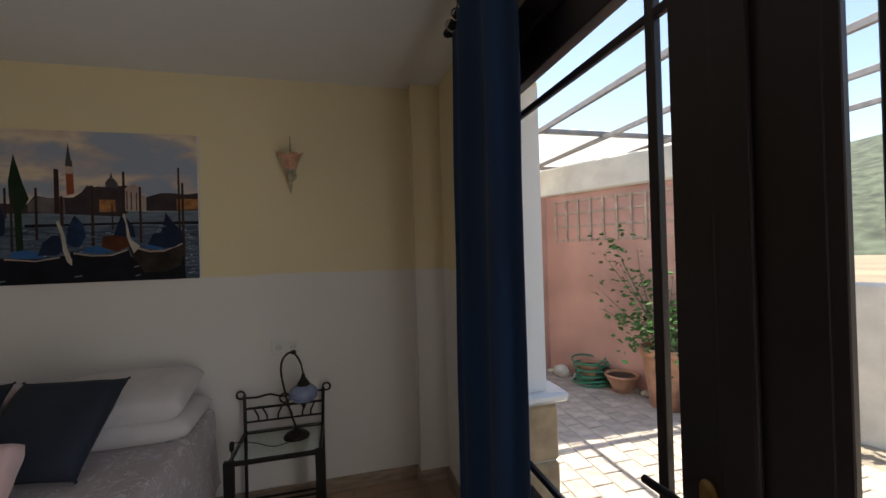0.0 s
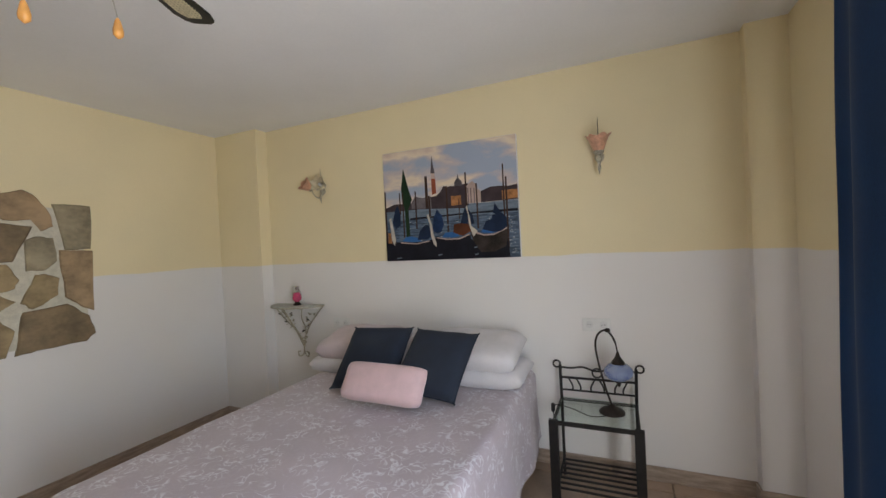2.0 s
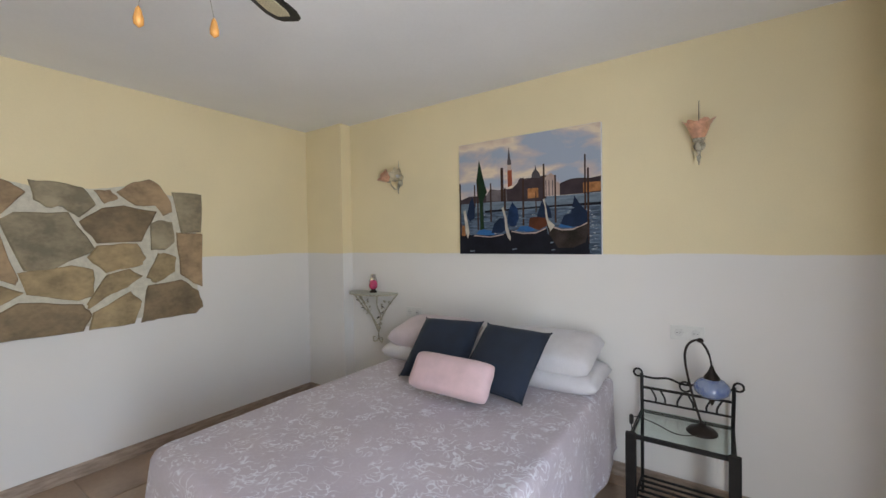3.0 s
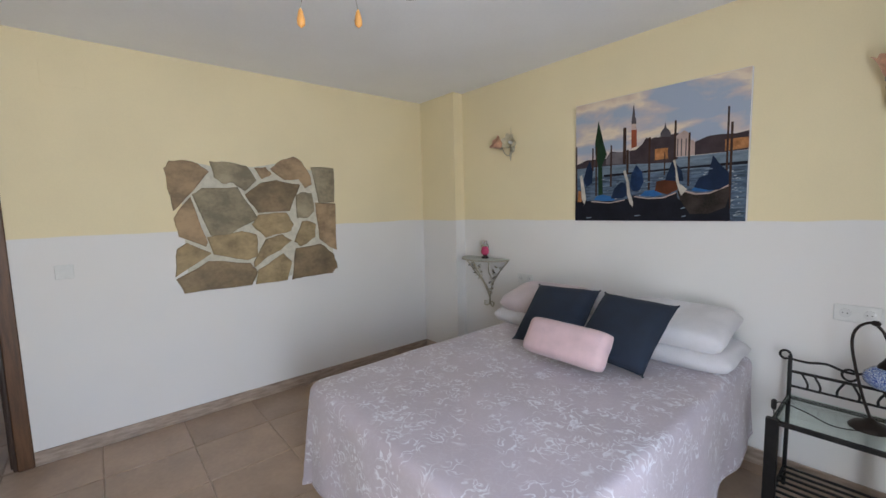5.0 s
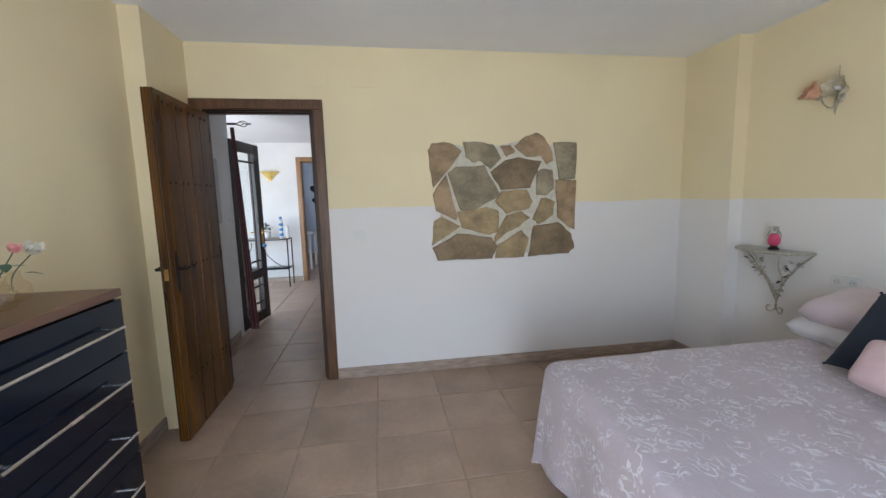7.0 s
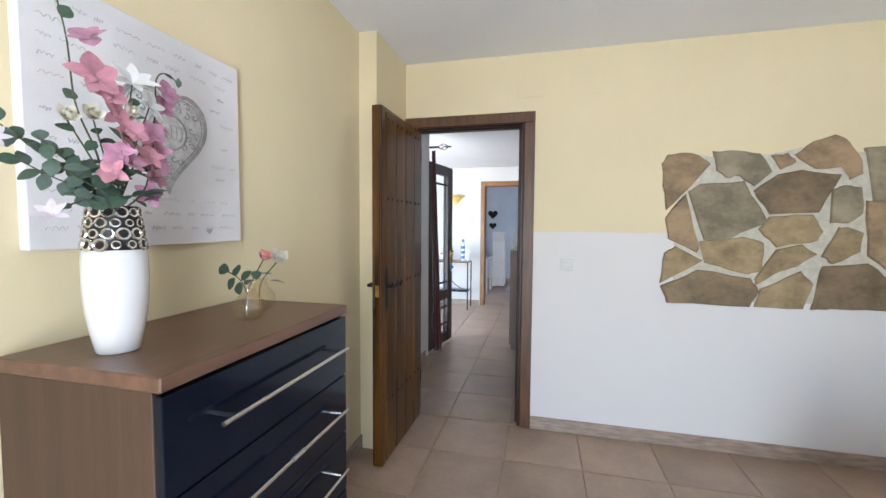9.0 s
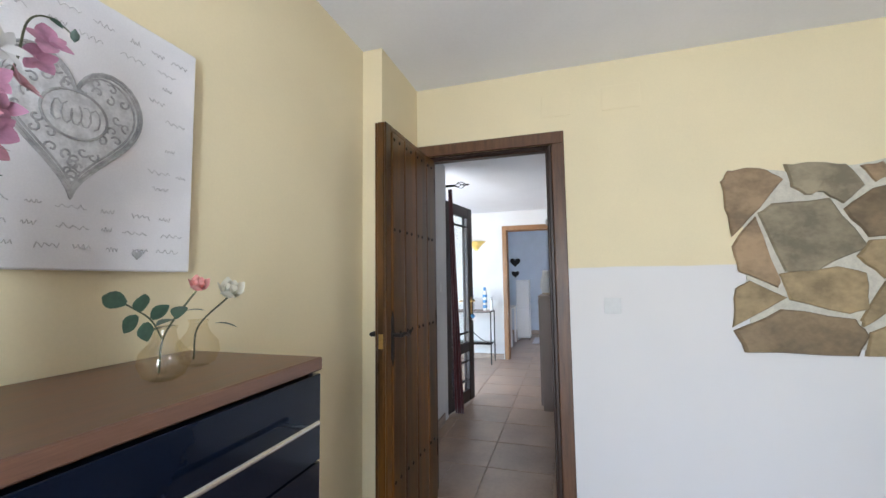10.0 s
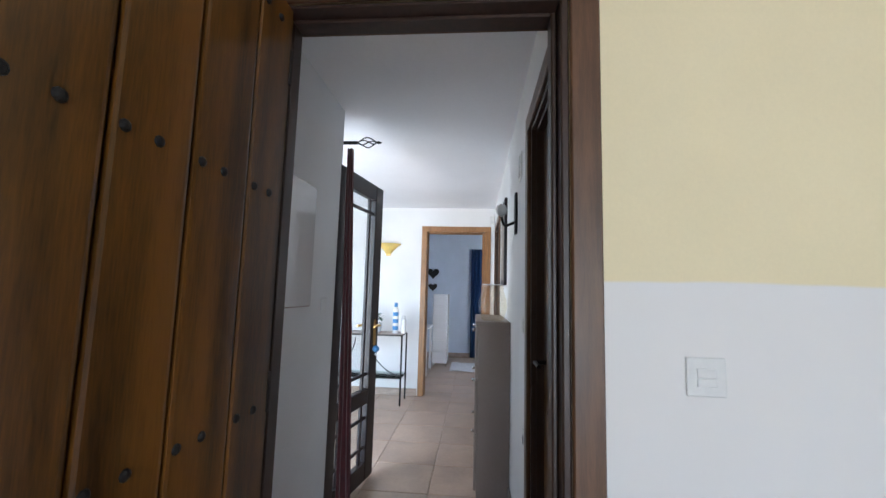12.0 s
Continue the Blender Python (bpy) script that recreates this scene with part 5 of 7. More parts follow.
# ---- nightstand and lamp ----
def nightstand():
    d = thing("nightstand", "black wrought iron bedside table with a glass top", "nightstand", "", (-0.155, 2.10, 0))
    w, y0, y1 = 0.205, -0.175, 0.165
    for s in (-1, 1):
        part("front_leg", box(s * w - 0.023, s * w + 0.023, y0 - 0.014, y0 + 0.014, 0, 0.475, 0.003), M_IRON, d)
        part("back_leg", rod([(s * w, y1 - 0.0, 0), (s * w, y1 + 0.01, 0.47), (s * (w + 0.005), y1 + 0.03, 0.66)], 0.009), M_IRON, d)
        part("curl", rod(arc(s * (w + 0.024), 0.662, 0.021, 0, 360, 16, "xz", y1 + 0.03), 0.0055), M_IRON, d)
        part("side_rail", box(s * w - 0.007, s * w + 0.007, y0, y1, 0.452, 0.468, 0.002), M_IRON, d)
        part("side_rail", box(s * w - 0.007, s * w + 0.007, y0, y1, 0.085, 0.10, 0.002), M_IRON, d)
    part("front_rail", box(-w, w, y0 - 0.009, y0 + 0.009, 0.450, 0.470, 0.002), M_IRON, d)
    part("back_rail", box(-w, w, y1 - 0.006, y1 + 0.006, 0.452, 0.468, 0.002), M_IRON, d)
    part("glass_top", box(-w + 0.004, w - 0.004, y0 + 0.004, y1 - 0.004, 0.470, 0.476), M_TABLEGLASS, d)
    yb = y1 + 0.018
    part("gallery_rail", rod([(-w, yb, 0.512), (w, yb, 0.512)], 0.006), M_IRON, d)
    part("gallery_rail", rod([(-w, yb + 0.005, 0.585), (w, yb + 0.005, 0.585)], 0.0075), M_IRON, d)
    part("crest_rail", rod(smooth_path([(-w, yb + 0.01, 0.645), (-w + 0.06, yb + 0.01, 0.642), (-0.08, yb + 0.01, 0.652), (-0.02, yb + 0.01, 0.635), (0.02, yb + 0.01, 0.635), (0.08, yb + 0.01, 0.652), (w - 0.06, yb + 0.01, 0.642), (w, yb + 0.01, 0.645)]), 0.006), M_IRON, d)
    part("crest_ring", rod(arc(0, 0.622, 0.026, 0, 360, 20, "xz", yb + 0.01), 0.005), M_IRON, d)
    for k in range(6):
        s = -1 if k < 3 else 1
        u = (-0.14, -0.095, -0.035, 0.035, 0.095, 0.14)[k]
        part("bowed_bar", rod(smooth_path([(u, yb, 0.512), (u, yb, 0.54), (u + s * 0.022 * (1 if k not in (2, 3) else -1) , yb, 0.585)]), 0.0048), M_IRON, d)
    for k in range(7):
        y = y0 + 0.022 + k * (y1 - y0 - 0.04) / 6
        part("slat", box(-w, w, y - 0.007, y + 0.007, 0.1002, 0.1092, 0.002), M_IRON, d)


nightstand()


def table_lamp():
    d = thing("table_lamp", "bronze goose-neck lamp with a blue mosaic glass globe", "table lamp", "", (-0.075, 2.10, 0.476))
    part("base", lathe([(0.066, 0), (0.066, 0.006), (0.052, 0.020), (0.022, 0.032), (0.010, 0.045), (0.0005, 0.046)], 28), M_BRONZE, d, smooth=True)
    part("neck", rod(smooth_path([(0, 0, 0.04), (-0.035, 0, 0.16), (-0.068, 0, 0.33), (-0.060, 0, 0.41), (-0.02, 0, 0.445), (0.012, 0, 0.42), (0.030, 0, 0.38)]), 0.0055), M_BRONZE, d)
    part("knob", lathe([(0.002, 0), (0.014, 0.006), (0.016, 0.014), (0.010, 0.022), (0.001, 0.024)], 12), M_BRONZE, d).matrix_basis = pose(-0.006, 0, 0.432)
    x = 0.040
    part("chain", rod([(0.030, 0, 0.385), (0.036, 0, 0.350), (x, 0, 0.325)], 0.004), M_BRONZE, d)
    part("cap", lathe([(0.036, 0.265), (0.032, 0.278), (0.018, 0.298), (0.012, 0.31), (0.006, 0.33)], 20, None, (x, 0, 0)), M_BRONZE, d, smooth=True)
    part("globe", lathe([(0.022, 0.178), (0.050, 0.186), (0.070, 0.205), (0.075, 0.222), (0.070, 0.242), (0.050, 0.262), (0.030, 0.270)], 32, None, (x, 0, 0)), M_MOSAIC, d, smooth=True)
    part("finial", lathe([(0.001, 0.140), (0.008, 0.150), (0.012, 0.162), (0.024, 0.178)], 16, None, (x, 0, 0)), M_BRONZE, d, smooth=True)
    part("cable", rod(smooth_path([(0.0, -0.05, 0.004), (-0.10, -0.09, 0.004), (-0.20, -0.02, 0.004), (-0.292, 0.0, 0.01), (-0.305, -0.03, -0.02), (-0.29, -0.10, -0.03)]), 0.0025), M_IRON, d)
    part("cord_switch", box(-0.318, -0.298, -0.03, -0.008, -0.025, 0.025, 0.006), M_BLACK, d)


table_lamp()


# ---- canvas with heart, over the chest ----
heart_pic = thing("heart_canvas", "off-white canvas with a grey ornamental heart and faint script", "picture")
part("canvas", box(-1.738, -1.135, SY, SY + 0.028, 1.297, 1.887, 0.003), M_CANVASW, heart_pic)


def heart(cx, cz, r, n=48, squash=1.0):
    out = []
    for k in range(n):
        t = 2 * math.pi * k / n
        out.append((cx - r * math.sin(t) ** 3, cz + r * squash * (0.8125 * math.cos(t) - 0.3125 * math.cos(2 * t) - 0.125 * math.cos(3 * t) - 0.0625 * math.cos(4 * t))))
    return out


HX, HZ = -1.462, 1.61
M_HEART = mat("grey_heart_ground", (0.64, 0.64, 0.645), 0.8, 0.8, 40, 200, 0.1)
part("heart_disc", slab(heart(HX, HZ, 0.130, 48, 1.18), 0.0012, "y", SY + 0.028), M_HEART, heart_pic, "pale grey heart ground")
for r, w in ((0.134, 0.0036), (0.127, 0.0026), (0.118, 0.0022)):
    h = heart(HX, HZ, r, 48, 1.18)
    part("heart_line", rod([(u, SY + 0.0292, v) for u, v in h + h[:1]], w, None, 6), M_RELIEF, heart_pic)
for k in range(40):
    u, v = heart(HX, HZ, 0.103 if k % 2 else 0.080, 48, 1.18)[int(k * 48 / 40)]
    s = 0.012
    part("heart_curl", rod([(u + s * math.cos(a * 0.7 + k) * (1 - a / 10), SY + 0.0295, v + s * math.sin(a * 0.7 + k) * (1 - a / 10)) for a in range(9)], 0.0022, None, 6), M_RELIEF, heart_pic)
oval = [(HX + 0.062 * math.cos(radians(a)) * 0.95, HZ + 0.005 + 0.050 * math.sin(radians(a))) for a in range(0, 360, 12)]
part("heart_boss", slab(oval, 0.003, "y", SY + 0.0292, 0.001), M_HEART, heart_pic)
part("boss_rim", rod([(u, SY + 0.032, v) for u, v in oval + oval[:1]], 0.0028, None, 6), M_RELIEF, heart_pic)
for k in range(5):
    part("boss_curl", rod([(HX - 0.035 + k * 0.017 + 0.010 * math.cos(a * 0.8 + k), SY + 0.0325, HZ + 0.005 + 0.022 * math.sin(a * 0.8 + k)) for a in range(7)], 0.0016, None, 6), M_RELIEF, heart_pic)
rnd = random.Random(5)
for z in (1.835, 1.795, 1.755, 1.715, 1.675, 1.60, 1.54, 1.50, 1.425, 1.385, 1.345):
    x = -1.165
    while x > -1.71:
        wd = rnd.uniform(0.02, 0.06)
        if not (abs(x - wd / 2 - HX) < 0.16 and abs(z - HZ) < 0.15) and x - wd > -1.72:
            pts = [(x - wd * k / 10, SY + 0.0285, z + 0.006 * math.sin(k * 2.1 + x * 50) * rnd.uniform(0.3, 1.2)) for k in range(11)]
            part("script_line", rod(pts, 0.0011, None, 4), M_INK, heart_pic)
        x -= wd + rnd.uniform(0.012, 0.04)
part("small_heart", slab(heart(-1.60, 1.335, 0.012, 20), 0.001, "y", SY + 0.028), M_RELIEF, heart_pic)


# ---- vase with orchids ----
VX, VY, VZ = -1.180, -1.44, 1.09


def vase():
    d = thing("vase", "tall white ceramic vase with a pierced silver collar", "vase", "", (VX, VY, VZ))
    part("body", lathe([(0.036, 0), (0.039, 0.004), (0.047, 0.045), (0.0545, 0.10), (0.057, 0.15), (0.056, 0.195), (0.0545, 0.212)], 40), M_CERAMIC, d, smooth=True)
    part("collar", lathe([(0.0545, 0.212), (0.0525, 0.24), (0.048, 0.275), (0.043, 0.300), (0.040, 0.301), (0.038, 0.29)], 40), M_BLACK, d, "dark recessed band under the silver rings", True)
    ring0 = None
    rnd = random.Random(2)
    for row in range(4):
        z = 0.223 + row * 0.0215
        r = 0.0545 - (z - 0.212) * 0.145
        n = 13
        for k in range(n):
            a = 2 * math.pi * (k + 0.5 * (row % 2)) / n
            if ring0 is None:
                ring0 = part("ring", rod(arc(0, 0, 0.0098, 0, 360, 14, "xz", 0), 0.0034, None, 6), M_SILVER, d, "small silver ring")
                ob = ring0
            else:
                ob = ring0.copy()
                scene.collection.objects.link(ob)
            sc = rnd.uniform(0.68, 1.08)
            ob.matrix_basis = pose(r * math.cos(a), r * math.sin(a), z, 8, 0, math.degrees(a) - 90) @ Matrix.Diagonal((sc, 1, sc, 1))


vase()


def petal(l, w, cup=0.25):
    return leaf_bm(l, w, None, None, cup, 5)


def blossom(kind, parent, m, size, material, seed):
    rnd = random.Random(seed)
    bm = bmesh.new()
    if kind == "orchid":
        for a, l, w in ((0, 1, 0.34), (72, 0.95, 0.46), (144, 0.95, 0.30), (216, 0.95, 0.30), (288, 0.95, 0.46)):
            merge(bm, petal(size * l, size * w, rnd.uniform(-0.1, 0.35)), pose(0, 0, 0, 18 + rnd.uniform(-10, 14), 0, a + rnd.uniform(-8, 8)))
        for a in (150, 180, 210):
            merge(bm, petal(size * 0.45, size * 0.17, 0.8), pose(0, 0, 0.004, 50, 0, a))
    elif kind == "lily":
        for k in range(6):
            merge(bm, petal(size * rnd.uniform(0.9, 1.05), size * 0.24, 0.35), pose(0, 0, 0, 38 + rnd.uniform(-8, 12), 0, k * 60 + rnd.uniform(-8, 8)))
    else:
        for ring, (n, t, l) in enumerate(((5, 20, 1.0), (5, 48, 0.85), (4, 68, 0.65))):
            for k in range(n):
                merge(bm, petal(size * l, size * 0.42 * l, -0.5), pose(0, 0, 0.002 * ring, t, 0, k * 360 / n + ring * 31))
    ob = part("blossom", bm, material, parent, smooth=True)
    ob.matrix_basis = m
    return ob


flowers = thing("flower_arrangement", "artificial pink orchids and cream roses in the white vase", "flowers", "", (VX, VY, VZ + 0.28))


def facing(x, y, z, seed):
    rnd = random.Random(seed)
    return pose(x, y, z) @ pose(0, 0, 0, 75 + rnd.uniform(-30, 20), 0, 160 + rnd.uniform(-50, 50)) @ pose(0, 0, 0, 0, 0, rnd.uniform(0, 360))


def spray(path, kinds, seed, leaves=8, leaf=0.035):
    rnd = random.Random(seed)
    pts = smooth_path(path, 10)
    st = part("stem", rod(pts, 0.0022, None, 6, 0.6), M_STEM, flowers)
    for k in range(leaves):
        p = pts[int(len(pts) * (0.22 + 0.75 * (k + rnd.random() * 0.5) / leaves)) % len(pts)]
        lf = part("leaf", leaf_bm(leaf * rnd.uniform(0.7, 1.2), leaf * 0.36, None, None, rnd.uniform(0, 0.5)), M_LEAF, flowers, smooth=True)
        lf.matrix_basis = pose(p[0], p[1], p[2], rnd.uniform(-10, 70), rnd.uniform(-50, 50), rnd.uniform(0, 360))
    for n, (t, kind, size, material) in enumerate(kinds):
        p = pts[min(int(t * (len(pts) - 1)), len(pts) - 1)]
        blossom(kind, flowers, facing(p[0] + rnd.uniform(-0.01, 0.01), p[1] + 0.015, p[2] + rnd.uniform(-0.01, 0.01), seed * 7 + n), size * 0.86, material, seed + n)


O, R, W = "orchid", "rose", "lily"


def stem_to(points, seed, leaves=0, leaf=0.035):
    spray(points, [], seed, leaves, leaf)


def bloom(kind, x, y, z, size, material, seed):
    blossom(kind, flowers, facing(x, y, z, seed), size, material, seed)


M_EUCALYPTUS = mat("grey_green_leaf", (0.115, 0.165, 0.135), 0.55, 0.7, 25, 120, 0.1, depth=0.001)
M_LILAC = mat("pale_lilac_petal", (0.66, 0.60, 0.66), 0.6, 0.9, 25, 90, 0.1, depth=0.001)
# tall orchid stem that leans out
stem_to([(0, 0, 0), (0.035, 0.01, 0.12), (0.062, 0.0, 0.21), (0.073, 0.0, 0.33), (0.095, 0.0, 0.43)], 1, 3)
bloom(O, 0.048, 0.02, 0.335, 0.038, M_ORCHID, 31)
bloom(O, 0.085, 0.01, 0.405, 0.036, M_ORCHID, 32)
bloom(O, 0.050, 0.03, 0.262, 0.046, M_ORCHID2, 33)
bloom(O, 0.024, 0.03, 0.236, 0.034, M_ORCHID2, 34)
bloom(O, 0.010, 0.03, 0.200, 0.034, M_ORCHID2, 35)
# the lower orchids
stem_to([(0, 0, 0), (0.01, 0.04, 0.06), (0.02, 0.06, 0.13), (0.005, 0.05, 0.19)], 2, 2)
for n, (x, y, z) in enumerate(((0.023, 0.06, 0.151), (0.038, 0.07, 0.118), (0.050, 0.07, 0.082), (0.022, 0.08, 0.100), (0.004, 0.06, 0.165))):
    bloom(O, x, y, z, 0.031, (M_ORCHID2, M_ORCHID)[n % 2], 40 + n)
stem_to([(0, 0, 0), (-0.03, 0.04, 0.05), (-0.06, 0.03, 0.12), (-0.09, 0.01, 0.20)], 3, 2)
for n, (x, y, z) in enumerate(((-0.071, 0.02, 0.183), (-0.040, 0.05, 0.125), (-0.082, 0.02, 0.150), (-0.058, 0.04, 0.085), (-0.047, 0.04, 0.050), (-0.118, -0.01, 0.205), (-0.070, 0.03, 0.112))):
    bloom(O, x, y, z, 0.031, (M_ORCHID, M_ORCHID2)[n % 2], 50 + n)
# the arching stem with buds
stem_to([(0, 0, 0), (-0.05, 0.0, 0.12), (-0.105, -0.01, 0.22), (-0.130, -0.03, 0.32), (-0.165, -0.04, 0.350), (-0.200, -0.04, 0.338)], 4, 2, 0.02)
bloom(O, -0.158, -0.03, 0.300, 0.034, M_ORCHID, 60)
bloom(O, -0.143, -0.03, 0.262, 0.031, M_ORCHID, 61)
part("bud", lathe([(0.001, 0), (0.006, 0.006), (0.007, 0.014), (0.001, 0.024)], 10), M_EUCALYPTUS, flowers, smooth=True).matrix_basis = pose(-0.200, -0.04, 0.328)
# white blooms
for k, (kind, x, y, z, size) in enumerate(((R, 0.118, 0.06, 0.165, 0.023), (R, 0.062, 0.04, 0.185, 0.023), (W, -0.033, 0.02, 0.278, 0.046), (W, -0.086, 0.0, 0.245, 0.036), (R, -0.010, 0.03, 0.215, 0.020))):
    stem_to([(0, 0, 0), (x * 0.4, y * 0.6, z * 0.45), (x, y, z)], 70 + k, 6, 0.026)
    bloom(kind, x, y, z, size, M_WHITEROSE if kind == R else M_CERAMIC, 80 + k)
# eucalyptus twigs to the side, and the leaves over the rim
rnd = random.Random(33)
for k, (x, y, z) in enumerate(((0.150, 0.04, 0.130), (0.205, 0.03, 0.150), (0.125, 0.05, 0.085), (0.175, 0.03, 0.090), (0.110, 0.05, 0.040))):
    pts = smooth_path([(0, 0, 0), (x * 0.35, y, z * 0.45), (x * 0.7, y, z * 0.72), (x, y, z)], 6)
    part("twig", rod(pts, 0.0018, None, 6, 0.6), M_STEM, flowers)
    for j in range(9):
        q = pts[int(len(pts) * (0.35 + 0.64 * j / 9))]
        lf = part("leaf", leaf_bm(rnd.uniform(0.024, 0.036), rnd.uniform(0.010, 0.014), None, None, 0.2), (M_EUCALYPTUS, M_LEAF)[(j + k) % 2], flowers, smooth=True)
        lf.matrix_basis = pose(q[0], q[1], q[2]) @ pose(0, 0, 0, 75 + rnd.uniform(-25, 20), 0, 160 + rnd.uniform(-30, 30)) @ pose(0, 0, 0, 0, 0, rnd.uniform(0, 360))
for k in range(34):
    a = rnd.uniform(0, 2 * math.pi)
    rr, z = rnd.uniform(0.01, 0.055), rnd.uniform(0.015, 0.10)
    lf = part("leaf", leaf_bm(rnd.uniform(0.030, 0.044), rnd.uniform(0.010, 0.015), None, None, 0.3), (M_LEAF, M_EUCALYPTUS, M_LEAF)[k % 3], flowers, smooth=True)
    lf.matrix_basis = pose(rr * math.cos(a), 0.02 + rr * math.sin(a), z, rnd.uniform(-10, 50), rnd.uniform(-20, 20), math.degrees(a) - 90)
stem_to([(0, 0, 0), (0.06, 0.04, 0.03), (0.105, 0.05, 0.02), (0.137, 0.05, 0.0)], 90, 3, 0.02)
bloom(W, 0.137, 0.05, -0.002, 0.030, M_LILAC, 91)
bloom(W, 0.205, 0.04, 0.115, 0.022, M_LILAC, 92)


def bud_vase(x, y, stem_to, material, kind, seed, leafy):
    d = thing("bud_vase", "small round clear glass bud vase holding one artificial rose", "vase", "bud vases on the chest", (x, y, 1.09))
    part("glass", lathe([(0.020, 0), (0.034, 0.008), (0.043, 0.030), (0.040, 0.050), (0.022, 0.072), (0.017, 0.090), (0.021, 0.098)], 28), M_CLEARGLASS, d, smooth=True)
    f = thing("rose", "artificial " + kind + " rose with green leaves in a glass bud vase", "flower", "roses on the chest", (x, y, 1.104))
    pts = smooth_path([(0.01, 0, 0), (0, 0, 0.07), stem_to], 8)
    part("stem", rod(pts, 0.002, None, 6), M_STEM, f)
    blossom("rose", f, pose(*stem_to, 35, 0, 160), 0.028 if leafy > 4 else 0.043, material, seed)
    rnd = random.Random(seed)
    if leafy > 4:
        part("twig", rod(smooth_path([(0.005, 0, 0.06), (0.03, 0, 0.10), (0.075, 0, 0.13)], 6), 0.0014, None, 6), M_STEM, f)
        for (lx, lz, turn) in ((0.075, 0.130, -70), (0.050, 0.115, -10), (0.055, 0.108, -140), (0.030, 0.100, 40), (0.040, 0.095, 170)):
            part("leaf", leaf_bm(0.050 if lx > 0.07 else 0.034, 0.015, None, None, 0.2), M_LEAF, f, smooth=True).matrix_basis = pose(lx, 0.004, lz) @ pose(0, 0, 0, 75, 0, 0) @ pose(0, 0, 0, 0, 0, turn)
    for k in range(leafy - 2):
        p = Vector(stem_to) * (0.55 + 0.08 * k) + Vector((0.02 if leafy > 4 else 0, 0, 0))
        part("leaf", leaf_bm(0.045, 0.014, None, None, 0.3), M_LEAF, f, smooth=True).matrix_basis = pose(p[0], p[1], p[2], rnd.uniform(-10, 40), 0, -90 + rnd.uniform(-60, 60) if k % 2 else rnd.uniform(0, 360))


bud_vase(-1.490, -1.378, (-0.065, 0.0, 0.150), M_SALMON, "salmon", 3, 6)
bud_vase(-1.610, -1.432, (-0.080, 0.0, 0.130), M_WHITEROSE, "cream", 4, 3)


# ---- ceiling fan ----
def ceiling_fan():
    d = thing("ceiling_fan", "dark ceiling fan with rattan-inset blades and wooden pull chains", "ceiling fan", "", (-1.10, 0.30, 0), 0)
    part("canopy", lathe([(0.02, 2.40), (0.055, 2.43), (0.065, 2.47)], 24), M_BRASS, d, smooth=True)
    part("down_rod", lathe([(0.012, 2.27), (0.012, 2.41)], 12), M_BRASS, d)
    part("motor", lathe([(0.03, 2.13), (0.085, 2.15), (0.095, 2.19), (0.09, 2.24), (0.05, 2.27), (0.01, 2.275)], 28), M_BRONZE, d, smooth=True)
    for k in range(4):
        a = 110 + 90 * k
        b = new("blade")
        b.parent = d
        b.matrix_basis = pose(0, 0, 2.20, 0, 0, a - 90) @ pose(0, 0, 0, 0, 8, 0)
        out = [(-0.045, 0.15), (0.045, 0.15), (0.062, 0.38), (0.050, 0.42), (0.030, 0.435), (-0.030, 0.435), (-0.050, 0.42), (-0.062, 0.38)]
        part("blade_board", slab(out, 0.007, "z", 0, 0.001), M_IRON, b)
        ins = [(-0.026, 0.19), (0.026, 0.19), (0.036, 0.36), (0.024, 0.395), (-0.024, 0.395), (-0.036, 0.36)]
        part("rattan_inset", slab(ins, 0.003, "z", -0.003), M_RATTAN, b)
        part("blade_iron", box(-0.012, 0.012, 0.06, 0.18, -0.005, -0.0005, 0.001), M_BRASS, b)
    for x, y, z in ((0.0, -0.10, 1.937), (0.04, 0.05, 1.962)):
        part("pull_chain", rod([(x * 0.6, y * 0.6, 2.14), (x, y, z + 0.03)], 0.0012, None, 6), M_STEEL, d)
        part("pull_knob", lathe([(0.001, -0.02), (0.010, -0.012), (0.011, 0.0), (0.006, 0.022), (0.002, 0.03)], 12, None, (x, y, z)), M_PEARWOOD, d, "turned orange wooden pull knob", True)


ceiling_fan()


# ---- outside: the patio ----
structure(plain("ground", -60, 400, -400, 400, -0.50, -0.17, M_EARTH), "dry bare ground around the house", "ground")
patio = structure(plain("patio", EX + 0.15, 6.8, -6.0, 6.5, -0.17, -0.075, M_SAND), "paved patio with sandy joints", "pavement")
RW = Matrix.Translation((2.70, 4.42, 0)) @ Matrix.Rotation(math.atan2(-0.907, 0.42), 4, "Z")   # along the garden wall; its face looks to local -y


def placed(ob, m):
    ob.matrix_world = m @ ob.matrix_world
    return ob


placed(structure(plain("red_wall", -0.02, 2.55, 0.0, 0.2, -0.1, 2.06, M_REDWALL), "terracotta rendered garden wall", "wall"), RW)
placed(structure(plain("red_wall_end", -0.02, 0.0, -1.7, 0.2, -0.1, 2.06, M_REDWALL), "terracotta rendered end wall of the patio", "wall"), RW)
placed(structure(plain("coping", -0.06, 2.60, -0.07, 0.26, 2.06, 2.40, M_COPING, 0.02), "cream coping along the garden wall", "wall"), RW)
placed(structure(plain("low_wall", 2.55, 9.0, 0.0, 0.2, -0.1, 1.10, M_COPING, 0.02), "low whitewashed wall that continues the garden wall", "wall"), RW)
structure(plain("reveal_plaster", 0.80, EX + 0.1498, 1.2895, 1.2948, 0.866, 2.075, M_WHITE), "white plaster on the side of the garden doorway", "wall")
plinth = thing("stone_plinth", "sandstone block plinth with a white ledge at the garden doorway", "plinth")
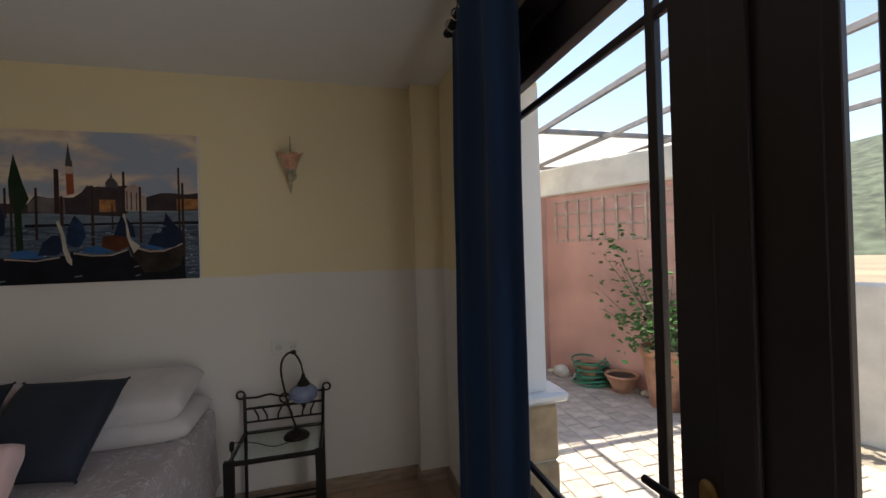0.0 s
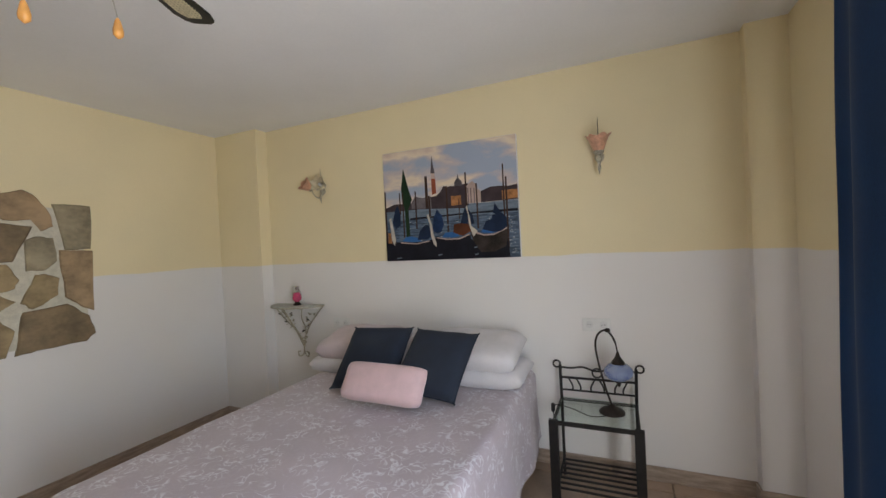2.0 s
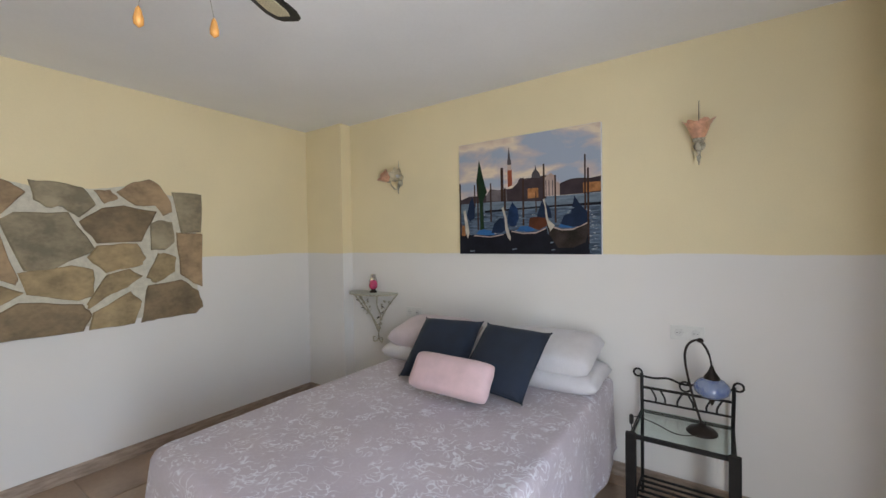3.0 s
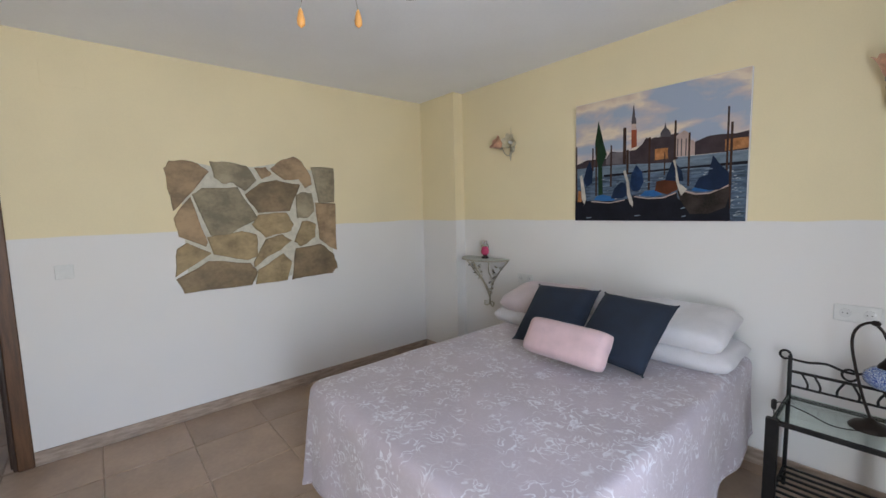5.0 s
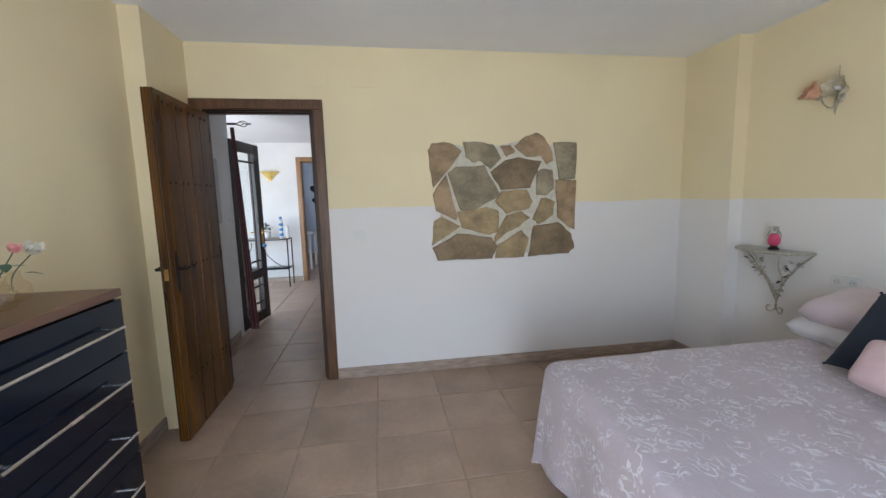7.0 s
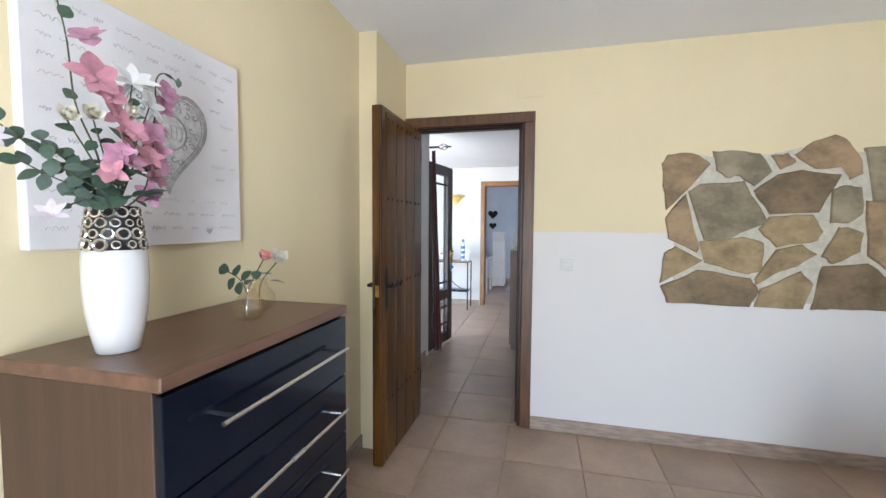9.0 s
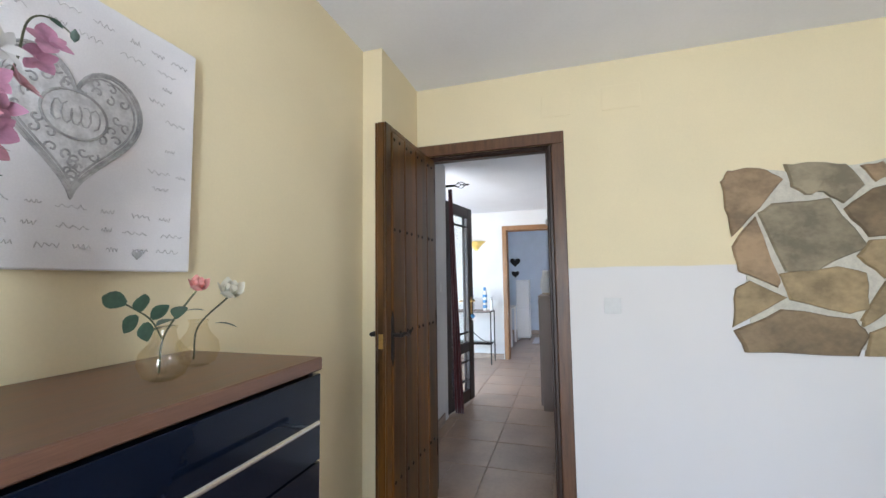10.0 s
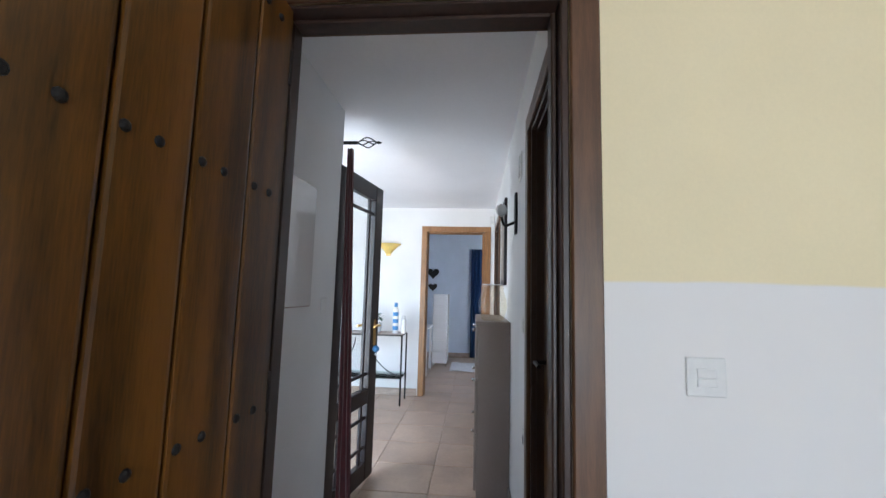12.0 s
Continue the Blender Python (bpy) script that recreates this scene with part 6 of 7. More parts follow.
part("ledge", box(0.81, 1.03, 1.25, 1.98, 0.825, 0.865, 0.012), M_CERAMIC, plinth)
rnd = random.Random(12)
for k in range(4):
    z = -0.07 + k * 0.2235
    part("stone_block", box(0.812, 0.985, 1.265 - 0.006 * rnd.random(), 1.50, z, z + 0.216, 0.009), M_SANDSTONE, plinth)
    part("stone_block", box(EX + 0.1505, 0.995, 1.506, 1.96, z, z + 0.216, 0.009), M_SANDSTONE, plinth)
part("joints", box(EX + 0.1502, 0.975, 1.275, 1.95, -0.07, 0.824), M_MORTAR, plinth)
part("joints_reveal", box(0.812, EX + 0.15, 1.275, 1.2945, -0.07, 0.824), M_MORTAR, plinth)

# pergola
perg = thing("pergola", "grey steel pergola over the patio, open to the sky", "pergola")
for x in (1.35, 2.2, 3.05, 3.9, 4.8):
    part("rafter", box(x, x + 0.035, -3.5, 6.5, 2.62, 2.67, 0.003), M_PERGOLA, perg)
for y in (-2.0, 0.6, 3.75, 5.6):
    part("crossbeam", box(0.95, 6.0, y, y + 0.05, 2.671, 2.72, 0.003), M_PERGOLA, perg)
M_SHEET = bpy.data.materials.new("milky_plastic_sheet")
M_SHEET.use_nodes = True
_nt = M_SHEET.node_tree
_tl, _df, _mx = _nt.nodes.new("ShaderNodeBsdfTranslucent"), _nt.nodes.new("ShaderNodeBsdfDiffuse"), _nt.nodes.new("ShaderNodeMixShader")
_tl.inputs[0].default_value, _df.inputs[0].default_value, _mx.inputs[0].default_value = (0.85, 0.86, 0.86, 1), (0.8, 0.8, 0.8, 1), 0.35
_nt.links.new(_tl.outputs[0], _mx.inputs[1])
_nt.links.new(_df.outputs[0], _mx.inputs[2])
_nt.links.new(_mx.outputs[0], _nt.nodes["Material Output"].inputs[0])
roof = thing("roof_sheet", "milky corrugated roof sheet over the far end of the pergola", "roof sheet")
bm = bmesh.new()
n = 90
rows = [[bm.verts.new((1.0 + 5.0 * i / n, y, 2.77 + 0.018 * math.sin(i * 1.6))) for i in range(n + 1)] for y in (3.9, 6.8)]
for i in range(n):
    bm.faces.new((rows[0][i], rows[0][i + 1], rows[1][i + 1], rows[1][i]))
part("sheet", bm, M_SHEET, roof).modifiers.new("thickness", "SOLIDIFY").thickness = 0.004

# trellis on the wall
tr = thing("trellis", "weathered square wooden trellis fixed to the terracotta wall", "trellis")
tr.matrix_world = RW
for k in range(15):
    part("upright", box(0.14 + k * 0.155, 0.165 + k * 0.155, -0.032, -0.014, 1.49, 1.99, 0.002), M_TRELLIS, tr)
for z in (1.50, 1.66, 1.82, 1.96):
    part("rail", box(0.12, 2.36, -0.014, -0.001, z, z + 0.024, 0.002), M_TRELLIS, tr)


def pot(name, label, x, y, r0, r1, h, z=-0.075):
    d = thing(name, label, "plant pot", "", (x, y, z))
    part("body", lathe([(r0, 0), (r0 + (r1 - r0) * 0.5, h * 0.45), (r1, h * 0.86), (r1 * 1.10, h * 0.87), (r1 * 1.12, h), (r1 * 0.98, h), (r1 * 0.9, h * 0.9)], 28), M_TERRACOTTA, d, smooth=True)
    part("soil", lathe([(0.001, h * 0.9), (r1 * 0.93, h * 0.905)], 20), M_BLACK, d, "dark potting soil")
    return d


def on_wall(s, out, z=0.0):
    return RW @ Vector((s, -out, z))


p = on_wall(0.66, 0.17)
pot("flower_pot", "terracotta pot wrapped in a green garden hose", p.x, p.y, 0.09, 0.12, 0.22)
hose = thing("garden_hose", "coiled green garden hose round a terracotta pot", "garden hose", "", (p.x, p.y, -0.06))
pts = []
for k in range(260):
    a = k * 0.24
    r = 0.165 + 0.035 * math.sin(k * 0.11) + 0.01 * math.sin(k * 0.7)
    pts.append((r * math.cos(a), r * math.sin(a), 0.0 + 0.26 * (k / 260) ** 1.5 + 0.02 * math.sin(k * 0.37)))
part("coil", rod(pts, 0.010, None, 6), M_HOSE, hose, smooth=True)
p = on_wall(1.02, 0.20)
pot("flower_pot", "low bowl-shaped terracotta pot at the wall", p.x, p.y, 0.08, 0.15, 0.19)
p = on_wall(1.50, 0.28)
pot("large_pot", "large terracotta pot with a climbing plant", p.x, p.y, 0.15, 0.21, 0.56)
climber = thing("climbing_plant", "green climber growing from the large pot over the wall", "plant", "", (p.x, p.y, 0.45))
rnd = random.Random(21)
inv = Matrix.Translation(p + Vector((0, 0, 0.45))).inverted() @ RW
stems, tips = bmesh.new(), []
for k in range(26):
    s, h = rnd.uniform(-0.85, 0.75), rnd.uniform(0.25, 1.05)
    end = Vector((1.62 + s, -0.05 - 0.25 * rnd.random(), 0.45 + h))
    mid = Vector((1.62 + s * 0.5 + rnd.uniform(-0.1, 0.1), -0.25, 0.45 + h * rnd.uniform(0.3, 0.6)))
    path = smooth_path([inv @ Vector((1.62, -0.36, 0.45)), inv @ mid, inv @ end], 6)
    rod(path, 0.005, stems, 5, 0.4)
    tips += [(q, 0.07) for q in path[4:]] + [(path[-1], 0.1)] * 4
part("stems", stems, M_STEM, climber)
leaves = bmesh.new()
for k in range(900):
    if k < 450:
        q = Vector((rnd.gauss(0, 0.20), rnd.gauss(0, 0.16), 0.22 + rnd.gauss(0, 0.13)))
    else:
        c, sp = tips[rnd.randrange(len(tips))]
        q = c + Vector((rnd.gauss(0, sp), rnd.gauss(0, sp * 0.5), rnd.gauss(0, sp)))
    leaf_bm(rnd.uniform(0.04, 0.075), rnd.uniform(0.015, 0.026), leaves, pose(q.x, q.y, q.z, rnd.uniform(-40, 60), rnd.uniform(-60, 60), rnd.uniform(0, 360)), 0.3, 2)
tagged(part("foliage", leaves, M_IVY, climber), kind="stuff")
p = on_wall(1.84, 0.44)
can = thing("watering_can", "sky blue plastic watering can on the paving", "watering can", "", (p.x, p.y, -0.075), 200)
part("body", lathe([(0.115, 0), (0.12, 0.02), (0.11, 0.24), (0.10, 0.27), (0.085, 0.275)], 24), M_BLUEPLASTIC, can, smooth=True)
part("spout", rod([(0.10, 0, 0.06), (0.20, 0, 0.18), (0.30, 0, 0.30)], 0.022, None, 10, 0.55), M_BLUEPLASTIC, can)
part("handle", rod(smooth_path([(0.03, 0, 0.27), (0.0, 0, 0.36), (-0.10, 0, 0.34), (-0.15, 0, 0.2), (-0.11, 0, 0.08)]), 0.012), M_BLUEPLASTIC, can)
p = on_wall(0.30, 0.20)
rock = thing("rock", "rounded pale grey stone at the foot of the wall", "stone", "", (p.x, p.y, -0.075))
bm = bmesh.new()
bmesh.ops.create_icosphere(bm, subdivisions=3, radius=0.10)
for v in bm.verts:
    v.co = v.co * (1 + 0.22 * noise.noise(v.co * 14)) * 0.9
    v.co.z = v.co.z * 0.8 + 0.07
part("boulder", bm, M_COPING, rock, smooth=True)
pebbles = bmesh.new()
for k in range(120):
    q = on_wall(rnd.uniform(0.1, 2.4), rnd.uniform(0.03, 0.16), -0.062)
    own = bmesh.new()
    bmesh.ops.create_icosphere(own, subdivisions=1, radius=rnd.uniform(0.018, 0.04))
    merge(pebbles, own, Matrix.Translation(q) @ Matrix.Diagonal((1, rnd.uniform(0.7, 1.1), 0.7, 1)))
tagged(part("pebbles", pebbles, M_COPING), "loose pale pebbles along the foot of the wall", "pebbles", kind="stuff")
bush = thing("overhanging_branch", "leafy green branch hanging behind the patio post", "plant", "", (1.75, 4.9, 3.05))
lv = bmesh.new()
for k in range(160):
    leaf_bm(0.09, 0.022, lv, pose(rnd.gauss(0, 0.22), rnd.gauss(0, 0.2), rnd.gauss(0, 0.20), rnd.uniform(-60, 60), rnd.uniform(-60, 60), rnd.uniform(0, 360)), 0.3, 2)
tagged(part("foliage", lv, M_IVY, bush), kind="stuff")
part("twig", rod([(-0.1, 0.5, -0.2), (0, 0, 0), (0.1, -0.3, 0.1)], 0.012, None, 6, 0.4), M_STEM, bush)

# the hills beyond
bm = bmesh.new()
n = 70
rows = []
for j, (r, h) in enumerate(((55, 0.0), (90, 0.35), (140, 0.75), (190, 1.0), (230, 0.9))):
    row = []
    for i in range(n + 1):
        a = radians(-70 + 200 * i / n)
        top = 30 + 9 * noise.noise(Vector((a * 2.2, 1, 0))) + 4 * noise.noise(Vector((a * 9, j, 0)))
        row.append(bm.verts.new((r * math.cos(a), r * math.sin(a), -0.4 + top * h * 1.15)))
    rows.append(row)
for a, b in zip(rows, rows[1:]):
    for k in range(n):
        bm.faces.new((a[k], a[k + 1], b[k + 1], b[k]))
structure(part("hills", bm, M_HILL, smooth=True), "scrub-covered green hills on the skyline", "hills")


# ---- passage and rooms beyond ----
for a, b in ((-4.03, -3.49), (-6.99, -6.25)):
    d = thing("inner_door", "closed dark brown panelled door in the passage wall", "door", "passage doors")
    y = HN + 0.05
    part("leaf", box(a + 0.021, b - 0.021, y, y + 0.035, 0.008, 1.988, 0.003), M_DOOR, d)
    for z0, z1 in ((0.15, 0.85), (1.0, 1.85)):
        part("panel", box(a + 0.12, b - 0.12, y - 0.010, y, z0, z1, 0.006), M_DOOR, d)
    bm = rod([(a + 0.08, y, 1.02), (a + 0.08, y - 0.045, 1.02)], 0.008)
    rod([(a + 0.08, y - 0.045, 1.02), (a + 0.18, y - 0.045, 1.02)], 0.008, bm)
    part("handle", bm, M_IRON, d)

d = thing("meter_cupboard", "flush white metal cupboard door on the passage wall", "meter cupboard")
# thin taupe sheet that paints the shadow line round the cupboard door
part("shadow_line", box(-4.21, -3.88, HS, HS + 0.003, 1.2, 1.785, 0.0), M_TAUPE, d)
part("door", box(-4.205, -3.885, HS + 0.006, HS + 0.012, 1.205, 1.78, 0.002), M_CERAMIC, d)
part("catch", lathe([(0.008, 0), (0.006, 0.006)], 12), M_STEEL, d).matrix_basis = pose(-3.91, HS + 0.012, 1.50, -90, 0, 0)

wall_plate(-4.40, HS, 1.20, 0.08, 0.08, "s", "white light switch at the end of the passage wall", "light_switch", "rocker")
wall_plate(-4.30, HN, 1.14, 0.08, 0.08, "p", "white light switch between the cabinet and the door", "light_switch", "rocker")
wall_plate(-4.23, HN, 0.63, 0.08, 0.08, "p", "white socket low on the passage wall", "socket", "round")
d = thing("air_grille", "small white ventilation grille high on the passage wall", "vent")
part("frame", box(-4.49, -4.39, HN - 0.006, HN, 1.90, 2.04, 0.002), M_PLASTIC, d)
for k in range(6):
    part("slat", box(-4.48, -4.40, HN - 0.010, HN - 0.006, 1.915 + k * 0.02, 1.925 + k * 0.02), M_CERAMIC, d)

lampd = thing("passage_wall_light", "black iron wall light with a white glass globe", "wall light", "", (-4.63, HN, 1.75))
part("back_plate", slab([(-0.03, -0.12), (0.03, -0.12), (0.045, 0.0), (0.03, 0.12), (-0.03, 0.12), (-0.045, 0.0)], 0.015, "y", -0.015, 0.003), M_IRON, lampd)
part("arm", rod(smooth_path([(0, -0.01, -0.05), (0, -0.07, -0.07), (0, -0.09, -0.02)]), 0.008), M_IRON, lampd)
part("globe", lathe([(0.010, -0.015), (0.028, 0.0), (0.034, 0.025), (0.024, 0.048), (0.004, 0.056)], 20, None, (0, -0.09, 0)), M_CERAMIC, lampd, smooth=True)

mirror = thing("hall_picture", "dark framed narrow picture on the passage wall", "picture")
part("frame", box(-5.75, -5.35, HN - 0.022, HN, 1.35, 2.02, 0.004), M_DARKWOOD, mirror)
part("print", box(-5.71, -5.39, HN - 0.025, HN - 0.022, 1.39, 1.98), M_TAUPE, mirror)

cab = thing("shoe_cabinet", "tall slim taupe shoe cabinet against the passage wall", "cabinet")
cx0, cx1, cy0, cy1, ct = -5.86, -4.98, -0.93, HN - 0.003, 1.10
part("carcass", box(cx0, cx1, cy0 + 0.02, cy1, 0.0, ct - 0.02, 0.002), M_TAUPE, cab)
part("top", box(cx0 - 0.008, cx1 + 0.008, cy0, cy1, ct - 0.02, ct, 0.003), M_TAUPE, cab)
for k in range(3):
    for a, b in ((cx0, (cx0 + cx1) / 2 - 0.002), ((cx0 + cx1) / 2 + 0.002, cx1)):
        fl = part("flap", box(a + 0.002, b - 0.002, cy0 + 0.001, cy0 + 0.019, 0.05 + k * 0.343, 0.05 + k * 0.343 + 0.338, 0.003), M_TAUPE, cab)
        part("knob", lathe([(0.006, 0), (0.012, 0.012), (0.010, 0.02)], 12), M_STEEL, fl).matrix_basis = pose((a + b) / 2, cy0 + 0.001, 0.05 + k * 0.343 + 0.29, 90, 0, 0)
gv = thing("glass_vase", "wide clear glass vase standing on the taupe cabinet", "vase", "", (-5.10, -0.815, ct))
part("bowl", lathe([(0.06, 0), (0.075, 0.01), (0.098, 0.08), (0.095, 0.14), (0.075, 0.20), (0.072, 0.245)], 28), M_CLEARGLASS, gv, smooth=True)
part("rim", rod(arc(0, 0, 0.072, 0, 360, 28, "xy", 0.245), 0.003), M_CERAMIC, gv)

french_leaf("glazed_door", "dark wood glazed door standing open into the living room", 0.66, 2.03, (-4.55, -1.765, 0.0), 170, 0.065, M_DARKWOOD)
charm = thing("door_charm", "blue glass charm on a cord hanging from the brass door handle", "charm", "", (-5.10, -1.615, 1.0))
part("cord", rod([(0, 0, 0.0), (0.002, 0, -0.05), (0, 0, -0.095)], 0.0022, None, 6), M_DARKWOOD, charm)
part("bead", lathe([(0.001, -0.025), (0.020, -0.014), (0.025, 0.0), (0.020, 0.014), (0.001, 0.025)], 18, None, (0, 0, -0.118)), M_BLUEPLASTIC, charm, smooth=True)
part("bead", lathe([(0.001, -0.010), (0.010, 0.0), (0.001, 0.010)], 12, None, (0, 0, -0.155)), M_CERAMIC, charm, smooth=True)
rc = curtain("red_curtain", "wine red curtain hanging at the glazed door", -1.722, -1.690, -4.625, 0.03, 2.14, M_REDCURTAIN, 3, 0.010, 60, 1.6, "y", 0.06)
rr = thing("curtain_rod", "black iron rod with a twisted cage finial above the red curtain", "curtain rod")
part("pole", rod([(-4.60, -2.5, 2.17), (-4.60, -1.66, 2.17)], 0.011), M_IRON, rr)
for k in range(4):
    a = k * 90
    part("finial_wire", rod([(-4.60 + 0.030 * math.sin(math.pi * t / 10) * math.cos(radians(a + t * 12)), -1.66 + 0.12 * t / 10, 2.17 + 0.030 * math.sin(math.pi * t / 10) * math.sin(radians(a + t * 12))) for t in range(11)], 0.0035, None, 6), M_IRON, rr)
part("tip", lathe([(0.006, 0), (0.010, 0.01), (0.002, 0.03)], 10), M_IRON, rr).matrix_basis = pose(-4.60, -1.54, 2.17, -90, 0, 0)
part("bracket", rod([(-4.44, -1.80, 2.17), (-4.60, -1.80, 2.17)], 0.008), M_IRON, rr)

con = thing("console_table", "slim black iron console table with arched braces and glass shelves", "console table", "", (-7.08, -2.22, 0))
w, dp = 0.46, 0.16
for sx in (-1, 1):
    for sy in (-1, 1):
        part("leg", rod([(sx * dp, sy * w, 0), (sx * dp, sy * w, 0.78)], 0.010), M_IRON, con)
for z in (0.30, 0.775):
    part("shelf_frame", rod([(-dp, -w, z), (dp, -w, z), (dp, w, z), (-dp, w, z), (-dp, -w, z)], 0.008), M_IRON, con)
    part("shelf", box(-dp, dp, -w, w, z + 0.008, z + 0.016), M_TABLEGLASS if z < 0.5 else M_TAUPE, con)
for s in (-1, 1):
    part("brace", rod([(dp, s * (w - 0.38 * math.sin(radians(a))), 0.32 + 0.42 * (1 - math.cos(radians(a))) ** 0.8) for a in range(0, 91, 9)], 0.006), M_IRON, con)
pp = thing("potted_plant", "small green plant in a white pot on the console table", "plant", "", (-7.05, -2.10, 0.791))
part("pot", lathe([(0.05, 0), (0.065, 0.03), (0.07, 0.11), (0.06, 0.115)], 20), M_CERAMIC, pp, smooth=True)
lv = bmesh.new()
for k in range(70):
    leaf_bm(0.05, 0.014, lv, pose(rnd.gauss(0, 0.035), rnd.gauss(0, 0.045), 0.13 + rnd.random() * 0.09, rnd.uniform(0, 80), 0, rnd.uniform(0, 360)), 0.3, 2)
tagged(part("foliage", lv, M_LEAF, pp), kind="stuff")
for x, y, h, r, m, lb in ((-7.02, -1.86, 0.35, 0.033, M_BLUEPLASTIC, "tall pale blue and white spray can on the console"), (-7.05, -1.77, 0.20, 0.030, M_CERAMIC, "small white plastic bottle on the console table")):
    c = thing("spray_can" if h > 0.3 else "bottle", lb, "bottle", "", (x, y, 0.791))
    part("body", lathe([(r, 0), (r, h * 0.80), (r * 0.6, h * 0.87)], 18), M_CERAMIC if h > 0.3 else m, c, smooth=False)
    part("cap", lathe([(r * 0.62, h * 0.871), (r * 0.62, h), (r * 0.4, h * 1.01)], 14), m, c)
    if h > 0.3:
        for z in (0.04, 0.12, 0.20):
            part("label_band", lathe([(r + 0.0008, z), (r + 0.0008, z + 0.045)], 18), m, c)

sc = thing("uplighter", "amber half-cone wall uplighter on the white wall", "wall light", "", (FARX, -2.06, 1.80))
bm = bmesh.new()
rings = []
for r, z in ((0.012, -0.06), (0.05, 0.0), (0.095, 0.055), (0.13, 0.085)):
    rings.append([bm.verts.new((r * math.sin(radians(a)), r * 1.25 * math.cos(radians(a)), z)) for a in range(0, 181, 12)])
for a, b in zip(rings, rings[1:]):
    for k in range(len(a) - 1):
        bm.faces.new((a[k], a[k + 1], b[k + 1], b[k]))
part("shade", bm, M_YSHADE, sc, smooth=True).modifiers.new("thickness", "SOLIDIFY").thickness = 0.004
part("mount", box(0.0, 0.02, -0.03, 0.03, -0.07, 0.04, 0.003), M_BRASS, sc)
al = thing("alarm_sensor", "small white alarm sensor high on the far wall", "sensor")
part("body", box(FARX, FARX + 0.04, -0.76, -0.705, 2.15, 2.26, 0.008), M_PLASTIC, al)
part("lens", box(FARX + 0.04, FARX + 0.043, -0.75, -0.715, 2.165, 2.20, 0.001), M_CERAMIC, al)

# window frame added behind the living room fill lamp, on solid wall and unseen
lw = thing("living_fill_frame", "white window frame added on the living room wall behind the fill lamp", "window")
for a, b in ((-7.0, -6.94), (-5.02, -4.96), (-6.01, -5.95)):
    part("stile", box(a, b, -5.0, -4.95, 0.45, 2.15, 0.004), M_PLASTIC, lw)
for a, b in ((0.45, 0.51), (2.09, 2.15)):
    part("rail", box(-6.94, -5.02, -5.0, -4.95, a, b, 0.004), M_PLASTIC, lw)

# the far room
un = thing("drawer_unit", "tall narrow white drawer unit against the far wall", "chest of drawers", "", (-9.62, -1.53, 0))
part("carcass", box(-0.20, 0.20, -0.14, 0.12, 0.05, 1.24, 0.004), M_PLASTIC, un)
for k in range(6):
    part("drawer", box(0.201, 0.216, -0.135, 0.115, 0.06 + k * 0.196, 0.06 + k * 0.196 + 0.19, 0.003), M_CERAMIC, un)
for sy in (-0.12, 0.10):
    part("foot", box(-0.18, 0.19, sy - 0.012, sy + 0.012, 0, 0.05), M_STEEL, un)
for z in (1.66, 1.38):
    hd = thing("heart_ornament", "black heart-shaped ornament on the far wall", "ornament", "black hearts on the wall")
    part("heart", slab(heart(-1.80, z, 0.12 if z > 1.5 else 0.09, 28), 0.02, "x", -10.5, 0.002), M_IRON, hd)
curtain("navy_curtain", "dark navy curtain hanging in the shaded far room", -1.02, -0.80, -10.38, 0.02, 2.15, M_CURTAIN, 3, 0.03, 40)
ds = thing("desk", "small white desk in the shaded far room", "desk", "", (-8.9, -1.95, 0))
part("top", box(-0.35, 0.35, -0.30, 0.30, 0.70, 0.73, 0.004), M_PLASTIC, ds)
for sx in (-0.32, 0.32):
    for sy in (-0.27, 0.27):
        part("leg", box(sx - 0.02, sx + 0.02, sy - 0.02, sy + 0.02, 0, 0.70, 0.003), M_PLASTIC, ds)
rug = thing("rug", "crumpled pale blue rug on the tile floor", "rug", "", (-9.4, -1.12, 0.0))
bm = bmesh.new()
rows = [[bm.verts.new((-0.4 + 0.8 * i / 16, -0.22 + 0.44 * j / 12, 0.012 + 0.03 * abs(noise.noise(Vector((i * 0.4, j * 0.5, 7)))))) for i in range(17)] for j in range(13)]
for a, b in zip(rows, rows[1:]):
    for k in range(16):
        bm.faces.new((a[k], a[k + 1], b[k + 1], b[k]))
part("pile", bm, M_MATTRESS, rug, smooth=True).modifiers.new("thickness", "SOLIDIFY").thickness = 0.008

# ---- floor tiles and pavers ----
P = 0.435
tile_mesh = {}


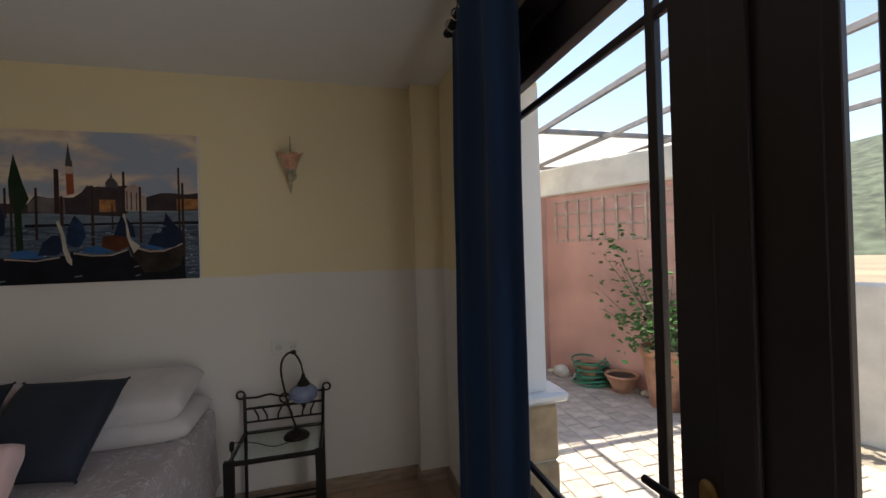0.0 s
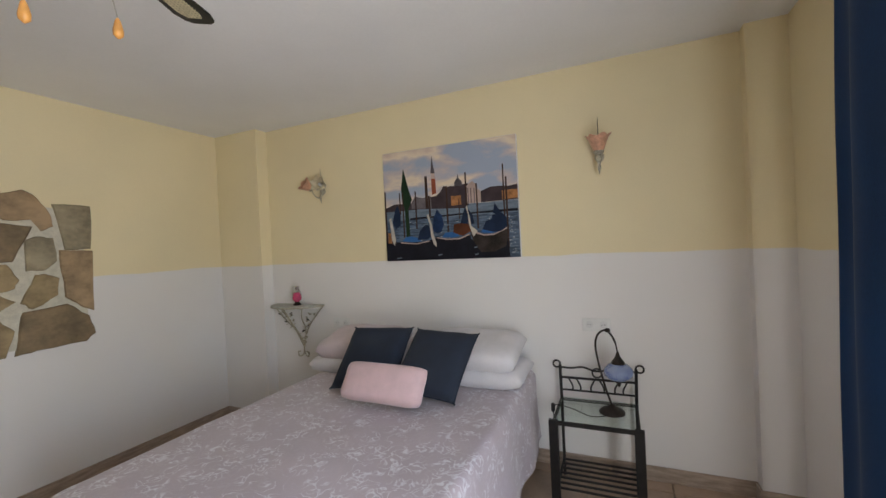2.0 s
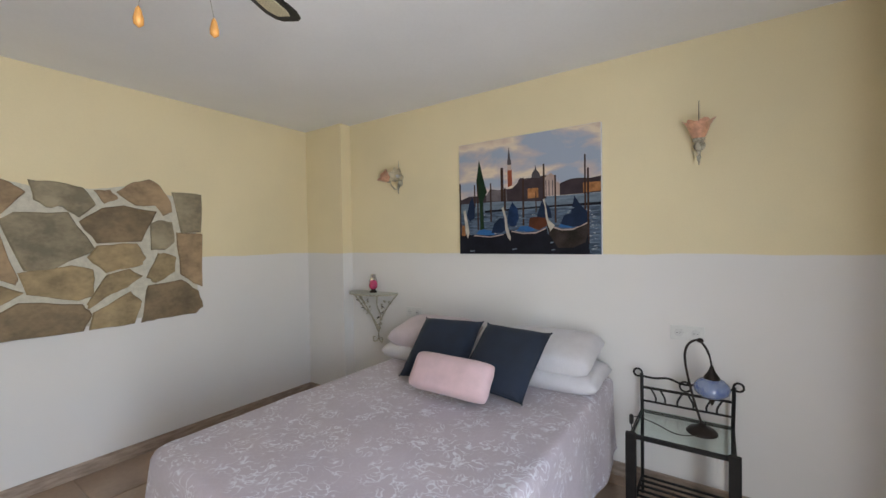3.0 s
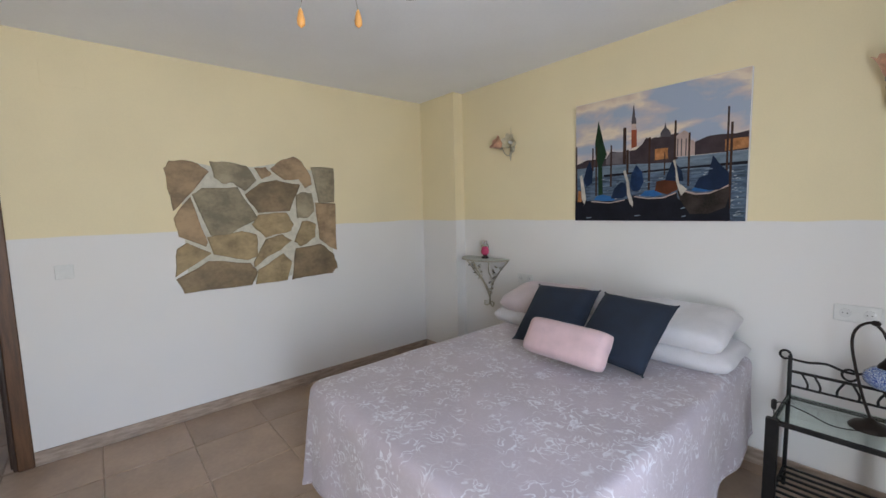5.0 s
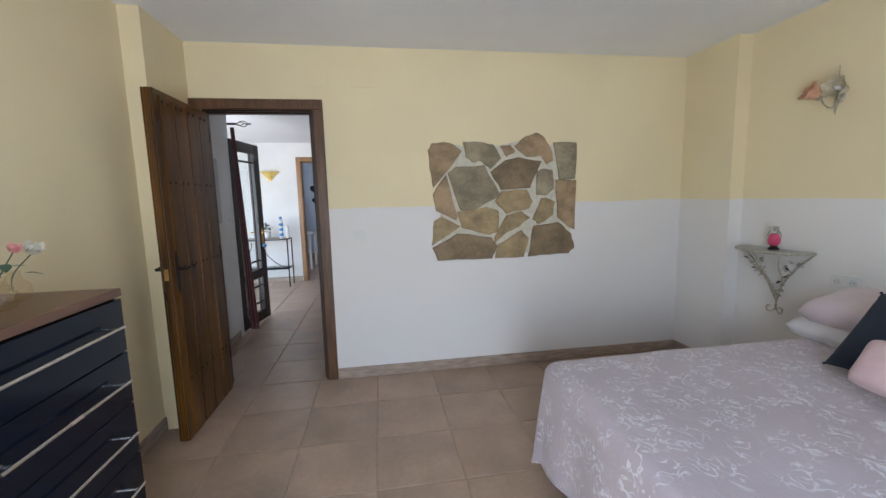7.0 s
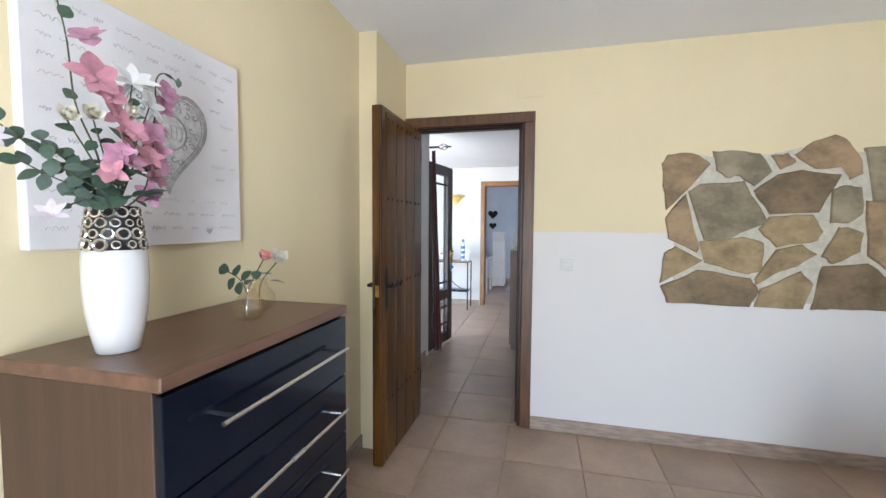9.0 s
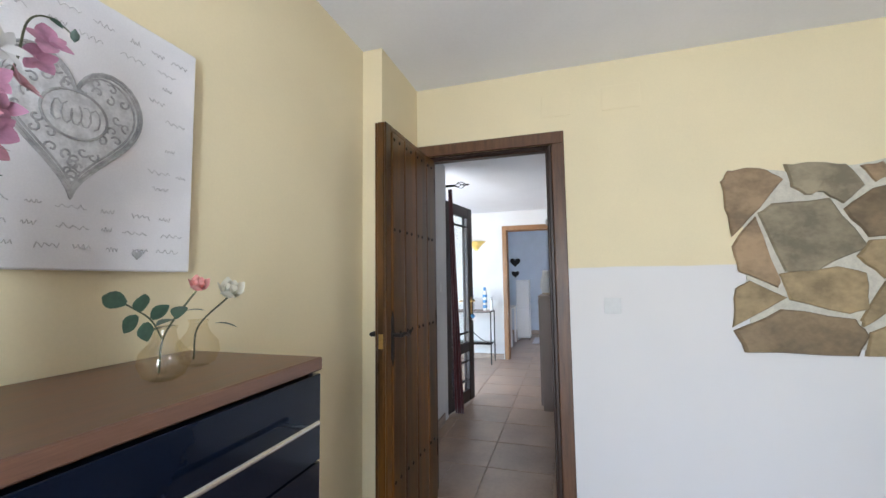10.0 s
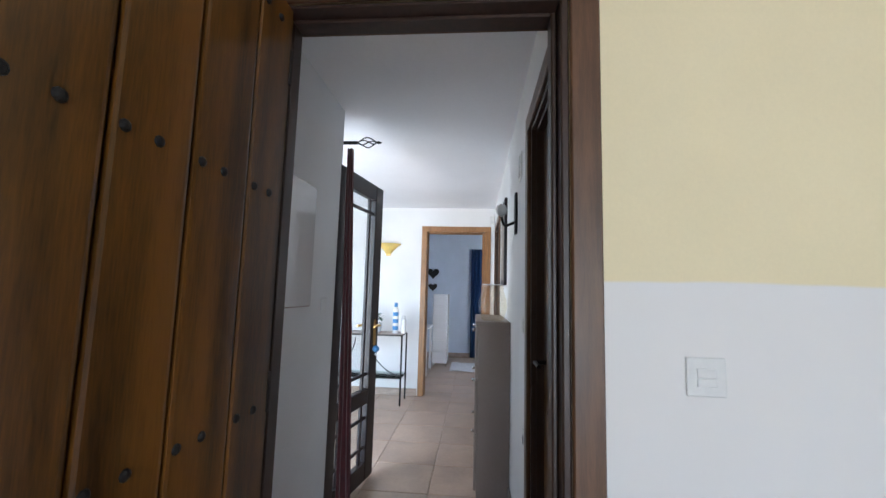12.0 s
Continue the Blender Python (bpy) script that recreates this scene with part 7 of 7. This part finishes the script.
def tile(x0, x1, y0, y1):
    key = (round(x1 - x0, 3), round(y1 - y0, 3))
    if key not in tile_mesh:
        bm = box(-key[0] / 2, key[0] / 2, -key[1] / 2, key[1] / 2, -0.008, 0.0)
        top = [e for e in bm.edges if all(v.co.z > -0.001 for v in e.verts)]
        bmesh.ops.bevel(bm, geom=top, offset=0.003, segments=1, affect="EDGES")
        me = bpy.data.meshes.new("tile")
        bm.to_mesh(me)
        bm.free()
        me.materials.append(M_TILE)
        tile_mesh[key] = me
    ob = new("tile", tile_mesh[key])
    ob.parent = floor
    ob.matrix_basis = pose((x0 + x1) / 2, (y0 + y1) / 2, 0)


def lay(xa, xb, ya, yb, g=0.003):
    i0, i1 = math.floor((xa + 2.83) / P), math.ceil((xb + 2.83) / P)
    j0, j1 = math.floor((ya + 0.345) / P), math.ceil((yb + 0.345) / P)
    for i in range(i0, i1):
        for j in range(j0, j1):
            x0, x1 = max(-2.83 + i * P + g, xa), min(-2.83 + (i + 1) * P - g, xb)
            y0, y1 = max(-0.345 + j * P + g, ya), min(-0.345 + (j + 1) * P - g, yb)
            if x1 - x0 > 0.03 and y1 - y0 > 0.03:
                tile(x0, x1, y0, y1)


lay(WX, EX, SY, NY)
lay(-3.70, WX, D0, D1)
lay(-4.57, -3.70, HS, HN)
lay(-3.70, -3.37, HS, D0)
lay(-3.70, -3.37, D1, HN)
lay(FARX, -4.57, -4.2, HN)
lay(-10.4, FARX, -2.4, 0.0)

paver = None
rnd = random.Random(3)
for i in range(17):
    for j in range(24):
        x, y = EX + 0.16 + i * 0.155, -0.2 + j * 0.205 + (0.1 if i % 2 else 0)
        if (RW.inverted() @ Vector((x, y, 0))).y > -0.12:
            continue
        if paver is None:
            bm = box(-0.073, 0.073, -0.098, 0.098, -0.02, 0.0, 0.004)
            me = bpy.data.meshes.new("paver")
            bm.to_mesh(me)
            bm.free()
            me.materials.append(M_PAVER)
            paver = me
        ob = new("paver", paver)
        ob.parent = patio
        ob.matrix_basis = pose(x, y, -0.066 + rnd.uniform(-0.002, 0.002), rnd.uniform(-0.5, 0.5), rnd.uniform(-0.5, 0.5), rnd.uniform(-1, 1))
